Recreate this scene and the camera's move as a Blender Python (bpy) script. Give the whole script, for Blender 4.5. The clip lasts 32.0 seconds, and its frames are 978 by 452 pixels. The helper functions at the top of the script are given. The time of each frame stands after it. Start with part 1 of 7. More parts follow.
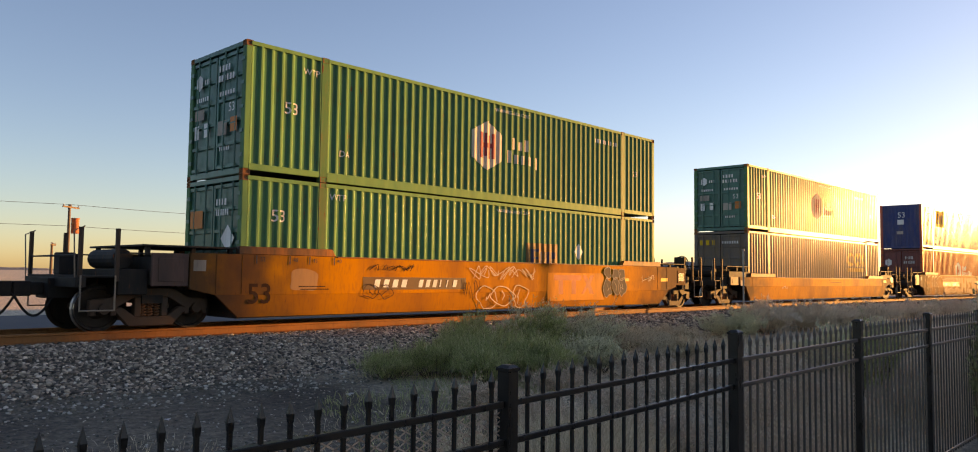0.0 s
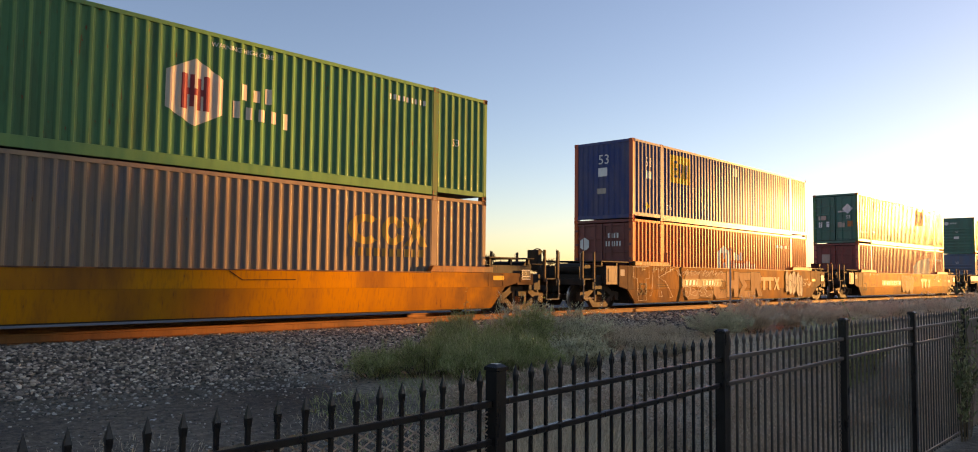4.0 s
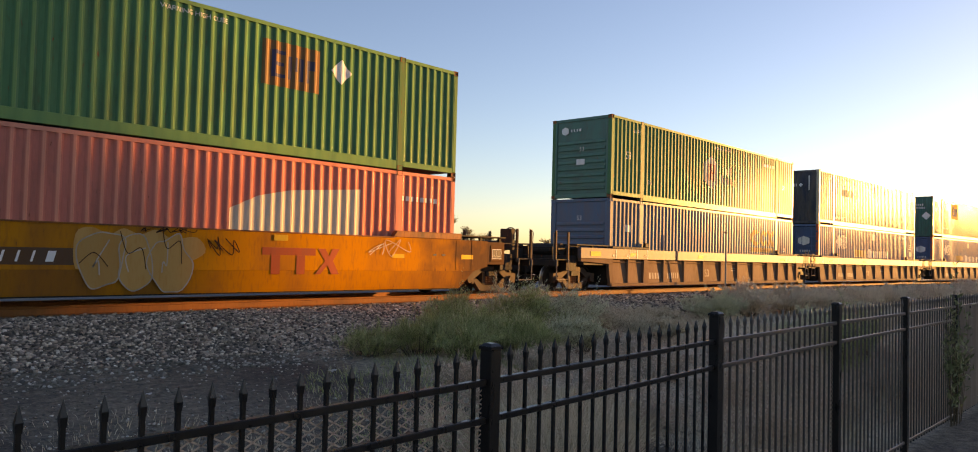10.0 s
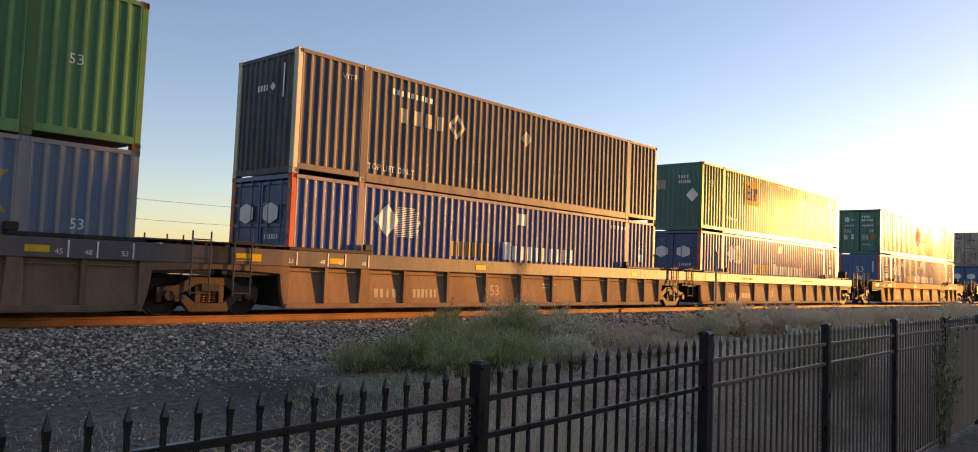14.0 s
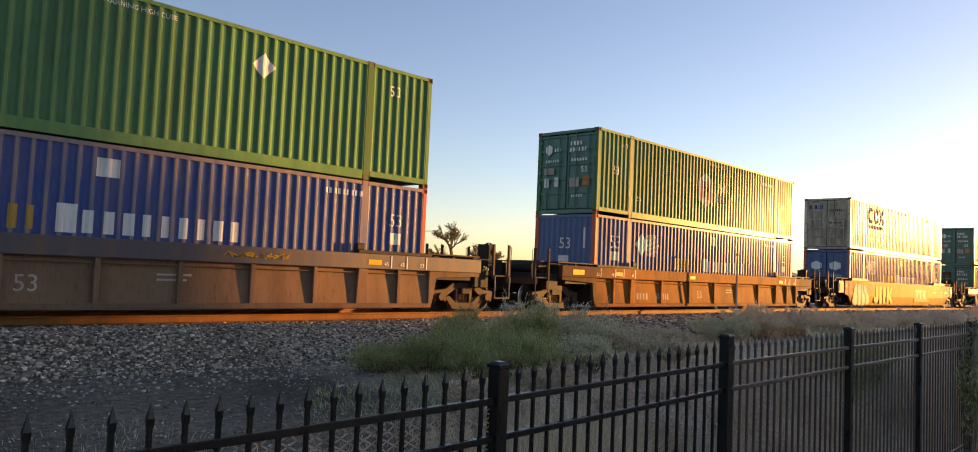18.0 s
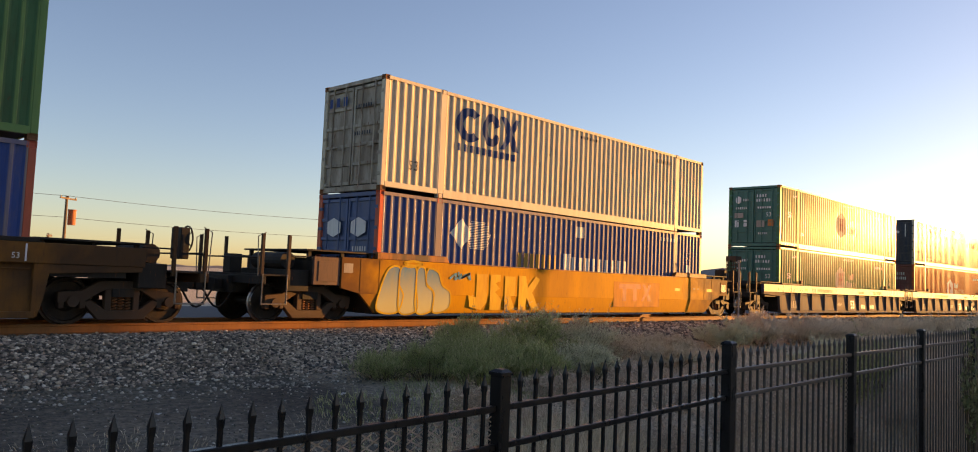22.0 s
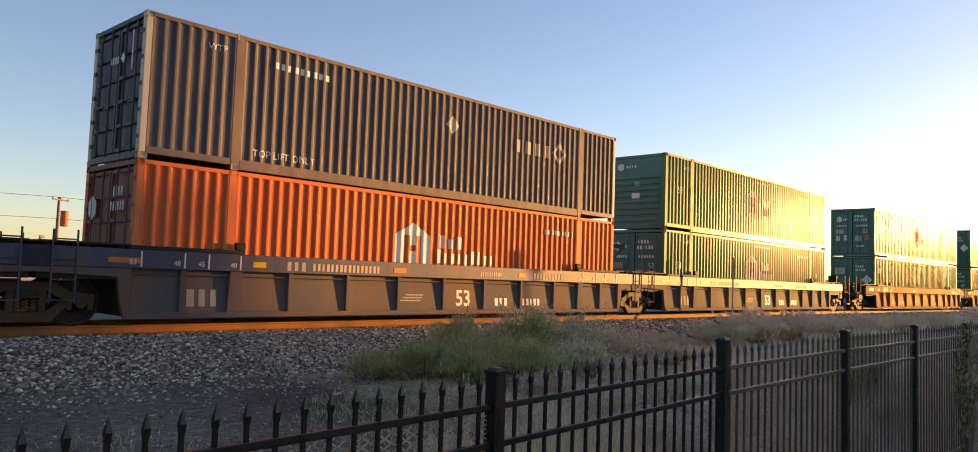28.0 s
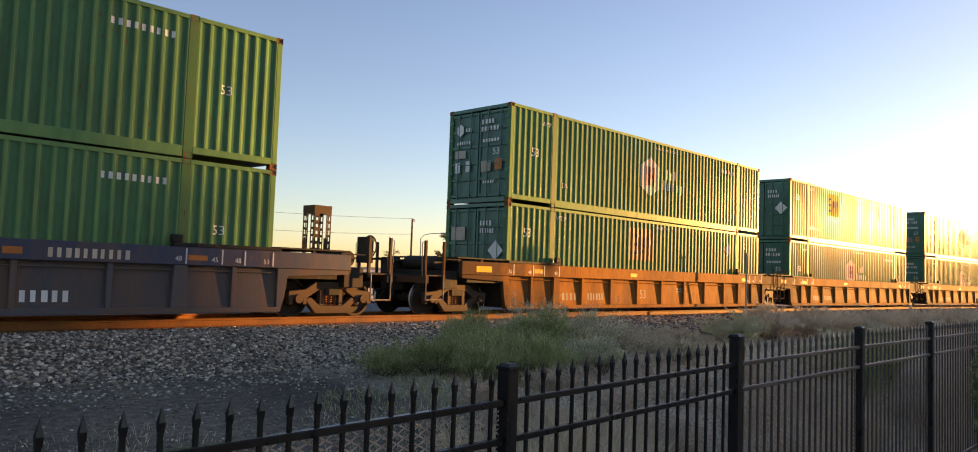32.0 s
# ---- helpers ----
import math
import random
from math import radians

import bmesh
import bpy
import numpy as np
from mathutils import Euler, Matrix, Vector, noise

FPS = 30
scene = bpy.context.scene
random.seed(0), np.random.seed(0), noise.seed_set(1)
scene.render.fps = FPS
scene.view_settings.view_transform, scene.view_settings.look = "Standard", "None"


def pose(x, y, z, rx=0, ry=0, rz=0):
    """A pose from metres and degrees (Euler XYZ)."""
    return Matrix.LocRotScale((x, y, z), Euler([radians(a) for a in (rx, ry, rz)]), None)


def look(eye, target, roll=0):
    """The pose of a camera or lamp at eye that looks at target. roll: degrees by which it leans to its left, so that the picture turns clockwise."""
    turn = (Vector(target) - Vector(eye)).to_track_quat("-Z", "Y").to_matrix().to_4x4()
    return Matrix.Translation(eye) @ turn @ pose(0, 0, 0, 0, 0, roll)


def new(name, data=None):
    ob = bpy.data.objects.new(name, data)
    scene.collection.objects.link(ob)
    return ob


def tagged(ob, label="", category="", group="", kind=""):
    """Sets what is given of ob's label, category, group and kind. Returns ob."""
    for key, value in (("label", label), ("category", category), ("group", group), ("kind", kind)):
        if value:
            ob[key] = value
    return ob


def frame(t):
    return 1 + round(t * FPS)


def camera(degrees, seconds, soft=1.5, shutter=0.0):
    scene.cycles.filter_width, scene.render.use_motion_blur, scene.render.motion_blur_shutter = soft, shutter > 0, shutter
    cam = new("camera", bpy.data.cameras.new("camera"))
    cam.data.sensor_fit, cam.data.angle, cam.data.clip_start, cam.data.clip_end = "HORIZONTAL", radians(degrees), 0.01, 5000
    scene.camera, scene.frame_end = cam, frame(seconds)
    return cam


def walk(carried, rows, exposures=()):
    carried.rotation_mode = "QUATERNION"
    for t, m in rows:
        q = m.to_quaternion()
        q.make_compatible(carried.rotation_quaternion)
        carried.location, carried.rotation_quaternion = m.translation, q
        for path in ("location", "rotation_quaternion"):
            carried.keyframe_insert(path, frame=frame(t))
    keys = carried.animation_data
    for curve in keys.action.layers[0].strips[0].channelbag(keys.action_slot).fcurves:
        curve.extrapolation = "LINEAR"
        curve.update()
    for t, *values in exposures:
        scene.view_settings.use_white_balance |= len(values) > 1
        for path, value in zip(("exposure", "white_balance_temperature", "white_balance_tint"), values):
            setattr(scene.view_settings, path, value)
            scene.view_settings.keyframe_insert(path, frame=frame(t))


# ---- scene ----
EYE = 2.22          # height of the lens above the foot of the fence
RAIL = 1.07         # top of the rails
MID = 16.33        # the track's centre line
BEND, BEND_FROM, BEND_LEN = 0.00092, 30.0, 80.0     # the line runs straight, then curves towards the near side


def bend(x):
    """How far the line has swung towards -y at x, and its slope there."""
    u = min(max(x - BEND_FROM, 0.0), BEND_LEN)
    return BEND * u * u + max(0.0, x - BEND_FROM - BEND_LEN) * 2 * BEND * BEND_LEN, 2 * BEND * u


cam = camera(64.37, 32.0, soft=1.0)
walk(cam, [
    (0.0, pose(0, 0, EYE, 93.62, -0.70, -46.29)),
    (0.5, pose(0, 0, EYE, 93.68, -0.65, -46.18)),
    (1.0, pose(0, 0, EYE, 93.71, -0.53, -46.25)),
    (1.5, pose(0, 0, EYE, 93.71, -0.58, -46.37)),
    (2.0, pose(0, 0, EYE, 93.71, -0.59, -46.45)),
    (2.5, pose(0, 0, EYE, 93.69, -0.64, -46.74)),
    (3.0, pose(0, 0, EYE, 93.64, -0.76, -46.85)),
    (3.5, pose(0, 0, EYE, 93.53, -0.64, -47.13)),
    (5.5, pose(0, 0, EYE, 93.68, -0.70, -47.14)),
    (6.0, pose(0, 0, EYE, 93.60, -0.78, -47.12)),
    (6.5, pose(0, 0, EYE, 93.41, -0.99, -47.23)),
    (7.0, pose(0, 0, EYE, 93.23, -0.86, -47.27)),
    (7.5, pose(0, 0, EYE, 93.04, -0.90, -47.23)),
    (8.0, pose(0, 0, EYE, 92.72, -0.66, -47.16)),
    (8.5, pose(0, 0, EYE, 92.34, -0.55, -47.36)),
    (9.0, pose(0, 0, EYE, 92.03, -0.97, -47.52)),
    (9.5, pose(0, 0, EYE, 92.03, -0.96, -47.40)),
    (10.0, pose(0, 0, EYE, 92.09, -1.48, -47.45)),
    (10.5, pose(0, 0, EYE, 92.14, -2.11, -47.53)),
    (11.0, pose(0, 0, EYE, 92.63, -2.00, -47.69)),
    (11.5, pose(0, 0, EYE, 93.12, -1.93, -47.87)),
    (12.0, pose(0, 0, EYE, 93.13, -2.50, -47.96)),
    (12.5, pose(0, 0, EYE, 93.16, -2.45, -47.94)),
    (13.0, pose(0, 0, EYE, 93.18, -2.41, -47.99)),
    (13.5, pose(0, 0, EYE, 93.24, -2.14, -48.05)),
    (14.0, pose(0, 0, EYE, 93.37, -2.19, -48.12)),
    (14.5, pose(0, 0, EYE, 93.37, -2.23, -48.05)),
    (16.5, pose(0, 0, EYE, 93.44, -2.72, -47.23)),
    (17.0, pose(0, 0, EYE, 93.36, -2.59, -46.94)),
    (17.5, pose(0, 0, EYE, 93.38, -2.53, -46.85)),
    (18.0, pose(0, 0, EYE, 93.37, -2.50, -46.72)),
    (18.5, pose(0, 0, EYE, 93.39, -2.30, -46.71)),
    (19.0, pose(0, 0, EYE, 93.41, -2.18, -46.74)),
    (19.5, pose(0, 0, EYE, 93.47, -1.97, -46.67)),
    (20.0, pose(0, 0, EYE, 93.52, -2.18, -46.67)),
    (20.5, pose(0, 0, EYE, 93.65, -2.05, -46.61)),
    (21.0, pose(0, 0, EYE, 93.75, -2.03, -46.63)),
    (21.5, pose(0, 0, EYE, 93.83, -2.06, -46.66)),
    (22.0, pose(0, 0, EYE, 93.91, -2.38, -46.60)),
    (22.5, pose(0, 0, EYE, 94.00, -2.44, -46.61)),
    (23.0, pose(0, 0, EYE, 94.04, -2.44, -46.63)),
    (23.5, pose(0, 0, EYE, 94.04, -2.30, -46.75)),
    (24.0, pose(0, 0, EYE, 94.08, -2.37, -46.87)),
    (24.5, pose(0, 0, EYE, 94.07, -2.20, -46.90)),
    (25.0, pose(0, 0, EYE, 93.98, -2.26, -46.91)),
    (25.5, pose(0, 0, EYE, 94.04, -2.19, -46.95)),
    (26.0, pose(0, 0, EYE, 94.03, -2.07, -46.90)),
    (26.5, pose(0, 0, EYE, 94.03, -2.03, -46.96)),
    (28.5, pose(0, 0, EYE, 93.73, -1.97, -46.94)),
    (29.0, pose(0, 0, EYE, 93.59, -2.00, -46.79)),
    (29.5, pose(0, 0, EYE, 93.46, -2.25, -46.76)),
    (30.0, pose(0, 0, EYE, 93.45, -2.15, -46.77)),
    (30.5, pose(0, 0, EYE, 93.44, -2.07, -46.47)),
    (31.0, pose(0, 0, EYE, 93.39, -1.97, -46.37)),
    (31.5, pose(0, 0, EYE, 93.40, -1.95, -46.28)),
    (32.0, pose(0, 0, EYE, 93.49, -2.04, -46.10)),
], exposures=[(t, stops - 0.09, 8520, 33) for t, stops in (
    (0, 1.41), (3, 1.39), (7, 1.52), (8, 1.46), (9.5, 1.47), (11, 1.40), (12, 1.33), (13, 1.51), (14, 1.54), (17, 1.54), (19, 1.46),
    (20, 1.55), (22, 1.34), (24.5, 1.22), (25, 1.23), (26, 1.47), (29, 1.59), (32, 1.59))])

# ---- light ----
SUN_AZ, SUN_EL = -19.0, 4.6   # degrees from +x, and above the horizon
world = bpy.data.worlds.new("sky")
scene.world = world
world.use_nodes = True
wn = world.node_tree.nodes
sky = wn.new("ShaderNodeTexSky")
sky.sky_type, sky.sun_disc = "NISHITA", False
sky.sun_elevation, sky.sun_rotation = radians(SUN_EL), radians(90 - SUN_AZ)
sky.air_density, sky.dust_density, sky.ozone_density = 0.82, 0.45, 2.5
wn["Background"].inputs["Strength"].default_value = 0.15
world.node_tree.links.new(sky.outputs[0], wn["Background"].inputs["Color"])
lamp = bpy.data.lights.new("sun", "SUN")
lamp.energy, lamp.angle, lamp.color = 4.6, radians(0.5), (1.0, 0.585, 0.18)
sun = new("sun", lamp)
to_sun = Vector((math.cos(radians(SUN_EL)) * math.cos(radians(SUN_AZ)),
                 math.cos(radians(SUN_EL)) * math.sin(radians(SUN_AZ)), math.sin(radians(SUN_EL))))
sun.matrix_world = look(to_sun * 50, (0, 0, 0))


# ---- materials ----
MATS = {}


def surface(name, base, rough=0.6, metal=0.0, dirt=(0.08, 0.06, 0.05), amount=0.3, rust=0.0, scale=3.0,
            bump=0.15, fine=60.0, streak=True, spread=0.12, lo=0.45, hi=0.75, sheen=0.25, ends=None, crest=None, film=0.0, fade=None):
    """Paint or bare stuff: two scales of stains, optional rust specks, streaks running down and fine relief."""
    if name in MATS:
        return MATS[name]
    m = bpy.data.materials.new(name)
    m.use_nodes = True
    n, ln = m.node_tree.nodes, m.node_tree.links
    b = n["Principled BSDF"]
    tc = n.new("ShaderNodeTexCoord")
    info = n.new("ShaderNodeObjectInfo")
    mp = n.new("ShaderNodeMapping")
    if streak:
        mp.inputs["Scale"].default_value = (1.0, 1.0, 0.22)
    ln.new(tc.outputs["Object"], mp.inputs["Vector"])
    shift = n.new("ShaderNodeMath")
    shift.operation = "MULTIPLY"
    shift.inputs[1].default_value = 37.0
    ln.new(info.outputs["Random"], shift.inputs[0])

    def tex(s, detail, vec):
        t = n.new("ShaderNodeTexNoise")
        t.noise_dimensions = "4D"
        t.inputs["Scale"].default_value, t.inputs["Detail"].default_value = s, detail
        ln.new(vec, t.inputs["Vector"])
        ln.new(shift.outputs[0], t.inputs["W"])
        return t

    def ramp(src, a, c):
        r = n.new("ShaderNodeMapRange")
        r.inputs["From Min"].default_value, r.inputs["From Max"].default_value = a, c
        ln.new(src, r.inputs["Value"])
        return r

    def mix(fac, a, c):
        x = n.new("ShaderNodeMix")
        x.data_type = "RGBA"
        ln.new(fac, x.inputs["Factor"])
        for sock, v in ((x.inputs[6], a), (x.inputs[7], c)):
            if isinstance(v, tuple):
                sock.default_value = (*v, 1)
            else:
                ln.new(v, sock)
        return x.outputs[2]

    big = tex(scale, 4, mp.outputs[0])
    small = tex(fine * 0.35, 5, mp.outputs[0])
    grain = tex(fine, 3, tc.outputs["Object"])
    hsv = n.new("ShaderNodeHueSaturation")
    hsv.inputs["Color"].default_value = (*base, 1)
    val = n.new("ShaderNodeMapRange")
    val.inputs["To Min"].default_value, val.inputs["To Max"].default_value = 1 - spread, 1 + spread
    ln.new(info.outputs["Random"], val.inputs["Value"])
    ln.new(val.outputs[0], hsv.inputs["Value"])
    f1 = ramp(big.outputs["Fac"], lo, hi)
    k = n.new("ShaderNodeMath")
    k.operation = "MULTIPLY"
    k.inputs[1].default_value = amount
    ln.new(f1.outputs[0], k.inputs[0])
    col = mix(k.outputs[0], hsv.outputs[0], dirt)
    f2 = ramp(small.outputs["Fac"], 0.5, 0.8)
    k2 = n.new("ShaderNodeMath")
    k2.operation = "MULTIPLY"
    k2.inputs[1].default_value = amount * 0.7
    ln.new(f2.outputs[0], k2.inputs[0])
    col = mix(k2.outputs[0], col, dirt)
    if rust:
        f3 = ramp(small.outputs["Fac"], 0.72 - 0.25 * rust, 0.76 - 0.2 * rust)
        col = mix(f3.outputs[0], col, (0.16, 0.06, 0.025))
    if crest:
        # the proud folds of a container's sides are chalky, with low sunlight painted in
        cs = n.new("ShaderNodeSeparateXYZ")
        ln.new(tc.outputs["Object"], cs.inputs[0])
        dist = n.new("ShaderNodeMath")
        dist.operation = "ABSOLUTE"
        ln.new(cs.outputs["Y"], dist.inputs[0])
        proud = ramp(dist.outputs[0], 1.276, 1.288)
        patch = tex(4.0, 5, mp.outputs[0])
        crest_lit = ramp(patch.outputs["Fac"], 0.25, 0.6)
        crest_lit.inputs["To Min"].default_value, crest_lit.inputs["To Max"].default_value = 0.25, 0.8
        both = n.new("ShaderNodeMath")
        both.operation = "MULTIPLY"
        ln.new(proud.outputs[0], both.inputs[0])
        ln.new(crest_lit.outputs[0], both.inputs[1])
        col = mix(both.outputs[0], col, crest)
        # a thin film of dust scatters low light widely
        b.inputs["Coat Weight"].default_value, b.inputs["Coat Roughness"].default_value = 0.2, 0.5
    if fade:
        # sprayed from one tone down into another
        up = n.new("ShaderNodeSeparateXYZ")
        ln.new(tc.outputs["Object"], up.inputs[0])
        drop = ramp(up.outputs["Z"], fade[2], fade[1])
        col = mix(drop.outputs[0], col, fade[0])
    if film:
        b.inputs["Coat Weight"].default_value, b.inputs["Coat Roughness"].default_value = film, 0.5
    if ends:
        # soot and brake dust worked into the paint over the wheels, broken up by two sizes of stain
        sep = n.new("ShaderNodeSeparateXYZ")
        ln.new(tc.outputs["Object"], sep.inputs[0])
        off = n.new("ShaderNodeMath")
        off.operation, off.inputs[1].default_value = "SUBTRACT", 8.077
        ln.new(sep.outputs["X"], off.inputs[0])
        away = n.new("ShaderNodeMath")
        away.operation = "ABSOLUTE"
        ln.new(off.outputs[0], away.inputs[0])
        blot = tex(1.3, 6, tc.outputs["Object"])
        wave = n.new("ShaderNodeMath")
        wave.operation, wave.inputs[1].default_value = "MULTIPLY_ADD", 5.5
        ln.new(blot.outputs["Fac"], wave.inputs[0])
        ln.new(away.outputs[0], wave.inputs[2])
        soot = ramp(wave.outputs[0], 9.0, 11.4)
        soot.inputs["To Max"].default_value = 0.88
        col = mix(soot.outputs[0], col, ends)
    ln.new(col, b.inputs["Base Color"])
    b.inputs["Metallic"].default_value = metal
    b.inputs["Specular IOR Level"].default_value = sheen * (0.6 if crest else 1.0)
    rr = n.new("ShaderNodeMapRange")
    rr.inputs["To Min"].default_value, rr.inputs["To Max"].default_value = max(0.05, rough - 0.12), min(1, rough + 0.16)
    ln.new(small.outputs["Fac"], rr.inputs["Value"])
    ln.new(rr.outputs[0], b.inputs["Roughness"])
    bp = n.new("ShaderNodeBump")
    bp.inputs["Strength"].default_value, bp.inputs["Distance"].default_value = bump, 0.01
    ln.new(grain.outputs["Fac"], bp.inputs["Height"])
    ln.new(bp.outputs[0], b.inputs["Normal"])
    MATS[name] = m
    return m


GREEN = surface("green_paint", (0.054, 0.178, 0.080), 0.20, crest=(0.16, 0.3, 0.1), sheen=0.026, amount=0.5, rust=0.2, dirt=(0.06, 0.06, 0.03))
# the green of shaded forward ends, blue skylight put into the colour
SKYLITGREEN = surface("skylit_green_end_paint", (0.045, 0.165, 0.13), 0.30, amount=0.4, rust=0.15)
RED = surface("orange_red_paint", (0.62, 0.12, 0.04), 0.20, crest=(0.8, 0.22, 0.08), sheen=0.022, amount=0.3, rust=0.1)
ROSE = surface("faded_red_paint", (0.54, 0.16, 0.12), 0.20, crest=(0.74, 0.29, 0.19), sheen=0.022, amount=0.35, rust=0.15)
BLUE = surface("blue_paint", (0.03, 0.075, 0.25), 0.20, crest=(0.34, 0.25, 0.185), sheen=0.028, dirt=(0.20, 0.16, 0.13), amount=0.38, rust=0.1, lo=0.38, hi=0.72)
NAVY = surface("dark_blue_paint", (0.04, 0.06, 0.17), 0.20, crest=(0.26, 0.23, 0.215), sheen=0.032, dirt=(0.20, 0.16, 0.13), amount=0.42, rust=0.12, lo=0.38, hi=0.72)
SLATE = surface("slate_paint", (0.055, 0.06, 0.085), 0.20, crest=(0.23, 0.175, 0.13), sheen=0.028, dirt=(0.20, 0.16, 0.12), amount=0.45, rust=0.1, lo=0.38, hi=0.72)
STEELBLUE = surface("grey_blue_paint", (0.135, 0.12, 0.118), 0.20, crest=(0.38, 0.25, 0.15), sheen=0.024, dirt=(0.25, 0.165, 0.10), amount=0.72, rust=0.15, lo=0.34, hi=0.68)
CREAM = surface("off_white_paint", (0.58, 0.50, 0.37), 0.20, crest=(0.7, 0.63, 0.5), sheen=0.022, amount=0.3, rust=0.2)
YELLOW = surface("yellow_car_paint", (0.50, 0.19, 0.010), 0.6, sheen=0.02, dirt=(0.19, 0.075, 0.026), amount=0.9, rust=0.1, scale=0.9, lo=0.44, hi=0.70, ends=(0.075, 0.042, 0.028))
DULLYELLOW = surface("faded_yellow_car_paint", (0.38, 0.150, 0.022), 0.65, sheen=0.02, dirt=(0.16, 0.075, 0.036), amount=1.0, rust=0.15, scale=0.8, lo=0.36, hi=0.64, ends=(0.085, 0.050, 0.034))
FRESHYELLOW = surface("bright_yellow_car_paint", (0.52, 0.245, 0.018), 0.55, sheen=0.02, dirt=(0.30, 0.135, 0.03), amount=0.7, rust=0.05, scale=0.9, lo=0.46, hi=0.74, ends=(0.10, 0.048, 0.028))
OCHRE = surface("rusty_ochre_paint", (0.34, 0.135, 0.03), 0.65, sheen=0.03, dirt=(0.12, 0.055, 0.03), amount=0.9, rust=0.2, scale=1.4, ends=(0.075, 0.045, 0.03))
BROWN = surface("dusty_brown_paint", (0.21, 0.128, 0.083), 0.75, sheen=0.08, dirt=(0.08, 0.04, 0.025), amount=0.6, rust=0.15, scale=1.4)
SLATEPANEL = surface("slate_panel_paint", (0.098, 0.092, 0.10), 0.7, sheen=0.06, dirt=(0.19, 0.105, 0.06), amount=0.8, rust=0.15, scale=1.1, lo=0.42, hi=0.7)
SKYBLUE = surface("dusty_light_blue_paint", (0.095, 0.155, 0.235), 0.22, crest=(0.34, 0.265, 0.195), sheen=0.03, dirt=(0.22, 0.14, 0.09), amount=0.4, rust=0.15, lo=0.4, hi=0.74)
CHORD = surface("dark_chord_paint", (0.045, 0.055, 0.10), 0.6, sheen=0.08, film=0.4, dirt=(0.17, 0.095, 0.045), amount=0.5, rust=0.15)
DUSTCHORD = surface("dust_coated_chord_paint", (0.085, 0.075, 0.085), 0.65, sheen=0.06, film=0.4, dirt=(0.20, 0.12, 0.065), amount=0.65, rust=0.15)
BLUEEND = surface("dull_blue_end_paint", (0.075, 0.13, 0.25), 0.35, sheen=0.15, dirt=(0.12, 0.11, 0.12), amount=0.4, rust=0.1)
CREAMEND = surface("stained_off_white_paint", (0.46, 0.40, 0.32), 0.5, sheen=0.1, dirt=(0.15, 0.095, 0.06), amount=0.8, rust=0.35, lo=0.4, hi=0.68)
POSTRED = surface("faded_red_post_paint", (0.58, 0.13, 0.075), 0.35, sheen=0.08, dirt=(0.28, 0.10, 0.07), amount=0.4, rust=0.1)
# grab irons: sunlight along the bars is painted as a paler steel
SUNLITSTEEL = surface("sunlit_grey_steel", (0.30, 0.235, 0.18), 0.5, dirt=(0.13, 0.08, 0.05), amount=0.6, rust=0.15)
FADEDORANGE = surface("faded_orange_panel", (0.24, 0.105, 0.028), 0.5, dirt=(0.09, 0.10, 0.05), amount=0.6, spread=0.04)
FADEDGOLD = surface("faded_gold_marking", (0.42, 0.235, 0.05), 0.5, dirt=(0.20, 0.13, 0.08), amount=0.5)
FADEDBLUE = surface("faded_blue_device", (0.045, 0.045, 0.10), 0.5, amount=0.4)
IRON = surface("grimy_iron", (0.022, 0.019, 0.017), 0.7, amount=0.5, dirt=(0.075, 0.048, 0.03), rust=0.3)
CASTIRON = surface("dusty_cast_steel", (0.075, 0.042, 0.025), 0.7, amount=0.5, rust=0.3)
TREAD = surface("polished_steel", (0.45, 0.42, 0.4), 0.3, metal=1.0, amount=0.2)
RAILSIDE = surface("rusty_rail", (0.36, 0.14, 0.045), 0.65, dirt=(0.10, 0.05, 0.03), amount=0.6, scale=1.5)
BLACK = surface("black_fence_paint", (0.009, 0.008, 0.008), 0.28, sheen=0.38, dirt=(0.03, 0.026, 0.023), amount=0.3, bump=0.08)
# mesh and far spans: some dust, with low-sun glare painted into their paler colour
DUSTGLAREMESH = surface("dust_and_glare_mesh", (0.52, 0.38, 0.285), 0.5, dirt=(0.62, 0.46, 0.34), amount=0.5)
GLAREBLACK = surface("glare_paled_fence_paint", (0.052, 0.039, 0.032), 0.35, sheen=0.7, dirt=(0.18, 0.132, 0.10), amount=0.9, bump=0.08)
WHITE = surface("white_marking", (0.72, 0.71, 0.68), 0.5, amount=0.3, spread=0.04, sheen=0.04, film=0.2)
DARKMARK = surface("dark_marking", (0.03, 0.03, 0.04), 0.5, amount=0.3)
GRIME = surface("grimy_brown_paint", (0.12, 0.065, 0.05), 0.6, dirt=(0.05, 0.035, 0.03), amount=0.7, rust=0.2)
COAMING = surface("rubbed_orange_paint", (0.34, 0.11, 0.02), 0.6, dirt=(0.05, 0.03, 0.022), amount=0.95, rust=0.2, scale=1.6, lo=0.4, hi=0.62)
SPRAYTAN = surface("sprayed_tan", (0.40, 0.22, 0.10), 0.6, dirt=(0.22, 0.14, 0.09), amount=0.6, sheen=0.04)
SPRAYPALE = surface("sprayed_pale", (0.60, 0.48, 0.36), 0.6, amount=0.4, sheen=0.04)
PANELGOLD = surface("fresh_yellow_paint", (0.52, 0.185, 0.010), 0.65, sheen=0.1, amount=0.4)
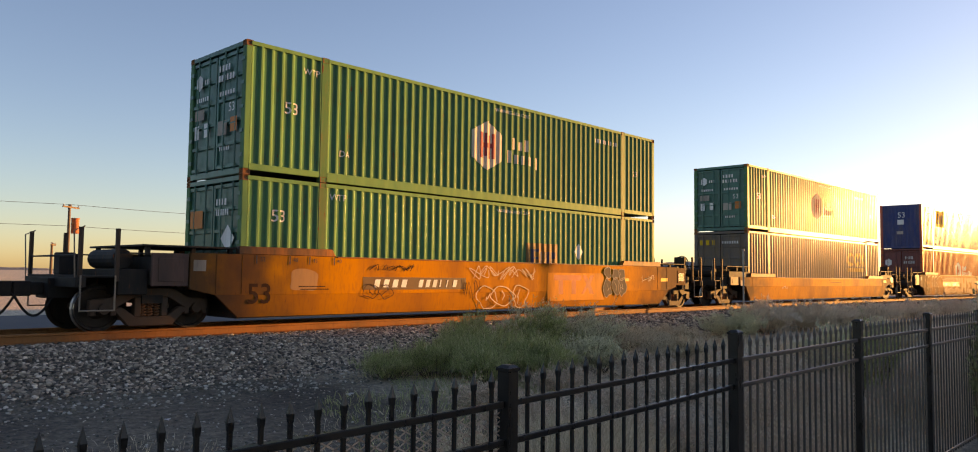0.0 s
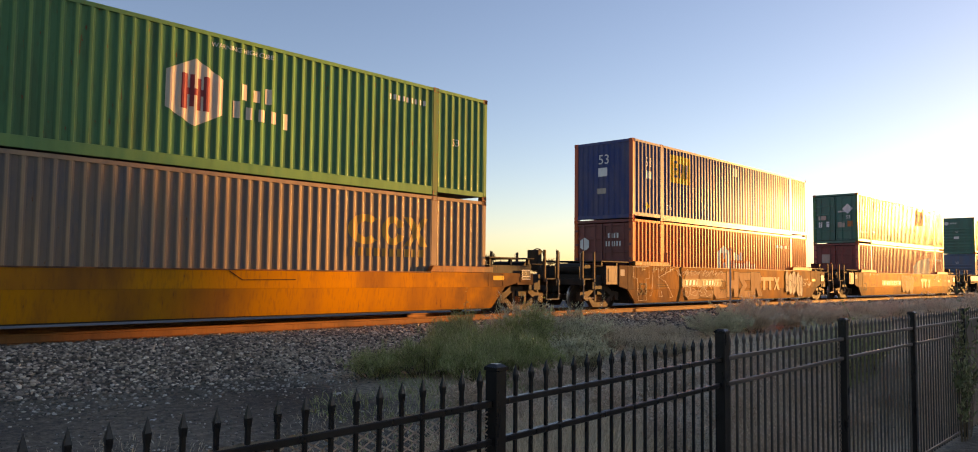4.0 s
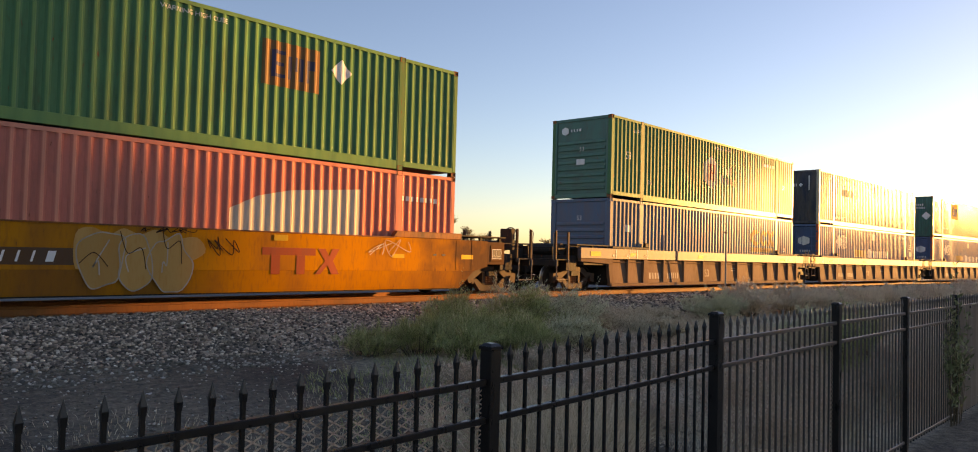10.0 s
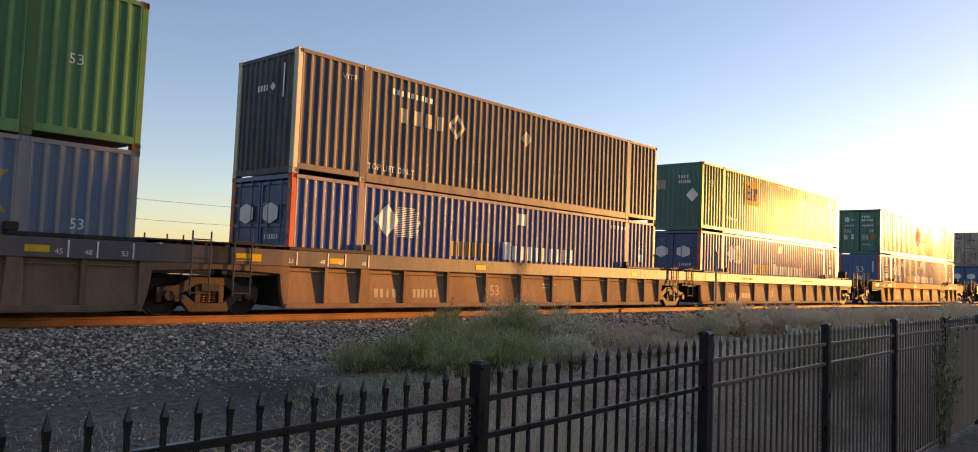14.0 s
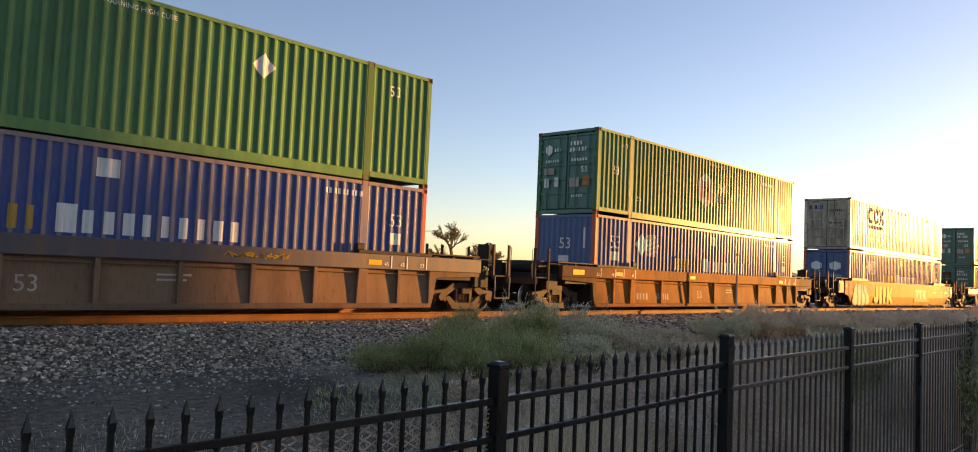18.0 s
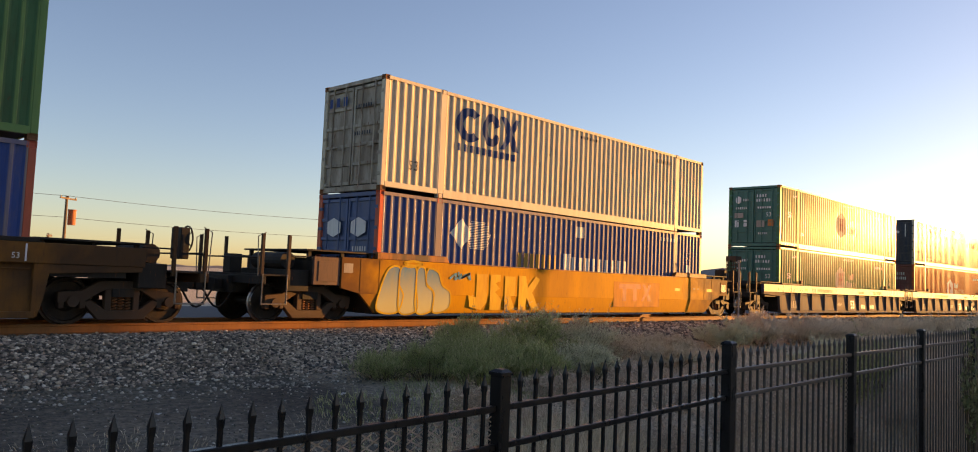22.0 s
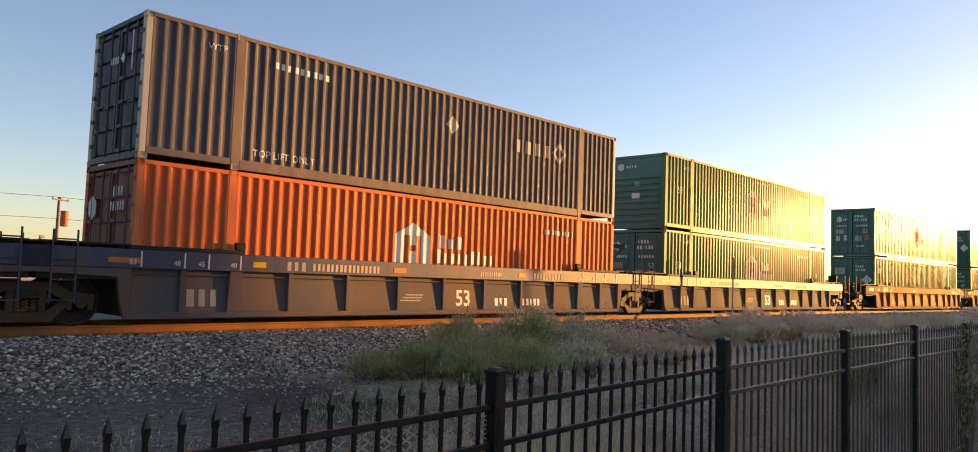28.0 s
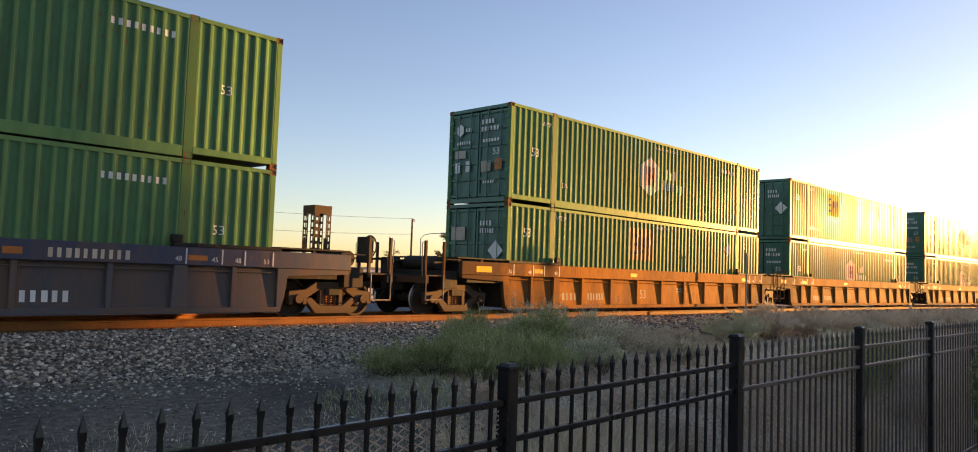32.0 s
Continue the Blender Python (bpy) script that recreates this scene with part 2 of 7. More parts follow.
RUSTCAST = surface("rusty_casting", (0.26, 0.115, 0.055), 0.75, dirt=(0.10, 0.06, 0.04), amount=0.6, rust=0.3, sheen=0.1)
LIFTWORN = surface("worn_green_post", (0.066, 0.165, 0.062), 0.5, dirt=(0.22, 0.13, 0.06), amount=0.4, rust=0.3, sheen=0.09)
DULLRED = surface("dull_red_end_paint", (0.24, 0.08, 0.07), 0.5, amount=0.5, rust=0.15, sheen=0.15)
BADGEWHITE = surface("faded_white_badge", (0.62, 0.53, 0.42), 0.5, dirt=(0.36, 0.26, 0.18), amount=0.4, spread=0.04, sheen=0.04, film=0.2)
BADGERED = surface("faded_red_badge", (0.30, 0.035, 0.04), 0.5, amount=0.35)
BROWNMARK = surface("brown_marking", (0.05, 0.022, 0.012), 0.6, amount=0.3, sheen=0.04)
GOLDMARK = surface("yellow_marking", (0.75, 0.42, 0.02), 0.5, amount=0.3, sheen=0.04, film=0.2)
ORANGEMARK = surface("orange_marking", (0.60, 0.17, 0.03), 0.5, amount=0.3)
BLUEMARK = surface("blue_marking", (0.03, 0.07, 0.20), 0.5, amount=0.3, sheen=0.04)
SPRAYBLUE = surface("sprayed_blue", (0.06, 0.25, 0.40), 0.55, sheen=0.09, amount=0.35, dirt=(0.10, 0.09, 0.09))
SPRAYGOLD = surface("sprayed_yellow", (0.56, 0.34, 0.035), 0.65, amount=0.4, sheen=0.04)
SPRAYGREY = surface("sprayed_grey", (0.42, 0.36, 0.30), 0.6, amount=0.5, sheen=0.04)
WOOD = surface("weathered_wood", (0.16, 0.11, 0.075), 0.85, amount=0.5, bump=0.4)
CONCRETE = surface("concrete", (0.34, 0.33, 0.31), 0.9, amount=0.35, dirt=(0.16, 0.15, 0.14), streak=False, bump=0.3)


# ---- mesh helpers ----
def box(bm, x0, x1, y0, y1, z0, z1):
    v = [bm.verts.new((x, y, z)) for x in (x0, x1) for y in (y0, y1) for z in (z0, z1)]
    for f in ((0, 1, 3, 2), (4, 6, 7, 5), (0, 4, 5, 1), (2, 3, 7, 6), (0, 2, 6, 4), (1, 5, 7, 3)):
        bm.faces.new([v[i] for i in f])
    return bm


def prism(bm, outline, y0, y1):
    """An outline in x and z, as thick as from y0 to y1."""
    a = [bm.verts.new((x, y0, z)) for x, z in outline]
    b = [bm.verts.new((x, y1, z)) for x, z in outline]
    bm.faces.new(a)
    bm.faces.new(b[::-1])
    for i in range(len(a)):
        j = (i + 1) % len(a)
        bm.faces.new((a[j], a[i], b[i], b[j]))
    bmesh.ops.recalc_face_normals(bm, faces=bm.faces)
    return bm


def rod(bm, p, q, r, sides=8, r2=None):
    p, q = Vector(p), Vector(q)
    d = (q - p).normalized()
    u = d.orthogonal().normalized()
    w = d.cross(u)
    rings = []
    for c, rad in ((p, r), (q, r if r2 is None else r2)):
        rings.append([bm.verts.new(c + rad * (math.cos(a) * u + math.sin(a) * w))
                      for a in (2 * math.pi * i / sides for i in range(sides))])
    for i in range(sides):
        j = (i + 1) % sides
        bm.faces.new((rings[0][i], rings[0][j], rings[1][j], rings[1][i]))
    bm.faces.new(rings[0][::-1])
    bm.faces.new(rings[1])
    return bm


def tube(bm, pts, r, sides=6):
    """One unbroken pipe through pts, mitred at each turn."""
    pts = [Vector(p) for p in pts]
    rings, u = [], None
    for i, c in enumerate(pts):
        d = (pts[min(i + 1, len(pts) - 1)] - pts[max(i - 1, 0)]).normalized()
        u = d.orthogonal().normalized() if u is None else (u - d * u.dot(d)).normalized()
        w = d.cross(u)
        k = r
        if 0 < i < len(pts) - 1:
            k = r / max(0.6, d.dot((pts[i] - pts[i - 1]).normalized()))
        rings.append([bm.verts.new(c + k * (math.cos(a) * u + math.sin(a) * w)) for a in (2 * math.pi * j / sides for j in range(sides))])
    for a, b in zip(rings, rings[1:]):
        for j in range(sides):
            m = (j + 1) % sides
            bm.faces.new((a[j], a[m], b[m], b[j]))
    bm.faces.new(rings[0][::-1])
    bm.faces.new(rings[-1])
    return bm


def lathe(bm, profile, sides=24):
    """Radii and places along y, turned round the y axis."""
    rings = [[bm.verts.new((r * math.cos(2 * math.pi * i / sides), y, r * math.sin(2 * math.pi * i / sides)))
              for i in range(sides)] for r, y in profile]
    for a, b in zip(rings, rings[1:]):
        for i in range(sides):
            j = (i + 1) % sides
            bm.faces.new((a[i], a[j], b[j], b[i]))
    bm.faces.new(rings[0][::-1])
    bm.faces.new(rings[-1])
    bmesh.ops.recalc_face_normals(bm, faces=bm.faces)
    return bm


def soften(bm, width=0.01, segments=1):
    bmesh.ops.bevel(bm, geom=bm.edges[:], offset=width, segments=segments, affect="EDGES", clamp_overlap=True)
    return bm


SHARED = {}


def part(name, bm, material, parent=None, label="", key=None, smooth=False):
    """One mesh object under parent. bm: a bmesh, or a function that builds one; key: alike pieces share their mesh."""
    at = (key, material.name)
    if key is None or at not in SHARED:
        b = bm() if callable(bm) else bm
        me = bpy.data.meshes.new(name)
        b.to_mesh(me)
        b.free()
        me.materials.append(material)
        if smooth:
            for p in me.polygons:
                p.use_smooth = True
        if key is not None:
            SHARED[at] = me
    else:
        me = SHARED[at]
    ob = new(name, me)
    ob.parent = parent
    if label:
        tagged(ob, label)
    return ob


def thing(name, label, category, at=None, group="", kind=""):
    ob = new(name)
    ob.empty_display_size = 0.2
    if at is not None:
        ob.matrix_basis = at
    return tagged(ob, label, category, group, kind)


TEXTS = {}


def lettering(text, size, slant=0.0, bold=0.0):
    """A flat bmesh of the words in x and z, centred, as high as size for a capital."""
    if (text, slant, bold) not in TEXTS:
        c = bpy.data.curves.new("words", "FONT")
        c.body, c.size, c.align_x, c.align_y, c.shear = text, 1.4, "CENTER", "CENTER", slant
        c.resolution_u, c.offset = 3, bold
        o = new("words", c)
        TEXTS[text, slant, bold] = bpy.data.meshes.new_from_object(o.evaluated_get(bpy.context.evaluated_depsgraph_get()))
        bpy.data.objects.remove(o)
    bm = bmesh.new()
    bm.from_mesh(TEXTS[text, slant, bold])
    for v in bm.verts:
        v.co = (v.co.x * size, 0, v.co.y * size)
    return bm


def flat(outline):
    bm = bmesh.new()
    bm.faces.new([bm.verts.new((x, 0, z)) for x, z in outline])
    return bm


def bars(rows):
    """Unreadable writing: plain bars (x0, x1, z0, z1)."""
    bm = bmesh.new()
    for x0, x1, z0, z1 in rows:
        bm.faces.new([bm.verts.new((x, 0, z)) for x, z in ((x0, z0), (x1, z0), (x1, z1), (x0, z1))])
    return bm


def glyph_bars(width, height, count, z=0.0, seed=1, lean=0.0, tall=""):
    """A line of unreadable characters as upright bars; tall: for each one, A a full bar, a a low one, p a low one that hangs."""
    rnd = random.Random(seed)
    step = width / count
    rows = []
    for i in range(count):
        x = -width / 2 + i * step
        k = tall[i] if tall else "A"
        rows.append((x, x + step * rnd.uniform(0.42, 0.64), z - height / 2 - (0.24 * height if k == "p" else 0), z + height / 2 - (0 if k == "A" else 0.26 * height)))
    bm = bars(rows)
    for v in bm.verts:
        v.co.x += lean * (v.co.z - z)
    return bm


def thicken(bm, depth):
    """Gives a flat marking in x and z a paint film's thickness towards -y."""
    bmesh.ops.recalc_face_normals(bm, faces=bm.faces)
    for f in bm.faces:
        if f.normal.y > 0:
            f.normal_flip()
    return bm


def moved(bm, x, y, z):
    for v in bm.verts:
        v.co += Vector((x, y, z))
    return bm


def drape(bm, xs, ys, y0, film=0.004):
    """Lays a flat marking on a folded wall whose depth at xs is ys, seen from -y."""
    lo, hi = min(v.co.x for v in bm.verts), max(v.co.x for v in bm.verts)
    for x in xs:
        if lo < x < hi:
            bmesh.ops.bisect_plane(bm, geom=bm.verts[:] + bm.edges[:] + bm.faces[:], plane_co=(x, 0, 0), plane_no=(1, 0, 0))
    for v in bm.verts:
        v.co.y = y0 + float(np.interp(v.co.x, xs, ys)) - film
    return thicken(bm, film)


# ---- ground ----
def ground_z(x, y):
    """Height of the ground across the line: low by the fence, up the ballast to the track, level beyond."""
    y += bend(x)[0]
    z = float(np.interp(y, [-400, -3, 2.4, 3.4, 8.9, 11.35, 12.1, 13.95, 14.5, 18.15, 18.75, 20.8, 26, 4000],
                        [0.05, 0.05, 0.02, 0.02, 0.30, 0.38, 0.48, 0.86, 0.88, 0.88, 0.82, 0.35, 0.3, 0.3]))
    if 2.7 < y < 14.6 and -20 < x < 90:
        z += 0.035 * noise.noise((x * 0.7, y * 0.7, 0)) + 0.015 * noise.noise((x * 2.3, y * 2.3, 3))
    return z


def ground_material():
    m = bpy.data.materials.new("ground")
    m.use_nodes = True
    n, ln = m.node_tree.nodes, m.node_tree.links
    b = n["Principled BSDF"]
    tc = n.new("ShaderNodeTexCoord")
    a = n.new("ShaderNodeTexNoise")
    a.inputs["Scale"].default_value, a.inputs["Detail"].default_value = 0.35, 6
    g = n.new("ShaderNodeTexVoronoi")
    g.inputs["Scale"].default_value = 28
    d = n.new("ShaderNodeTexNoise")
    d.inputs["Scale"].default_value, d.inputs["Detail"].default_value = 9, 6
    for t in (a, g, d):
        ln.new(tc.outputs["Object"], t.inputs["Vector"])
    r1 = n.new("ShaderNodeValToRGB")
    r1.color_ramp.elements[0].position, r1.color_ramp.elements[1].position = 0.35, 0.68
    r1.color_ramp.elements[0].color, r1.color_ramp.elements[1].color = (0.085, 0.071, 0.058, 1), (0.185, 0.155, 0.12, 1)
    ln.new(a.outputs["Fac"], r1.inputs["Fac"])
    # pale dusty soil beyond the bare strip, made paler to paint in low-sun glare
    sep = n.new("ShaderNodeSeparateXYZ")
    ln.new(tc.outputs["Object"], sep.inputs[0])
    wav = n.new("ShaderNodeMath")
    wav.operation, wav.inputs[1].default_value = "MULTIPLY_ADD", 6.0
    ln.new(a.outputs["Fac"], wav.inputs[0])
    ln.new(sep.outputs["X"], wav.inputs[2])
    dust = n.new("ShaderNodeMapRange")
    dust.inputs["From Min"].default_value, dust.inputs["From Max"].default_value = 9.5, 13.0
    ln.new(wav.outputs[0], dust.inputs["Value"])
    pale = n.new("ShaderNodeMix")
    pale.data_type = "RGBA"
    pale.inputs[7].default_value = (0.58, 0.475, 0.36, 1)
    far = n.new("ShaderNodeMapRange")
    far.inputs["From Min"].default_value, far.inputs["From Max"].default_value = 2.5, 3.1
    ln.new(sep.outputs["Y"], far.inputs["Value"])
    lies = n.new("ShaderNodeMath")
    lies.operation = "MULTIPLY"
    ln.new(dust.outputs[0], lies.inputs[0])
    ln.new(far.outputs[0], lies.inputs[1])
    ln.new(lies.outputs[0], pale.inputs["Factor"])
    ln.new(r1.outputs[0], pale.inputs[6])
    r2 = n.new("ShaderNodeValToRGB")
    r2.color_ramp.elements[0].position, r2.color_ramp.elements[1].position = 0.3, 0.75
    r2.color_ramp.elements[0].color, r2.color_ramp.elements[1].color = (0.55, 0.54, 0.52, 1), (1.5, 1.5, 1.45, 1)
    ln.new(d.outputs["Fac"], r2.inputs["Fac"])
    mul = n.new("ShaderNodeMix")
    mul.data_type, mul.blend_type = "RGBA", "MULTIPLY"
    mul.inputs["Factor"].default_value = 1
    ln.new(pale.outputs[2], mul.inputs[6])
    ln.new(r2.outputs[0], mul.inputs[7])
    r3 = n.new("ShaderNodeValToRGB")
    r3.color_ramp.elements[0].color, r3.color_ramp.elements[1].color = (0.7, 0.7, 0.72, 1), (1.35, 1.3, 1.2, 1)
    ln.new(g.outputs["Color"], r3.inputs["Fac"])
    mul2 = n.new("ShaderNodeMix")
    mul2.data_type, mul2.blend_type = "RGBA", "MULTIPLY"
    mul2.inputs["Factor"].default_value = 1
    ln.new(mul.outputs[2], mul2.inputs[6])
    ln.new(r3.outputs[0], mul2.inputs[7])
    ln.new(mul2.outputs[2], b.inputs["Base Color"])
    b.inputs["Roughness"].default_value = 0.95
    bp = n.new("ShaderNodeBump")
    bp.inputs["Strength"].default_value, bp.inputs["Distance"].default_value = 0.8, 0.02
    ln.new(g.outputs["Distance"], bp.inputs["Height"])
    ln.new(bp.outputs[0], b.inputs["Normal"])
    return m


def build_ground():
    xs = [-3000, -800, -250, -90, -40] + [-20 + 1.0 * i for i in range(20)] + [0.4 * i for i in range(100)] + \
         [40 + 1.2 * i for i in range(42)] + [95, 130, 200, 400, 900, 2500, 4500]
    ys = [-3000, -600, -150, -40, -12, -6, -3] + [-2 + 0.5 * i for i in range(8)] + [2.4, 2.65, 3.0, 3.4] + \
         [3.8 + 0.35 * i for i in range(31)] + [14.5, 15.2, 16.6, 18.15, 18.75, 20, 20.8, 22, 23.5, 26, 32, 45, 80, 200, 600, 1800, 4500]
    me = bpy.data.meshes.new("ground")
    verts = [(x, y, ground_z(x, y)) for x in xs for y in ys]
    w = len(ys)
    faces = [(i * w + j, (i + 1) * w + j, (i + 1) * w + j + 1, i * w + j + 1) for i in range(len(xs) - 1) for j in range(w - 1)]
    me.from_pydata(verts, [], faces)
    me.materials.append(ground_material())
    for p in me.polygons:
        p.use_smooth = True
    return tagged(new("ground", me), "dark gravelly dirt ground with sparse weeds", "ground", kind="structure")


build_ground()



# ---- track ----
def rail_outline():
    h = [(0.075, -0.19), (0.075, -0.175), (0.012, -0.155), (0.010, -0.05), (0.036, -0.04), (0.038, -0.008), (0.028, 0.0)]
    return h + [(-x, z) for x, z in h[::-1]]


def build_track():
    track = thing("railway_track", "rusty steel railway track on grey ballast", "track", pose(0, MID, RAIL), kind="structure")
    for side in (-1, 1):
        bm = bmesh.new()
        o = rail_outline()
        rings = []
        for x in [-250, 0] + [30 + 3.2 * k for k in range(26)] + [330, 600]:
            off, slope = bend(x)
            rings.append([bm.verts.new((x + slope * (side * 0.7525 + y), side * 0.7525 + y - off, z)) for y, z in o])
        bm.faces.new(rings[0])
        bm.faces.new(rings[-1][::-1])
        for a, b in zip(rings, rings[1:]):
            for i in range(len(o)):
                j = (i + 1) % len(o)
                bm.faces.new((a[i], a[j], b[j], b[i]))
        bmesh.ops.recalc_face_normals(bm, faces=bm.faces)
        part("rail", bm, RAILSIDE, track)

    def tie():
        return soften(box(bmesh.new(), -0.115, 0.115, -1.3, 1.3, -0.37, -0.195), 0.012)

    for i in range(150):
        t = part("tie", tie, WOOD, track, key="tie")
        x = -12 + 0.6 * i
        t.location = (x, -bend(x)[0], 0)
        t.rotation_euler.z = -math.atan(bend(x)[1])
    return track


build_track()


# ---- unseen blocks added out of view, to keep the low sun off the ground ----
def shade_block(x0, x1, y0, y1, h, label):
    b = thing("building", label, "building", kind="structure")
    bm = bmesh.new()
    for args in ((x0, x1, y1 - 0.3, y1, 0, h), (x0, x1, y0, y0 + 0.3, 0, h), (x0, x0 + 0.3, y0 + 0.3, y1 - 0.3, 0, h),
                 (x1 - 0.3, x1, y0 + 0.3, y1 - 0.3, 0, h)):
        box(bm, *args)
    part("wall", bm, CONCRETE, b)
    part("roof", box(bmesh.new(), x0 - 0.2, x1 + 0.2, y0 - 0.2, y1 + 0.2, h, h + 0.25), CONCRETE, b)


shade_block(162.8, 340, -60, -38, 13.7, "unseen long concrete block added to shade the ground")
shade_block(72.8, 160.9, -60, -38, 26.0, "unseen tall concrete block added to shade the train")
shade_block(161.2, 162.5, -58, -38, 16.9, "unseen narrow concrete block added to step the shadow's edge")


# ---- fence ----
FENCE_Y = 2.61
POSTS = [(0.53, 1.74), (2.875, 1.78), (5.304, 1.847), (7.834, 1.843), (10.175, 1.845), (12.72, 1.82), (15.15, 1.82), (17.6, 1.82), (20.0, 1.82)]
TIPS = [(0.53, 1.735), (1.146, 1.738), (1.649, 1.741), (2.141, 1.75), (2.875, 1.765), (3.641, 1.786), (4.545, 1.797), (5.788, 1.813), (7.834, 1.82), (12.7, 1.82), (21, 1.82)]


def fence_foot(x):
    return ground_z(x, FENCE_Y) - 0.02


def build_fence():
    fence = thing("fence", "black steel picket fence with spear tips and mesh", "fence")
    tip = lambda x: float(np.interp(x, *zip(*TIPS)))

    def picket(h):
        bm = bmesh.new()
        box(bm, -0.008, 0.008, -0.008, 0.008, 0.08, h - 0.075)
        r = [bm.verts.new((x, y, h - 0.088)) for x, y in ((-0.0095, -0.0095), (0.0095, -0.0095), (0.0095, 0.0095), (-0.0095, 0.0095))]
        s = [bm.verts.new((x, y, h - 0.056)) for x, y in ((-0.0118, -0.0115), (0.0118, -0.0115), (0.0118, 0.0115), (-0.0118, 0.0115))]
        t = bm.verts.new((0, 0, h))
        bm.faces.new(r[::-1])
        for i in range(4):
            j = (i + 1) % 4
            bm.faces.new((r[i], r[j], s[j], s[i]))
            bm.faces.new((s[i], s[j], t))
        return bm

    for i, (x, top) in enumerate(POSTS):
        bm = bmesh.new()
        foot = fence_foot(x)
        box(bm, -0.038, 0.038, -0.038, 0.038, foot - 0.3, top - 0.03)
        p = part("post", soften(bm, 0.004), BLACK, fence)
        p.location = (x, FENCE_Y, 0)
        cap = bmesh.new()
        box(cap, -0.043, 0.043, -0.043, 0.043, top - 0.03, top - 0.014)
        q = [cap.verts.new((a, b, top - 0.014)) for a, b in ((-0.04, -0.04), (0.04, -0.04), (0.04, 0.04), (-0.04, 0.04))]
        q2 = [cap.verts.new((a, b, top)) for a, b in ((-0.022, -0.022), (0.022, -0.022), (0.022, 0.022), (-0.022, 0.022))]
        for k in range(4):
            cap.faces.new((q[k], q[(k + 1) % 4], q2[(k + 1) % 4], q2[k]))
        cap.faces.new(q2)
        part("cap", cap, BLACK, p)
    for i in range(len(POSTS) - 1):
        x0, x1 = POSTS[i][0] + 0.038, POSTS[i + 1][0] - 0.038
        z0, z1 = tip(x0) - 0.175, tip(x1) - 0.175
        f0, f1 = fence_foot(x0) + 0.13, fence_foot(x1) + 0.13
        for name, a, b in (("top_rail", z0, z1), ("middle_rail", z0 - 0.185, z1 - 0.185), ("bottom_rail", f0, f1)):
            bm = bmesh.new()
            v = [bm.verts.new((x, FENCE_Y + y, z + dz)) for x, z in ((x0, a), (x1, b)) for y in (-0.018, 0.018) for dz in (-0.016, 0.016)]
            for f in ((0, 1, 3, 2), (4, 6, 7, 5), (0, 4, 5, 1), (2, 3, 7, 6), (0, 2, 6, 4), (1, 5, 7, 3)):
                bm.faces.new([v[k] for k in f])
            part(name, soften(bm, 0.004), GLAREBLACK if i >= 2 else BLACK, fence)
        span = POSTS[i + 1][0] - POSTS[i][0]
        n = int((span - 0.1) / 0.1235)
        start = {0: span - 0.1165 - (n - 1) * 0.1235, 1: 0.1485, 2: 0.1135}.get(i, span / 2 - (n - 1) / 2 * 0.1235)
        for k in range(n):
            x = POSTS[i][0] + start + k * 0.1235
            if not POSTS[i][0] + 0.06 < x < POSTS[i + 1][0] - 0.06:
                continue
            h = tip(x) - fence_foot(x)
            q = part("picket", lambda: picket(round(h, 2)), GLAREBLACK if i >= 2 else BLACK, fence, key=("picket", round(h, 2), i >= 2))
            q.location = (x, FENCE_Y, tip(x) - round(h, 2))
        if i in (0, 2, 4, 5, 6, 7):
            mesh_panel(fence, x0, x1, (z0 + z1) / 2 - 0.025, (f0 + f1) / 2)
    return fence


def mesh_panel(fence, x0, x1, top, bottom):
    """Expanded metal: crossing strands with diamond gaps, fixed behind the pickets."""
    bm = bmesh.new()
    y, pitch, rise, w = FENCE_Y + 0.02, 0.082, 0.043, 0.0042
    lean = rise / pitch
    for sgn in (1, -1):
        span = (x1 - x0) * lean
        c = bottom - span if sgn > 0 else bottom
        while c < top + (0 if sgn > 0 else span):
            pts = []
            for x in (x0, x1):
                pts.append((x, c + sgn * (x - x0) * lean))
            (xa, za), (xb, zb) = pts
            k = (zb - za) / (xb - xa)
            lo, hi = sorted(((bottom - za) / k + xa, (top - za) / k + xa))
            a, b = max(x0, lo), min(x1, hi)
            if b - a > 0.01:
                v = []
                for x in (a, b):
                    z = za + k * (x - xa)
                    v.append([bm.verts.new((x, y + dy, z + dz)) for dy, dz in ((-0.002, -w), (0.002, 0), (-0.002, w))])
                for i in range(3):
                    j = (i + 1) % 3
                    bm.faces.new((v[0][i], v[0][j], v[1][j], v[1][i]))
            c += rise
    part("mesh_panel", bm, DUSTGLAREMESH, fence, "dusty expanded metal mesh")


build_fence()


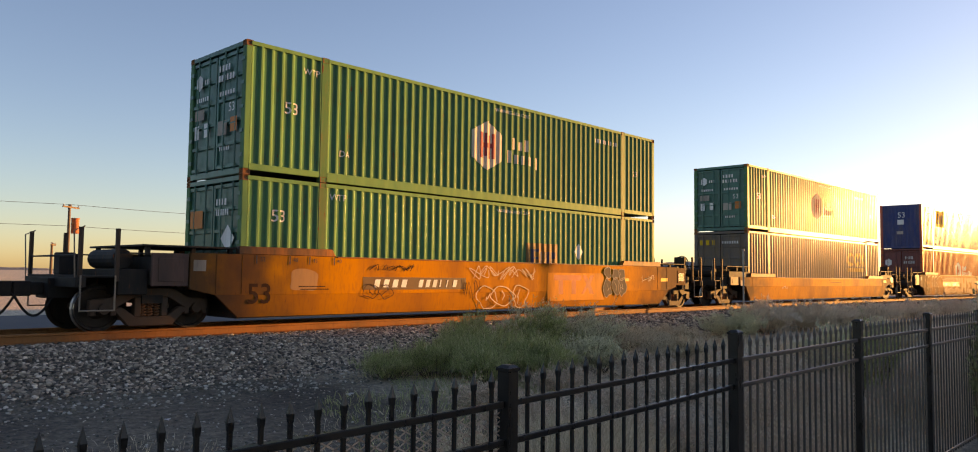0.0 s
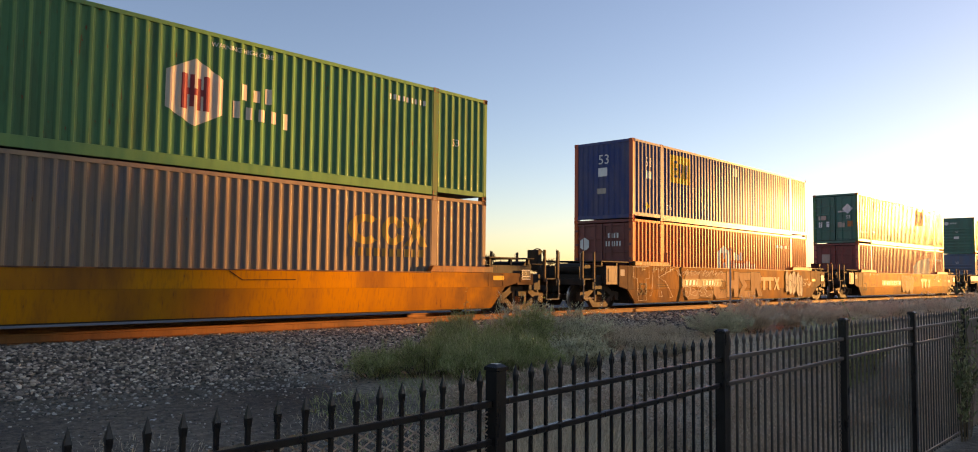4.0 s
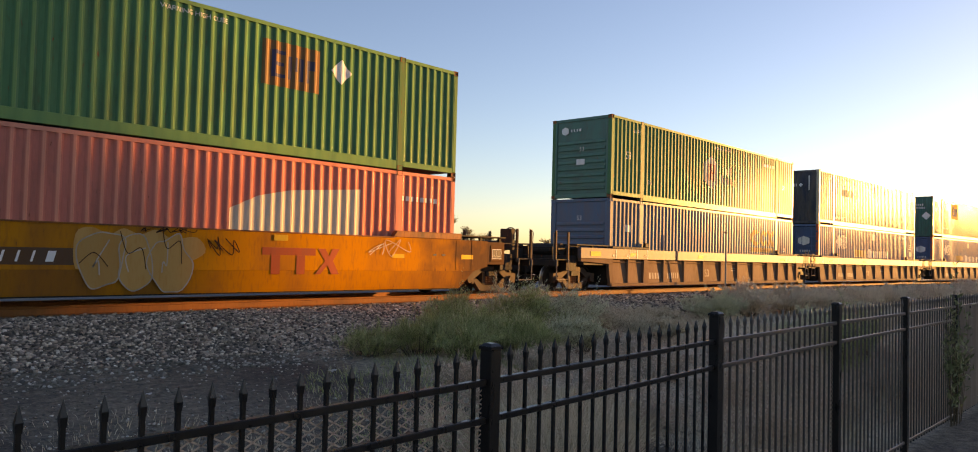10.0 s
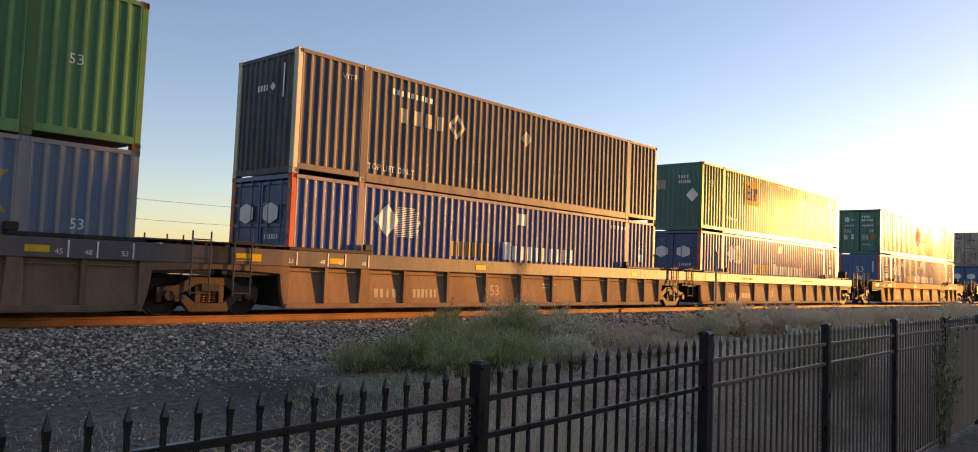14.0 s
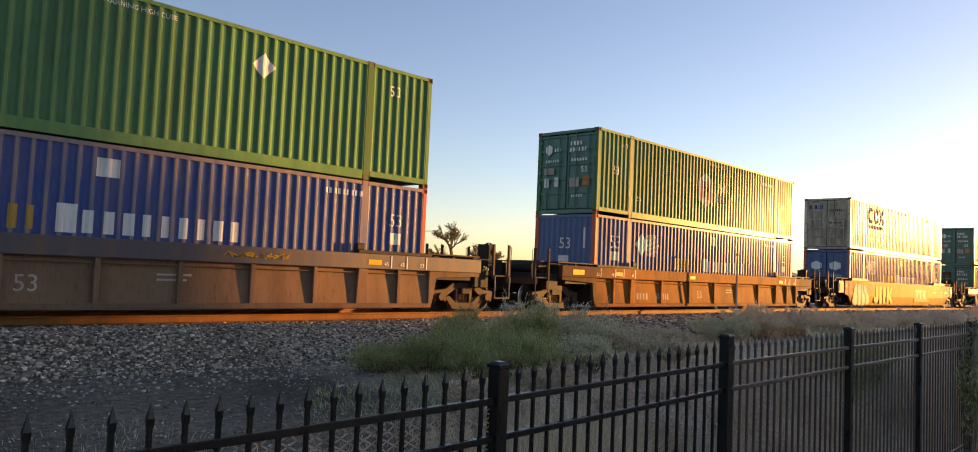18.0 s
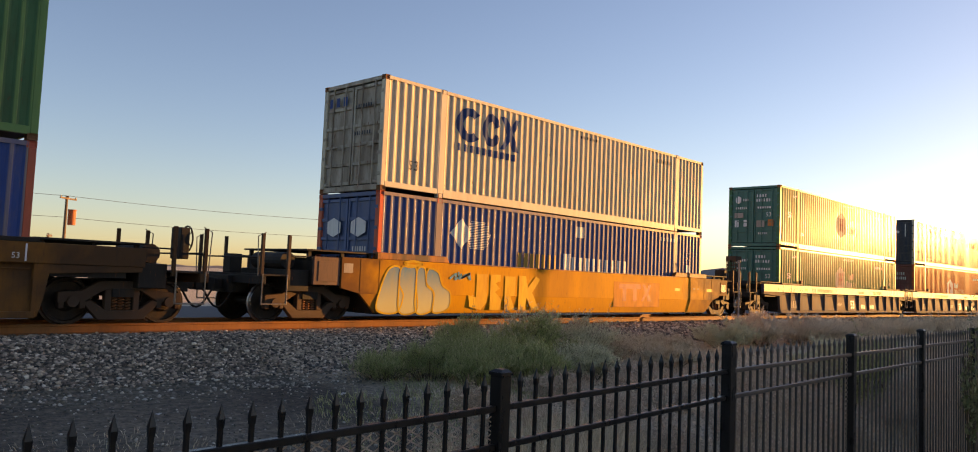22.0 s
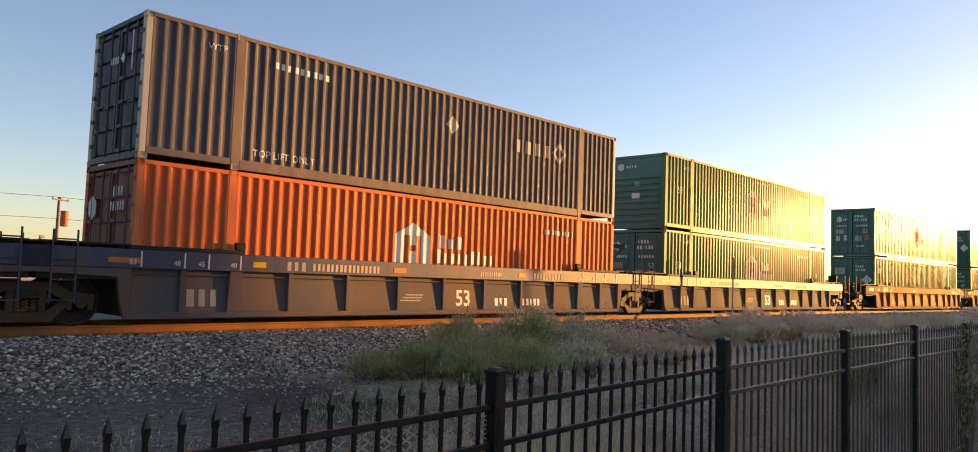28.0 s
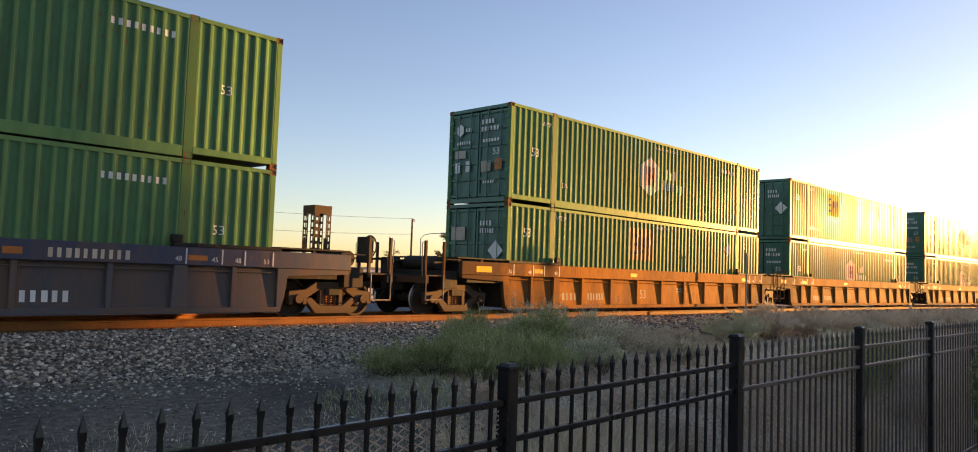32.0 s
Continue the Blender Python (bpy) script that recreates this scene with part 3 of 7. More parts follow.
# ---- screen on the fence's far end ----
def privacy_screen():
    ob = thing("privacy_screen", "grey-brown cloth screen tied along the fence", "screen")
    bm = bmesh.new()
    cols = []
    for i in range(61):
        x = 12.80 + 0.12 * i
        y = FENCE_Y - 0.035 + 0.008 * math.sin(i * 1.9) + 0.006 * math.sin(i * 0.7)
        cols.append([bm.verts.new((x, y + dy, z)) for dy, z in ((0, 0.12), (0, 1.66), (0.006, 1.66), (0.006, 0.12))])
    for p, q in zip(cols, cols[1:]):
        for k in range(4):
            j = (k + 1) % 4
            bm.faces.new((p[k], q[k], q[j], p[j]))
    bm.faces.new(cols[0])
    bm.faces.new(cols[-1][::-1])
    bmesh.ops.recalc_face_normals(bm, faces=bm.faces)
    part("cloth", bm, surface("screen_cloth", (0.20, 0.15, 0.115), 0.9, dirt=(0.10, 0.078, 0.058), amount=0.5, scale=1.5, sheen=0.1), ob)
    for i in range(13):
        part("tie", lambda: soften(box(bmesh.new(), -0.012, 0.012, -0.012, 0.012, -0.02, 0.02), 0.004), BLACK, ob, key="screentie").location = (12.86 + 0.58 * i, FENCE_Y - 0.05, 1.62)


privacy_screen()


# ---- containers ----
LEN, WID, HIGH = 16.154, 2.59, 2.896
BAYS = [(0.13, 1.90, 7), (2.11, 14.044, 47), (14.254, 16.024, 7)]
FOLD_X, FOLD_Y = [0.0], [0.0]
for _a, _b, _n in BAYS:
    _p = (_b - _a) / _n
    for _i in range(_n):
        for _u, _d in ((0.0, 0.0), (0.08, 0.0), (0.30, 0.038), (0.70, 0.038), (0.92, 0.0)):
            FOLD_X.append(_a + _p * (_i + _u))
            FOLD_Y.append(_d)
    FOLD_X.append(_b)
    FOLD_Y.append(0.0)
FOLD_X.append(LEN)
FOLD_Y.append(0.0)
SILL, LINTEL = 0.24, 2.80


def side_panel(bay, side):
    a, b, _ = BAYS[bay]
    bm = bmesh.new()
    xy = [(x, d) for x, d in zip(FOLD_X, FOLD_Y) if a - 1e-6 <= x <= b + 1e-6]
    cols = []
    for x, d in xy:
        y = side * (WID / 2 - 0.004 - d)
        cols.append((bm.verts.new((x, y, SILL)), bm.verts.new((x, y, LINTEL))))
    for p, q in zip(cols, cols[1:]):
        f = (p[0], q[0], q[1], p[1])
        bm.faces.new(f if side < 0 else f[::-1])
    return bm


def casting(hole):
    bm = box(bmesh.new(), -0.085, 0.085, -0.08, 0.08, -0.06, 0.06)
    for f in bm.faces[:]:
        r = bmesh.ops.inset_individual(bm, faces=[f], thickness=0.032)
        bmesh.ops.translate(bm, verts=f.verts, vec=f.normal * -0.03)
    return bm


def door_leaf():
    return box(bmesh.new(), 0.035, 0.06, -0.595, 0.595, 0, 2.55)


def front_wall():
    """The blind end: upright folds, in y, seen from -x."""
    bm = bmesh.new()
    cols, n = [], 10
    y0, y1 = -WID / 2 + 0.13, WID / 2 - 0.13
    p = (y1 - y0) / n
    for i in range(n):
        for u, d in ((0, 0.01), (0.3, 0.01), (0.5, 0.05), (0.8, 0.05)):
            y = y0 + p * (i + u)
            cols.append((bm.verts.new((d, y, 0.16)), bm.verts.new((d, y, 2.79))))
    cols.append((bm.verts.new((0.01, y1, 0.16)), bm.verts.new((0.01, y1, 2.79))))
    for a, b in zip(cols, cols[1:]):
        bm.faces.new((a[1], b[1], b[0], a[0]))
    return bm


def ribbed_wall():
    return box(bmesh.new(), 0.04, 0.06, -WID / 2 + 0.13, WID / 2 - 0.13, 0.16, 2.79)


def container(label, paint, post=None, end="doors", endpaint=None, marks=(), endmarks=(), castings=None):
    """marks: (name, bmesh, material) laid on the folded side, x from the forward end and z from the base;
    endmarks: the same on the forward end, x being the way from its middle towards the lit side."""
    post, endpaint, castings = post or paint, endpaint or paint, castings or (RUSTCAST if paint in (GREEN, STEELBLUE, CREAM, ROSE) else post or paint)
    c = thing("shipping_container", label, "container", group="containers on the train")
    for s in (-1, 1):
        for k in range(3):
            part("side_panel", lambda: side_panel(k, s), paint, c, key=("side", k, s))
        y0, y1 = sorted((s * (WID / 2), s * (WID / 2 - 0.09)))
        part("top_rail", lambda: box(bmesh.new(), 0.13, LEN - 0.13, y0, y1, LINTEL, HIGH - 0.012), paint, c, key=("toprail", s))
        for k, (a, b, _) in enumerate(BAYS):
            lo = 0.02 if k == 1 else 0.10
            part("bottom_rail", lambda: soften(box(bmesh.new(), a, b, y0, y1, lo, SILL), 0.008), paint, c, key=("botrail", k, s))
        for x in (0.0, LEN - 0.13):
            part("corner_post", lambda: soften(box(bmesh.new(), x, x + 0.13, *sorted((s * WID / 2, s * (WID / 2 - 0.16))), 0.12, HIGH - 0.12), 0.012),
                 post, c, key=("post", x, s))
        for x in (BAYS[0][1], BAYS[1][1]):
            part("lifting_post", lambda: soften(box(bmesh.new(), x, x + 0.21, *sorted((s * (WID / 2 + 0.003), s * (WID / 2 - 0.12))), 0.0, HIGH - 0.0), 0.012),
                 LIFTWORN if paint is GREEN else paint, c, key=("lift", x, s))
        for x in (0.085, LEN - 0.085):
            for z in (0.06, HIGH - 0.06):
                q = part("corner_casting", lambda: casting(0), castings, c, key="casting")
                q.location = (x, s * (WID / 2 - 0.08), z)
        if s < 0:
            for x in (BAYS[0][1] + 0.105, BAYS[1][1] + 0.105):
                for z in (0.062, HIGH - 0.062):
                    q = part("lifting_casting", lambda: casting(0), castings, c, key="casting")
                    q.location = (x, s * (WID / 2 - 0.07), z)
    part("roof", lambda: box(bmesh.new(), 0.1, LEN - 0.1, -WID / 2 + 0.09, WID / 2 - 0.09, HIGH - 0.06, HIGH - 0.03), paint, c, key="roof")
    part("floor", lambda: box(bmesh.new(), 0.1, LEN - 0.1, -WID / 2 + 0.09, WID / 2 - 0.09, 0.12, 0.2), IRON, c, key="floor")
    part("rear_wall", lambda: box(bmesh.new(), LEN - 0.06, LEN - 0.02, -WID / 2 + 0.16, WID / 2 - 0.16, 0.12, HIGH - 0.1), paint, c, key="rear")
    part("header", lambda: soften(box(bmesh.new(), 0.0, 0.10, -WID / 2 + 0.16, WID / 2 - 0.16, 2.78, HIGH - 0.01), 0.008), endpaint, c, key="header")
    part("threshold", lambda: soften(box(bmesh.new(), 0.0, 0.10, -WID / 2 + 0.16, WID / 2 - 0.16, 0.02, 0.16), 0.008), endpaint, c, key="threshold")
    if end == "doors":
        for y in (-0.62, 0.62):
            d = part("door", door_leaf, endpaint, c, key="door")
            d.location = (0.03, y, 0.19)
            for k in range(6):
                z = k * 0.494
                part("door_rib", lambda: soften(box(bmesh.new(), -0.008, 0.036, -0.535, 0.535, z, z + 0.085), 0.008), endpaint, d, key=("doorrib", k))
            for yy in (-0.595, 0.535):
                part("door_stile", lambda: soften(box(bmesh.new(), -0.012, 0.036, yy, yy + 0.06, 0, 2.55), 0.008), endpaint, d, key=("doorstile", yy))
            for dy in (-0.3, 0.22):
                part("locking_rod", lambda: rod(bmesh.new(), (-0.034, dy, -0.06), (-0.034, dy, 2.6), 0.021, 8), endpaint, d, key=("rod", dy))
            for z in (0.95, 1.0):
                part("handle", lambda: box(bmesh.new(), -0.045, -0.03, -0.3 if z == 0.95 else -0.05, -0.02 if z == 0.95 else 0.22, z, z + 0.03), endpaint, d, key=("handle", z))
        for s in (-1, 1):
            for k in range(5):
                h = part("hinge", lambda: box(bmesh.new(), -0.012, 0.03, -0.07, 0.07, -0.04, 0.04), endpaint, c, key="hinge")
                h.location = (0.0, s * 1.17, 0.42 + k * 0.52)
        face = -0.011
    elif end == "ribs":
        fw = part("front_wall", ribbed_wall, endpaint, c, key="ribbed_wall")
        for k in range(8):
            z = 0.30 + k * 0.235
            part("wall_rib", lambda: soften(box(bmesh.new(), -0.012, 0.04, -WID / 2 + 0.26, WID / 2 - 0.26, z, z + 0.12), 0.022), endpaint, fw, key=("wallrib", k))
        for y in (-WID / 2 + 0.14, WID / 2 - 0.22):
            part("wall_stile", lambda: soften(box(bmesh.new(), -0.005, 0.04, y, y + 0.08, 0.17, 2.78), 0.012), endpaint, fw, key=("wallstile", y))
        face = -0.013
    else:
        part("front_wall", front_wall, endpaint, c, key="front_wall")
        face = 0.006
    for name, bm, mat in marks:
        film = 0.009 if name in ("badge_device", "badge_stripes") else 0.006 if name == "lettering" else 0.004
        part(name, drape(bm, FOLD_X, FOLD_Y, -WID / 2 + 0.001, film), mat, c)
    for name, bm, mat in endmarks:
        for v in bm.verts:
            v.co = (face - 0.003, -v.co.x, v.co.z)
        bmesh.ops.recalc_face_normals(bm, faces=bm.faces)
        for f in bm.faces:
            if f.normal.x > 0:
                f.normal_flip()
        part(name, bm, mat, c)
    return c


def number(x, z, size=0.32, text="53"):
    return ("lettering", moved(lettering(text, size), x, 0, z), WHITE)


def hexagon(x, z, w, h):
    return flat([(x, z + h / 2), (x - w / 2, z + h * 0.27), (x - w / 2, z - h * 0.27), (x, z - h / 2), (x + w / 2, z - h * 0.27), (x + w / 2, z + h * 0.27)])


def six_badge(x, z):
    """A white six-sided badge with a red device, and its two lines of plain bars."""
    dev = bars([(x - 0.30, x - 0.16, z - 0.36, z + 0.36), (x - 0.11, x - 0.03, z - 0.30, z + 0.36), (x + 0.05, x + 0.13, z - 0.36, z + 0.30), (x + 0.18, x + 0.32, z - 0.36, z + 0.36),
                (x - 0.16, x - 0.11, z - 0.06, z + 0.08), (x - 0.03, x + 0.05, z - 0.06, z + 0.08), (x + 0.13, x + 0.18, z - 0.06, z + 0.08)])
    words = moved(glyph_bars(0.86, 0.34, 3, 0, 3, 0, "AaA"), x + 1.46, 0, z + 0.2)
    words2 = moved(glyph_bars(1.5, 0.36, 5, 0, 4, 0, "Aaaap"), x + 1.6, 0, z - 0.2)
    return [("badge", hexagon(x, z, 1.22, 1.4), BADGEWHITE), ("lettering", words, BADGEWHITE), ("lettering", words2, BADGEWHITE), ("badge_device", dev, BADGERED)]


def six_marks(x=7.45, z=1.56, dashes=False):
    out = six_badge(x, z)
    out += [("lettering", moved(lettering("WARNING HIGH CUBE", 0.10), 8.5, 0, 2.64), WHITE), number(1.15, 1.56, 0.27), ("lettering", moved(lettering("WTP", 0.14), 1.65, 0, 2.48), WHITE),
            ("lettering", moved(lettering("DA", 0.15), 2.6, 0, 0.72), WHITE), ("lettering", moved(lettering("53", 0.2), 14.9, 0, 1.5), WHITE),
            ("lettering", moved(glyph_bars(1.3, 0.13, 9, 0, 7), 13.2, 0, 2.4), WHITE)]
    if dashes:
        out += [("reflector", bars([(0.5 + 0.8 * k, 0.93 + 0.8 * k, 0.09, 0.18)]), WHITE) for k in range(19) if not 1.6 < 0.5 + 0.8 * k < 2.2]
    return out


def door_marks(badge=True):
    """Small plates, decals and plain bars on a pair of doors."""
    out = [("lettering", moved(glyph_bars(0.55, 0.14, 4, 0, 1), 0.42, 0, 2.42), WHITE), ("lettering", moved(glyph_bars(0.75, 0.14, 6, 0, 2), 0.5, 0, 2.2), WHITE),
           ("lettering", moved(glyph_bars(0.7, 0.10, 6, 0, 5), 0.55, 0, 1.85), WHITE), ("lettering", moved(lettering("53", 0.2), 0.75, 0, 1.5), WHITE),
           ("decal", moved(bars([(-0.3, 0.1, -0.16, 0.16)]), 0.45, 0, 1.08), SPRAYGREY), ("decal", moved(bars([(-0.14, 0.14, -0.16, 0.16)]), 0.85, 0, 1.12), ORANGEMARK),
           ("decal", moved(bars([(-0.25, 0.2, -0.12, 0.12)]), -0.72, 0, 1.5), SPRAYGREY), ("decal", moved(bars([(-0.1, 0.1, -0.16, 0.16)]), -0.85, 0, 1.1), WHITE),
           ("decal", moved(bars([(-0.1, 0.1, -0.16, 0.16)]), -0.4, 0, 1.12), WHITE), ("decal", moved(glyph_bars(0.5, 0.09, 5, 0, 9), 0.5, 0, 0.62), WHITE),
           ("lettering", moved(glyph_bars(0.6, 0.10, 6, 0, 6), -0.6, 0, 1.85), WHITE)]
    if badge:
        out += [("badge", hexagon(-0.78, 2.25, 0.28, 0.38), WHITE), ("lettering", moved(glyph_bars(0.3, 0.12, 3, 0, 8), -0.38, 0, 2.24), WHITE)]
    return out


def diamond(x, z, r, mat=None):
    return ("placard", flat([(x, z + r), (x - r, z), (x, z - r), (x + r, z)]), mat or WHITE)


def square_marks(x, z, ground=GOLDMARK, device=BLUEMARK, w=1.52, h=1.12):
    """A square coloured panel with a dark device, and small writing."""
    panel = ("badge", bars([(x - w / 2, x + w / 2, z - h / 2, z + h / 2)]), ground)
    dev = bars([(x - 0.34 * w, x - 0.28 * w, z - 0.3 * h, z + 0.3 * h), (x - 0.28 * w, x - 0.12 * w, z + 0.22 * h, z + 0.3 * h), (x - 0.28 * w, x - 0.14 * w, z - 0.04 * h, z + 0.04 * h),
                (x - 0.28 * w, x - 0.12 * w, z - 0.3 * h, z - 0.22 * h), (x - 0.06 * w, x + 0.0 * w, z - 0.3 * h, z + 0.22 * h), (x + 0.05 * w, x + 0.1 * w, z - 0.1 * h, z + 0.22 * h),
                (x + 0.14 * w, x + 0.2 * w, z - 0.3 * h, z + 0.22 * h), (x + 0.26 * w, x + 0.31 * w, z - 0.3 * h, z + 0.22 * h), (x + 0.31 * w, x + 0.4 * w, z + 0.0 * h, z + 0.22 * h)])
    return [panel, ("badge_device", dev, device)]


def small_marks(two="53", top=0.95):
    return [number(0.9, 2.05, 0.27, two), ("lettering", moved(lettering("WTP", 0.15), 2.45, 0, 2.58), WHITE), ("lettering", moved(lettering("DA", 0.15), 2.45, 0, 0.72), WHITE),
            ("lettering", moved(lettering("TOP LIFT ONLY", 0.13), top, 0, 0.67), WHITE), ("lettering", moved(lettering("WARNING HIGH CUBE", 0.10), 8.6, 0, 2.66), WHITE)]


def stripe_marks(front=True):
    """A white diamond with fine level stripes, a plain panel, and two words as plain bars."""
    strip = bars([(2.95 + 0.035 * abs(k - 8), 3.95 + 0.03 * (k % 5) - 0.02 * abs(k - 8), 1.64 + 0.046 * k, 1.66 + 0.046 * k) for k in range(17)])
    return [diamond(2.88, 2.03, 0.42), ("badge_stripes", strip, WHITE), ("panel", bars([(8.0, 8.42, 2.27, 2.62)]), WHITE),
            ("lettering", moved(glyph_bars(1.95, 0.42, 7, 0, 11), 6.2, 0, 1.43), FADEDGOLD), ("lettering", bars([(7.38, 7.72, 1.2, 1.72)]), WHITE),
            ("lettering", moved(glyph_bars(3.25, 0.42, 9, 0, 12), 9.45, 0, 1.42), WHITE),
            *((number(1.2, 2.0, 0.45), ("panel", bars([(0.98, 1.45, 1.4, 1.7)]), WHITE)) if front else ()), number(15.16, 1.98, 0.32), ("panel", bars([(14.98, 15.35, 1.4, 1.68)]), WHITE),
            ("lettering", moved(glyph_bars(1.1, 0.13, 9, 0, 13), 13.57, 0, 2.56), WHITE)]


def stripe_end():
    return [("lettering", moved(lettering("53", 0.38), 0.05, 0, 1.9), WHITE), ("panel", moved(bars([(-0.22, 0.22, -0.2, 0.2)]), 0.0, 0, 1.3), WHITE),
            ("lettering", moved(bars([(-0.04, 0.04, -0.35, 0.35)]), 0.85, 0, 2.1), WHITE)]


def stripe_doors():
    return [("badge", hexagon(-0.55, 2.0, 0.62, 0.5), WHITE), ("badge", hexagon(0.5, 2.0, 0.62, 0.5), WHITE),
            ("lettering", moved(glyph_bars(0.6, 0.12, 6, 0, 14), 0.6, 0, 1.45), WHITE), ("lettering", moved(glyph_bars(0.4, 0.1, 4, 0, 15), 0.6, 0, 1.2), WHITE)]


def ring_marks(x=4.06, dia=8.3, top=2.94, num=3.6):
    ring = bmesh.new()
    cx, cz = x + 1.2, 1.9
    o = [ring.verts.new((cx + 0.36 * a, 0, cz + 0.36 * b)) for a, b in ((0, 1), (-1, 0), (0, -1), (1, 0))]
    i = [ring.verts.new((cx + 0.2 * a, 0, cz + 0.2 * b)) for a, b in ((0, 1), (-1, 0), (0, -1), (1, 0))]
    for k in range(4):
        j = (k + 1) % 4
        ring.faces.new((o[k], o[j], i[j], i[k]))
    return [("badge", ring, SPRAYPALE), ("lettering", moved(glyph_bars(1.75, 0.38, 4, 0, 21), x, 0, 1.87), SPRAYPALE), diamond(dia, 2.03, 0.25, SPRAYPALE),
            ("lettering", moved(lettering("TOP LIFT ONLY", 0.16), top, 0, 0.42), WHITE), ("lettering", moved(glyph_bars(1.5, 0.14, 9, 0, 22), num, 0, 2.43), WHITE),
            ("lettering", moved(lettering("WTP", 0.14), 1.5, 0, 2.5), WHITE)]


def ring_end():
    return [("lettering", moved(glyph_bars(0.5, 0.15, 4, 0, 23), -0.1, 0, 2.1), WHITE), diamond(0.3, 2.1, 0.11), ("lettering", moved(bars([(-0.03, 0.03, -0.4, 0.4)]), 0.75, 0, 2.2), WHITE)]


def heavy_marks(x0, x1, z0, z1, mat, line):
    """Three heavy shapes over a line of plain bars: two open rings and a cross."""
    out = []
    w, h, zc = x1 - x0, z1 - z0, (z0 + z1) / 2
    for i, (cx, r) in enumerate(((x0 + 0.2 * w, 0.2 * w), (x0 + 0.54 * w, 0.14 * w))):
        bm = bmesh.new()
        ring = []
        for a in range(15):
            th = radians((45 if i == 0 else 20) + (270 if i == 0 else 320) * a / 14)
            ring.append((bm.verts.new((cx + r * math.cos(th), 0, zc + h / 2 * math.sin(th))), bm.verts.new((cx + 0.45 * r * math.cos(th), 0, zc + 0.26 * h * math.sin(th)))))
        for p, q in zip(ring, ring[1:]):
            bm.faces.new((p[0], q[0], q[1], p[1]))
        out.append(("badge", bm, mat))
    cx, r = x0 + 0.84 * w, 0.16 * w
    out.append(("badge", flat([(cx - r, z1), (cx - 0.35 * r, z1), (cx + r, z0), (cx + 0.35 * r, z0)]), mat))
    out.append(("badge_device", flat([(cx + 0.5 * r, z1), (cx + r, z1), (cx - 0.5 * r, z0), (cx - r, z0)]), mat))
    out.append(("lettering", moved(glyph_bars(0.94 * w, 0.2, 10, 0, 31), (x0 + x1) / 2, 0, line), mat))
    return out


# ---- well cars ----
TRUCK_X = -1.72     # from the load's forward end to the truck's middle
WHEEL_R = 0.43


def wheelset():
    bm = bmesh.new()
    for s in (-1, 1):
        prof = [(0.10, 0.62), (0.16, 0.64), (0.20, 0.68), (0.36, 0.70), (0.40, 0.66), (0.465, 0.675), (0.465, 0.70), (0.435, 0.715), (0.425, 0.80), (0.37, 0.80), (0.355, 0.745), (0.2, 0.74), (0.15, 0.80), (0.10, 0.81)]
        lathe(bm, [(r, s * y) for r, y in (prof if s > 0 else prof)], 28)
    rod(bm, (0, -1.05, 0), (0, 1.05, 0), 0.085, 12)
    for k in range(6):
        a = k * math.pi / 3
        for s in (-1, 1):
            rod(bm, (0.05 * math.cos(a), s * 1.03, 0.05 * math.sin(a)), (0.05 * math.cos(a), s * 1.075, 0.05 * math.sin(a)), 0.012, 6)
    return bm


def side_frame(s):
    """Cast side frame with its two openings and pedestal ends."""
    bm = bmesh.new()
    y0, y1 = sorted((s * 0.93, s * 1.09))
    top = [(-1.14, 0.60), (-0.72, 0.64), (-0.42, 0.82), (0.42, 0.82), (0.72, 0.64), (1.14, 0.60), (1.14, 0.41), (0.68, 0.43), (0.34, 0.64), (-0.34, 0.64), (-0.68, 0.43), (-1.14, 0.41)]
    prism(bm, top, y0, y1)
    low = [(-0.72, 0.42), (-0.56, 0.46), (-0.30, 0.27), (0.30, 0.27), (0.56, 0.46), (0.72, 0.42), (0.42, 0.09), (-0.42, 0.09)]
    prism(bm, low, y0, y1)
    for x in (-0.30, 0.22):
        box(bm, x - 0.02, x + 0.10, y0, y1, 0.27, 0.64)
    for x in (-1.12, 0.66):
        box(bm, x, x + 0.10, y0, y1, 0.30, 0.47)
        box(bm, x + 0.36, x + 0.46, y0, y1, 0.30, 0.47)
    return bm


def coil():
    bm = bmesh.new()
    n, turns, rings = 40, 5, []
    for i in range(n + 1):
        a = 2 * math.pi * turns * i / n
        c = Vector((0.055 * math.cos(a), 0.055 * math.sin(a), 0.27 * i / n))
        out = Vector((math.cos(a), math.sin(a), 0))
        rings.append([bm.verts.new(c + 0.014 * (math.cos(k * math.pi / 2) * out + math.sin(k * math.pi / 2) * Vector((0, 0, 1)))) for k in range(4)])
    for p, q in zip(rings, rings[1:]):
        for k in range(4):
            j = (k + 1) % 4
            bm.faces.new((p[k], p[j], q[j], q[k]))
    return bm


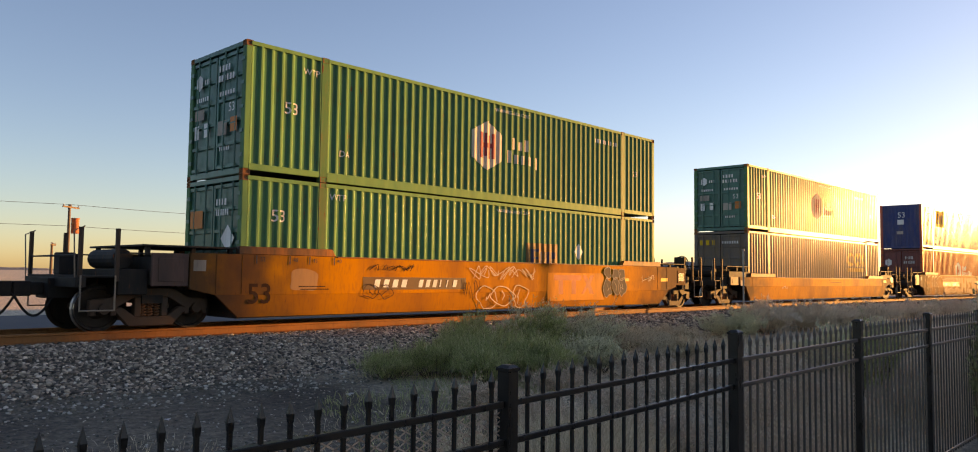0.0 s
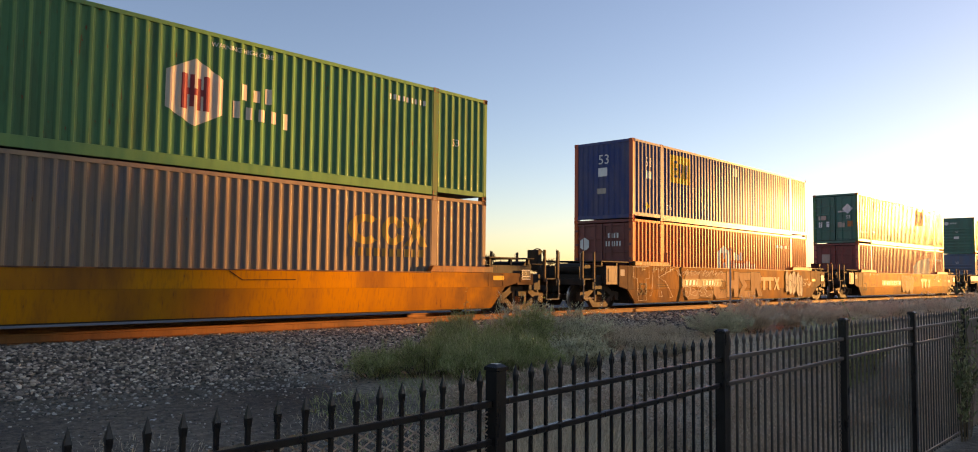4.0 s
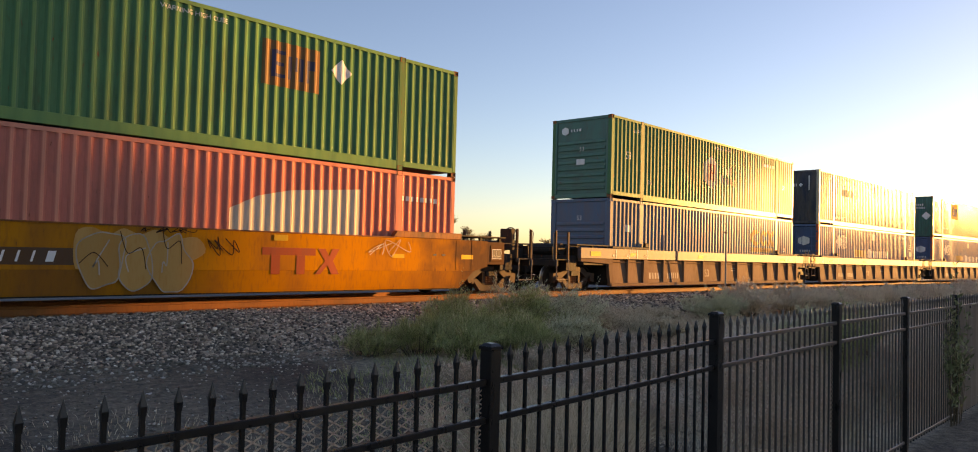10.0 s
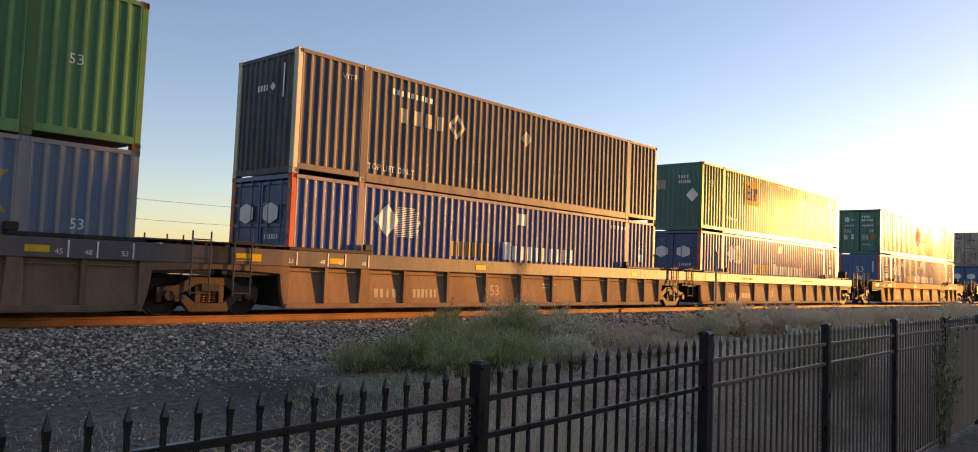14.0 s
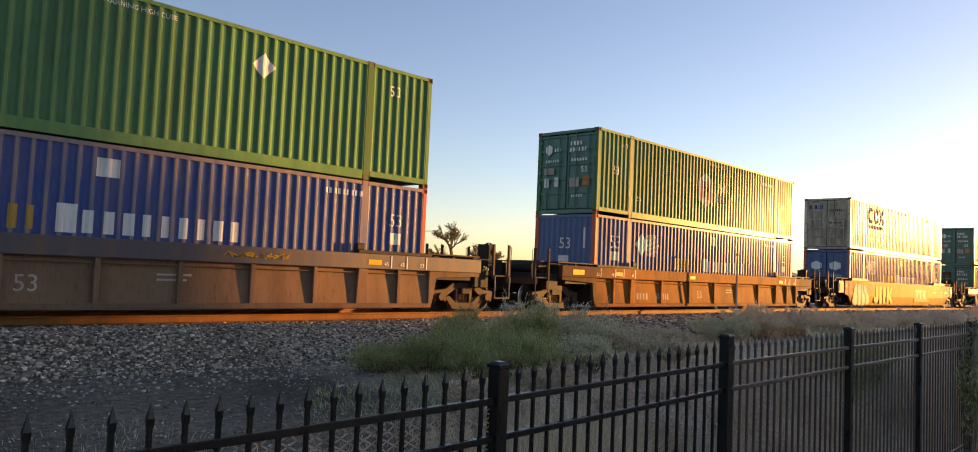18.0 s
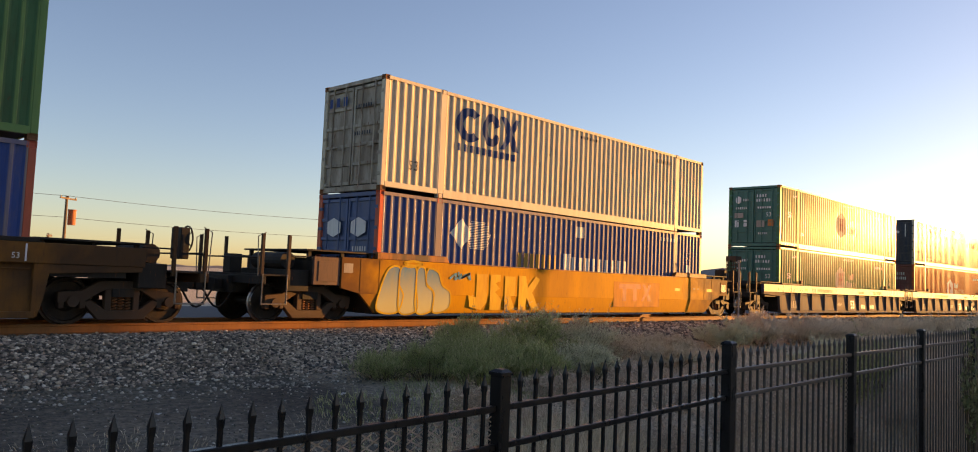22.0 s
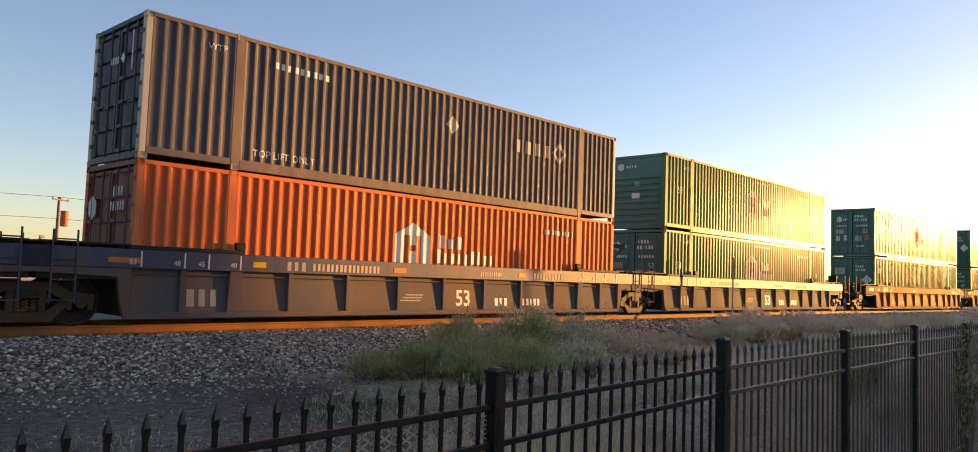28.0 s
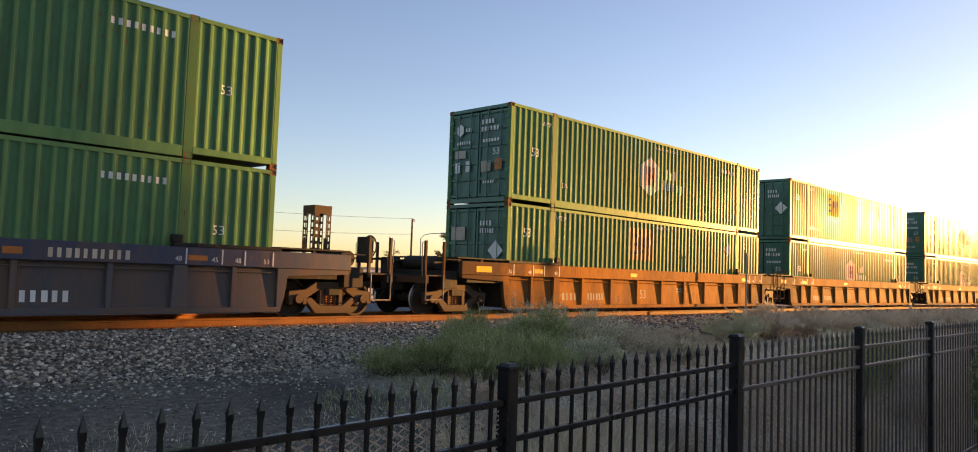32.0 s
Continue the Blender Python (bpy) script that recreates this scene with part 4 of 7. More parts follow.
def truck(car, x, paint=None):
    def bolster():
        bm = bmesh.new()
        prism(bm, [(-0.2, 0.52), (0.2, 0.52), (0.2, 0.68), (-0.2, 0.68)], -1.12, 1.12)
        rod(bm, (0, 0, 0.6), (0, 0, 0.82), 0.2, 16)
        for y in (-0.55, 0.55):
            box(bm, -0.7, 0.7, y - 0.04, y + 0.04, 0.32, 0.40)
        for xx in (-0.46, 0.42):
            box(bm, xx, xx + 0.05, -0.85, 0.85, 0.30, 0.42)
        return bm
    t = part("truck", bolster, IRON, car, key="bolster")
    t.location.x = x
    for s in (-1, 1):
        part("side_frame", lambda: soften(side_frame(s), 0.012), CASTIRON, t, "cast steel side frame coated in brown dust", key=("sideframe", s))
        for dx in (-0.13, 0.0, 0.13):
            # the brighter rust colour stands in for sunlight caught by the springs
            q = part("spring", coil, RUSTCAST, t, key="coil")
            q.location = (dx, s * 1.0, 0.26)
        for dx in (-0.89, 0.89):
            q = part("bearing_cap", lambda: rod(bmesh.new(), (0, -0.06, 0), (0, 0.06, 0), 0.10, 14), CASTIRON, t, key="bearing")
            q.location = (dx, s * 1.09, WHEEL_R)
    for dx in (-0.89, 0.89):
        w = part("wheelset", wheelset, TREADIRON, t, key="wheelset", smooth=False)
        if len(w.data.materials) == 1:
            w.data.materials.append(TREAD)
            for f in w.data.polygons:
                if math.hypot(f.center.x, f.center.z) > 0.405 and abs(f.center.y) > 0.70:
                    f.material_index = 1
        w.location = (dx, 0, WHEEL_R)
        WHEELS.append((w, dx))
    return t


WHEELS = []
TREADIRON = surface("worn_wheel_steel", (0.035, 0.026, 0.021), 0.6, metal=0.2, dirt=(0.11, 0.058, 0.032), amount=0.5, rust=0.15)


def handrail(pts, r=0.014):
    return tube(bmesh.new(), pts, r)


def end_gear(car, x, way, paint, dark, brake):
    """The coupler end: centre sill, coupler, crossover deck, uprights, steps, and the brake wheel at one end.
    x: where the body ends; way: -1 towards the front of the train, 1 towards its rear."""
    f = lambda u: x + way * u
    bx = lambda a, b, *r: (*sorted((f(a), f(b))), *r)
    part("centre_sill", soften(box(bmesh.new(), *bx(0.0, 1.45, -0.34, 0.34, 0.62, 1.0)), 0.01), dark, car)
    cp = bmesh.new()
    box(cp, *bx(1.45, 1.72, -0.13, 0.13, 0.68, 0.92))
    prism(cp, [(f(1.68), 0.66), (f(1.98), 0.66), (f(1.98), 0.94), (f(1.68), 0.94)], -0.2, 0.12)
    part("coupler", soften(cp, 0.02), IRON, car, "rusty cast steel coupler")
    part("crossover_deck", soften(box(bmesh.new(), *bx(0.55, 1.30, -1.42, 1.42, 1.02, 1.06)), 0.006), dark, car)
    part("end_beam", soften(box(bmesh.new(), *bx(1.16, 1.34, -1.45, 1.45, 0.84, 1.02)), 0.01), paint, car)
    part("platform_beam", soften(box(bmesh.new(), *bx(0.0, 0.55, -1.30, 1.30, 0.70, 1.18)), 0.012), dark, car)
    for s in (-1, 1):
        for a, top in ((1.26, 1.93), (0.62, 1.93)):
            part("upright", soften(box(bmesh.new(), *bx(a - 0.035, a + 0.035, *sorted((s * 1.44, s * 1.37)), 0.95, top)), 0.006), paint if paint is OCHRE else CASTIRON, car)
        part("grab_iron", handrail([(f(1.26), s * 1.46, 1.06), (f(1.26), s * 1.46, 0.42), (f(0.66), s * 1.46, 0.42), (f(0.66), s * 1.46, 1.06)], 0.016), SUNLITSTEEL, car)
        part("grab_iron", handrail([(f(1.34), s * 1.40, 1.02), (f(1.38), s * 1.40, 1.86), (f(1.20), s * 1.40, 1.95)], 0.012), SUNLITSTEEL, car)
        part("guard_rail", handrail([(f(0.62), s * 1.40, 1.48), (f(0.0), s * 1.40, 1.48)], 0.016), dark, car)
    part("guard_rail", handrail([(f(1.28), -1.3, 1.02), (f(1.28), -1.3, 1.42), (f(1.28), 1.3, 1.42), (f(1.28), 1.3, 1.02)], 0.016), dark, car)
    part("air_reservoir", rod(bmesh.new(), (f(0.35), -0.95, 1.38), (f(0.35), 0.35, 1.38), 0.19, 16), IRON, car)
    part("brake_valve", soften(box(bmesh.new(), *bx(0.75, 1.05, 0.35, 0.7, 1.06, 1.5)), 0.02), IRON, car)
    hose = tube(bmesh.new(), [(f(1.3 + 0.075 * i), -0.32, 0.72 - 0.42 * math.sin(math.pi * min(i * 0.105, 1))) for i in range(11)], 0.024, 7)
    part("air_hose", hose, IRON, car)
    if brake:
        wheel = bmesh.new()
        n = 20
        pts = [(f(1.22), -0.62 + 0.27 * math.cos(2 * math.pi * i / n), 1.72 + 0.27 * math.sin(2 * math.pi * i / n)) for i in range(n + 1)]
        for p, q in zip(pts, pts[1:]):
            rod(wheel, p, q, 0.018, 6)
        for i in range(0, n, 4):
            rod(wheel, (f(1.20), -0.62, 1.72), pts[i], 0.012, 5)
        part("brake_wheel", wheel, IRON, car)
        part("brake_housing", soften(box(bmesh.new(), *bx(0.98, 1.18, -0.85, -0.40, 1.3, 1.95)), 0.02), IRON, car)


def drop_deck(car, x0, x1, dark, thick=0.04, z=1.62):
    lo, hi = sorted((x0, x1))
    part("end_deck", soften(box(bmesh.new(), lo, hi, -1.38, 1.38, z, z + thick), 0.006), dark, car)
    for x in (lo + 0.1, (lo + hi) / 2, hi - 0.2):
        for y in (-1.3, 1.22):
            q = part("deck_support", lambda: box(bmesh.new(), 0, 0.08, 0, 0.08, 0, z - 1.44), dark, car, key=("support", z))
            q.location = (x, y, 1.44)


def smooth_car(label, paint, marks=(), brake_front=False, top=1.52, fold=0.68, plain=False):
    """A single well car with flat plate sides; top: the plate's upper edge, fold: where it turns inwards."""
    car = thing("well_car", label, "rail car", group="well cars of the train")
    for s in (-1, 1):
        up = [(-1.16, top), (LEN + 1.16, top), (LEN + 1.16, fold + 0.12), (LEN + 0.62, fold), (-0.62, fold), (-1.16, fold + 0.12)]
        part("side_plate", lambda: soften(prism(bmesh.new(), up, *sorted((s * 1.50, s * 1.42))), 0.006), paint, car, key=("upper", s, top))

        def lower():
            bm = bmesh.new()
            a = [(-0.62, fold), (LEN + 0.62, fold), (LEN + 0.1, 0.22), (-0.1, 0.22)]
            v = [[bm.verts.new((x, s * (y - (fold - z) * 0.10), z)) for x, z in a] for y in (1.498, 1.42)]
            bm.faces.new(v[0])
            bm.faces.new(v[1][::-1])
            for i in range(4):
                j = (i + 1) % 4
                bm.faces.new((v[0][j], v[0][i], v[1][i], v[1][j]))
            bmesh.ops.recalc_face_normals(bm, faces=bm.faces)
            return bm
        part("lower_plate", lower, paint, car, key=("lower", s, fold))
        part("top_flange", lambda: soften(box(bmesh.new(), 2.3, LEN - 2.3, *sorted((s * 1.52, s * 1.36)), top - 0.02, top + 0.01), 0.004), COAMING, car, key=("flange", s, top))
        for a, b in ((-0.12, 2.3), (LEN - 2.3, LEN + 0.12)):
            part("end_coaming", lambda: soften(prism(bmesh.new(), [(a, top + 0.003), (b, top + 0.003), (b - (0.12 if a < 0 else 0), top + 0.17), (a + (0 if a < 0 else 0.12), top + 0.17)], *sorted((s * 1.48, s * 1.33))), 0.012),
                 COAMING, car, "orange paint rubbed dark along the coaming", key=("coaming", a, s, top))
        for x in (-1.90, LEN + 1.18):
            q = part("end_panel", lambda: soften(box(bmesh.new(), x, x + 0.72, *sorted((s * 1.47, s * 1.40)), 0.86, min(top, 1.50)), 0.01), GRIME if x < 0 else paint, car, key=("endpanel", x, s, top))
            part("cover_plate", lambda: soften(box(bmesh.new(), x + 0.12, x + 0.62, *sorted((s * 1.485, s * 1.472)), 0.95, min(top, 1.50) - 0.1), 0.004), GRIME if x < 0 else paint, car, key=("cover", x, s, top))
        for x in (-0.62, -0.05, LEN - 0.1, LEN + 0.5):
            part("weld_bead", lambda: rod(bmesh.new(), (x, s * 1.502, fold + 0.02), (x, s * 1.502, top - 0.02), 0.007, 4), paint, car, key=("weld", x, s, top))
    body_common(car, paint, -1.9, LEN + 1.9, IRON)
    drop_deck(car, -2.05, -0.05, IRON)
    drop_deck(car, LEN + 2.05, LEN + 0.05, IRON)
    for x, way in ((-1.9, -1), (LEN + 1.9, 1)):
        end_gear(car, x, way, IRON, IRON, (way > 0) != brake_front)
    truck(car, TRUCK_X)
    truck(car, LEN - TRUCK_X)
    for x in (LEN + 1.36,):
        plate = bars([(x, x + 0.38, 1.02, 1.3)])
        part("data_plate", thicken(moved(plate, 0, -1.488, 0), 0.002), DARKMARK, car)
        rim = bars([(x, x + 0.38, 1.02, 1.035), (x, x + 0.38, 1.285, 1.3), (x, x + 0.015, 1.036, 1.284), (x + 0.365, x + 0.38, 1.036, 1.284), (x + 0.18, x + 0.19, 1.1, 1.284), (x + 0.016, x + 0.364, 1.1, 1.11)])
        part("plate_lines", thicken(moved(rim, 0, -1.491, 0), 0.002), WHITE, car)
    part("notice", thicken(moved(bars([(-1.10, -0.84, 1.16 + top - 1.52, 1.38 + top - 1.52)]), 0, -1.504, 0), 0.002), SPRAYGREY, car)
    part("reflector", thicken(moved(bars([(LEN + 0.1, LEN + 0.55, 1.0, 1.12)]), 0, -1.505, 0), 0.002), GOLDMARK, car)
    for i, (name, bm, mat) in enumerate(marks):
        part(name, thicken(moved(bm, 0, -1.504 - 0.0004 * i, 0), 0.002), mat, car)
    return car


def body_common(car, paint, x0, x1, dark):
    """The well's floor and its two end walls over the trucks."""
    part("well_floor", lambda: box(bmesh.new(), -0.1, LEN + 0.1, -1.40, 1.40, 0.19, 0.31), dark, car, key="wellfloor")
    for a, b in ((x0 + 0.02, -0.14), (LEN + 0.14, x1 - 0.02)):
        part("end_bulkhead", soften(box(bmesh.new(), a, b, -1.39, 1.39, 0.88, 1.43), 0.01), dark, car)
    for a, b in ((-0.14, -0.06), (LEN + 0.06, LEN + 0.14)):
        part("end_wall", box(bmesh.new(), a, b, -1.39, 1.39, 0.31, 1.43), dark, car)


def sloping_web(s):
    """The panel behind the ribs, which leans out a little towards the sill."""
    bm = bmesh.new()
    v = [bm.verts.new((x, s * y, z)) for x in (-0.05, LEN + 0.05) for y, z in ((1.355, 1.10), (1.415, 0.26), (1.38, 0.26), (1.32, 1.10))]
    for f in ((0, 1, 2, 3), (7, 6, 5, 4), (0, 4, 5, 1), (1, 5, 6, 2), (2, 6, 7, 3), (3, 7, 4, 0)):
        bm.faces.new([v[i] for i in f])
    bmesh.ops.recalc_face_normals(bm, faces=bm.faces)
    return bm


def lean(bm):
    """Lays a flat marking against the leaning panel."""
    for v in bm.verts:
        v.co.y -= 1.358 + (1.10 - v.co.z) * 0.0714
    return bm


def ribbed_car(label, chord, panel, rib_step, marks=(), front="coupler", rear="coupler", dark=None, columns=(), brake_front=False, frames=()):
    """A well car whose sides have a deep top chord over ribbed, set-back panels."""
    dark = dark or IRON
    car = thing("well_car", label, "rail car", group="well cars of the train")
    x0, x1 = -1.66, LEN + 1.66
    mid = LEN / 2
    ribs = [mid + rib_step * k for k in range(-12, 13) if 2.4 < mid + rib_step * k < LEN - 2.4]
    for s in (-1, 1):
        part("top_chord", lambda: soften(box(bmesh.new(), x0 - 0.28, x1 + 0.28, *sorted((s * 1.50, s * 1.36)), 1.10, 1.46), 0.012), chord, car, key=("chord", s))
        part("web", lambda: sloping_web(s), panel, car, key=("web", s))
        part("bottom_sill", lambda: soften(box(bmesh.new(), -0.12, LEN + 0.12, *sorted((s * 1.49, s * 1.30)), 0.16, 0.27), 0.01), panel, car, key=("sill", s))
        for x in ribs + [0.95, LEN - 0.95]:
            part("rib", lambda: soften(prism(bmesh.new(), [(x - 0.05, 0.27), (x + 0.05, 0.27), (x + 0.05, 1.10), (x - 0.05, 1.10)], *sorted((s * 1.475, s * 1.34))), 0.008), panel, car, key=("rib", round(x, 2), s))
        for x in (2.08, LEN - 2.08):
            part("wide_rib", lambda: soften(prism(bmesh.new(), [(x - 0.17, 0.27), (x + 0.17, 0.27), (x + 0.13, 1.10), (x - 0.13, 1.10)], *sorted((s * 1.485, s * 1.34))), 0.008), panel, car, key=("widerib", round(x, 2), s))
        part("tie_rod", lambda: rod(bmesh.new(), (0.0, s * 1.42, 1.0), (LEN, s * 1.42, 1.0), 0.012, 5), panel, car, key=("tierod", s))
        for way, e in ((-1, 0.0), (1, LEN)):
            g = lambda u: e + way * u
            arch = [(g(0.05), 0.18), (g(0.15), 0.18), (g(0.24), 0.50), (g(0.30), 0.93), (g(1.90), 1.0), (g(1.90), 1.098), (g(0.05), 1.098)]
            part("wheel_arch", lambda: soften(prism(bmesh.new(), arch if way > 0 else arch[::-1], *sorted((s * 1.475, s * 1.36))), 0.008), panel, car, key=("arch", way, s))
            part("end_coaming", lambda: soften(box(bmesh.new(), *sorted((g(0.1), g(-2.25))), *sorted((s * 1.50, s * 1.34)), 1.462, 1.54), 0.01), dark, car, key=("rcoaming", way, s))
            part("bracket", lambda: soften(box(bmesh.new(), *sorted((g(-2.05), g(-2.28))), *sorted((s * 1.47, s * 1.36)), 1.54, 1.70), 0.02), dark, car, key=("bracket", way, s))
    body_common(car, panel, x0, x1, dark)
    for way, e, kind, brake in ((-1, 0.0, front, brake_front), (1, LEN, rear, not brake_front)):
        if kind == "coupler":
            drop_deck(car, e + way * 0.05, e + way * 2.0, dark, z=1.52)
            end_gear(car, e + way * 1.9, way, panel if panel is OCHRE else dark, dark, brake)
            truck(car, e - way * TRUCK_X)
        else:
            drop_deck(car, e + way * 0.05, e + way * 1.62, dark, z=1.52)
            if way > 0:
                truck(car, e - way * TRUCK_X)
            for s in (-1, 1):
                lad = bmesh.new()
                xa, xb = e + way * 1.45, e + way * 1.05
                for x in (xa, xb):
                    rod(lad, (x, s * 1.53, 0.45), (x, s * 1.53, 1.75), 0.018, 6)
                for k in range(4):
                    rod(lad, (xa, s * 1.53, 0.5 + 0.36 * k), (xb, s * 1.53, 0.5 + 0.36 * k), 0.014, 6)
                part("ladder", lad, chord if panel is not OCHRE else panel, car)
    for x in columns:
        lattice_column(car, x, dark)
    for x in frames:
        angle_frame(car, x, chord)
    for i, (name, bm, mat) in enumerate(marks):
        part(name, thicken(moved(bm, 0, -1.504 - 0.0005 * i, 0) if min(v.co.z for v in bm.verts) > 1.1 else lean(moved(bm, 0, -0.0005 * i, 0)), 0.002), mat, car)
    return car


def lattice_column(car, x, mat):
    """A square upright of plates pierced by round-ended holes."""
    def col():
        bm = bmesh.new()
        w, h, z0, t = 0.25, 1.1, 1.56, 0.012
        for sx in (-1, 1):
            for sy in (-1, 1):
                for along in (0, 1):
                    # a pierced strip: two thin edges with rungs between the holes
                    def put(u0, u1, za, zb):
                        u = sorted((u0, u1))
                        if along:
                            box(bm, *sorted((sx * u[0], sx * u[1])), *sorted((sy * w, sy * (w - t))), za, zb)
                        else:
                            box(bm, *sorted((sx * w, sx * (w - t))), *sorted((sy * u[0], sy * u[1])), za, zb)
                    put(w - t - 0.001, w - 0.04, z0, z0 + h - 0.2)
                    put(w - 0.12, w - 0.15, z0, z0 + h - 0.2)
                    for k in range(6):
                        z = z0 + k * (h - 0.26) / 5
                        put(w - 0.041, w - 0.119, z, z + 0.06)
        for q in (-1, 1):
            box(bm, -w, w, *sorted((q * w, q * (w - t))), z0 + h - 0.199, z0 + h)
            box(bm, *sorted((q * w, q * (w - t))), -w + t + 0.001, w - t - 0.001, z0 + h - 0.199, z0 + h)
        return bm
    c = part("lattice_column", col, CASTIRON, car, "pierced steel column on the end deck", key="column")
    c.location.x = x
    c.location.y = 0.0


def angle_frame(car, x, mat):
    """An upright with an arm and a slanting brace."""
    def fr():
        bm = bmesh.new()
        box(bm, -0.05, 0.05, -0.05, 0.05, 1.54, 2.58)
        box(bm, -0.05, 0.88, -0.05, 0.05, 2.42, 2.58)
        prism(bm, [(0.05, 1.86), (0.05, 1.98), (0.62, 2.42), (0.74, 2.42)], -0.03, 0.03)
        return soften(bm, 0.006)
    f = part("angle_frame", fr, mat, car, key="angleframe")
    f.location.x = x
    f.location.y = 0.0


# ---- the train's make-up, front to rear ----
def sign_row(first=0.35, mat=None, z=1.42):
    """Length marks along the top of a car's side."""
    mat = mat or DARKMARK
    out = []
    for x, t in ((0.25, "53"), (1.05, "48"), (1.55, "45"), (2.2, "40")):
        out.append(("lettering", moved(lettering(t, 0.09), x + 0.16, 0, z), mat))
        out.append(("tick", bars([(x, x + 0.03, z - 0.09, z + 0.09)]), mat))
    return out


def bar_logo(x, z, mat, panel=None):
    """A plain device: a level bar on two stems beside two crossing strokes, at times on a fresh yellow panel."""
    out = [] if panel is None else [("logo_panel", bars([(x - 0.31, x + 2.57, z - 0.2, z + 0.65)]), panel)]
    out.append(("logo_bar", bars([(x, x + 1.36, z + 0.42, z + 0.58)]), mat))
    for dx in (0.22, 0.86):
        out.append(("logo_stem", bars([(x + dx, x + dx + 0.22, z, z + 0.418)]), mat))
    out.append(("logo_stroke", flat([(x + 1.42, z + 0.58), (x + 1.62, z + 0.58), (x + 1.80, z + 0.32), (x + 1.50, z), (x + 1.36, z), (x + 1.62, z + 0.30)]), mat))
    out.append(("logo_stroke", flat([(x + 1.82, z + 0.58), (x + 2.02, z + 0.58), (x + 1.84, z + 0.30), (x + 2.02, z), (x + 1.80, z), (x + 1.66, z + 0.26)]), mat))
    return out


def yellow_marks(seed=1, plate=True, panel=True, big=True, logo=None):
    out = []
    if big:
        out.append(("lettering", moved(lettering("53", 0.42, 0.0, 0.02), 0.36, 0, 0.68), BROWNMARK))
        for k in range(2):
            out.append(("lettering", bars([(1.3 + 0.05 * k, 2.0 + 0.1 * k, 0.84 - 0.06 * k, 0.86 - 0.06 * k)]), BROWNMARK))
    if plate:
        out.append(("number_panel", bars([(3.05, 6.45, 0.77, 1.07)]), PLATEBROWN))
        for width, n, x, k in ((1.12, 4, 3.95, 0), (1.42, 6, 5.5, 1)):
            out += [("lettering", moved(b, 0, -0.004, 0), WHITE) for b in digits(width, 0.19, n, x, 0.92, seed + k)]
    out += bar_logo(10.18, 0.6, logo or ORANGEDARK, PANELGOLD if panel else None)
    out.append(("decal", bars([(13.8, 14.2, 1.0, 1.1)]), GOLDMARK))
    for k, x in enumerate((15.2, 15.32)):
        out.append(("slot", bars([(x + 0.2 * k, x + 0.12 + 0.2 * k, 1.08, 1.12)]), DARKMARK))
    return out + (sign_row() if big else [])


def digits(width, height, count, x, z, seed):
    """A line of unreadable figures: leaning outlined blocks, each by itself."""
    rnd = random.Random(seed)
    step = width / count
    out = []
    for i in range(count):
        w = step * 0.56
        c = x - width / 2 + i * step
        if rnd.random() < 0.45:
            p = bars([(c, c + w * 0.3, z - height / 2, z + height / 2)])
        else:
            p = bars([(c, c + w, z - height / 2, z + height / 2)])
        for v in p.verts:
            v.co.x += 0.25 * (v.co.z - z)
        out.append(p)
    return out


LOGOPALE = surface("faded_pale_lettering", (0.50, 0.36, 0.20), 0.6, dirt=(0.34, 0.18, 0.08), amount=0.5, sheen=0.04)
SPRAYDUST = surface("sprayed_dust_brown", (0.33, 0.185, 0.095), 0.65, dirt=(0.20, 0.10, 0.05), amount=0.8, sheen=0.03)
SPRAYSMOKE = surface("sprayed_smoke", (0.46, 0.26, 0.09), 0.65, dirt=(0.42, 0.19, 0.05), amount=0.8, sheen=0.04)
SPRAYFADE = surface("sprayed_fading_blue", (0.07, 0.20, 0.34), 0.6, sheen=0.10, dirt=(0.30, 0.22, 0.09), amount=0.5, fade=((0.48, 0.42, 0.20), 0.30, 1.35))
SPRAYAMBER = surface("sprayed_amber", (0.62, 0.37, 0.03), 0.6, sheen=0.08, dirt=(0.48, 0.22, 0.03), amount=0.7)
SPRAYSOOT = surface("sprayed_soot", (0.08, 0.075, 0.07), 0.65, dirt=(0.18, 0.10, 0.05), amount=0.5, sheen=0.04)
PLATEBROWN = surface("dark_number_panel", (0.10, 0.045, 0.018), 0.6, amount=0.4)
ORANGEDARK = surface("faded_red_lettering", (0.34, 0.045, 0.008), 0.6, amount=0.4)


def blob(pts, x, z, sx, sz, n=6):
    """A rounded outline through a few turns, for sprayed shapes."""
    p = [Vector((a, 0, b)) for a, b in pts]
    out = []
    for i in range(len(p)):
        p0, p1, p2, p3 = p[i - 1], p[i], p[(i + 1) % len(p)], p[(i + 2) % len(p)]
        for k in range(n):
            t = k / n
            q = 0.5 * ((2 * p1) + (p2 - p0) * t + (2 * p0 - 5 * p1 + 4 * p2 - p3) * t * t + (3 * p1 - p0 - 3 * p2 + p3) * t ** 3)
            out.append((x + q.x * sx, z + q.z * sz))
    return out


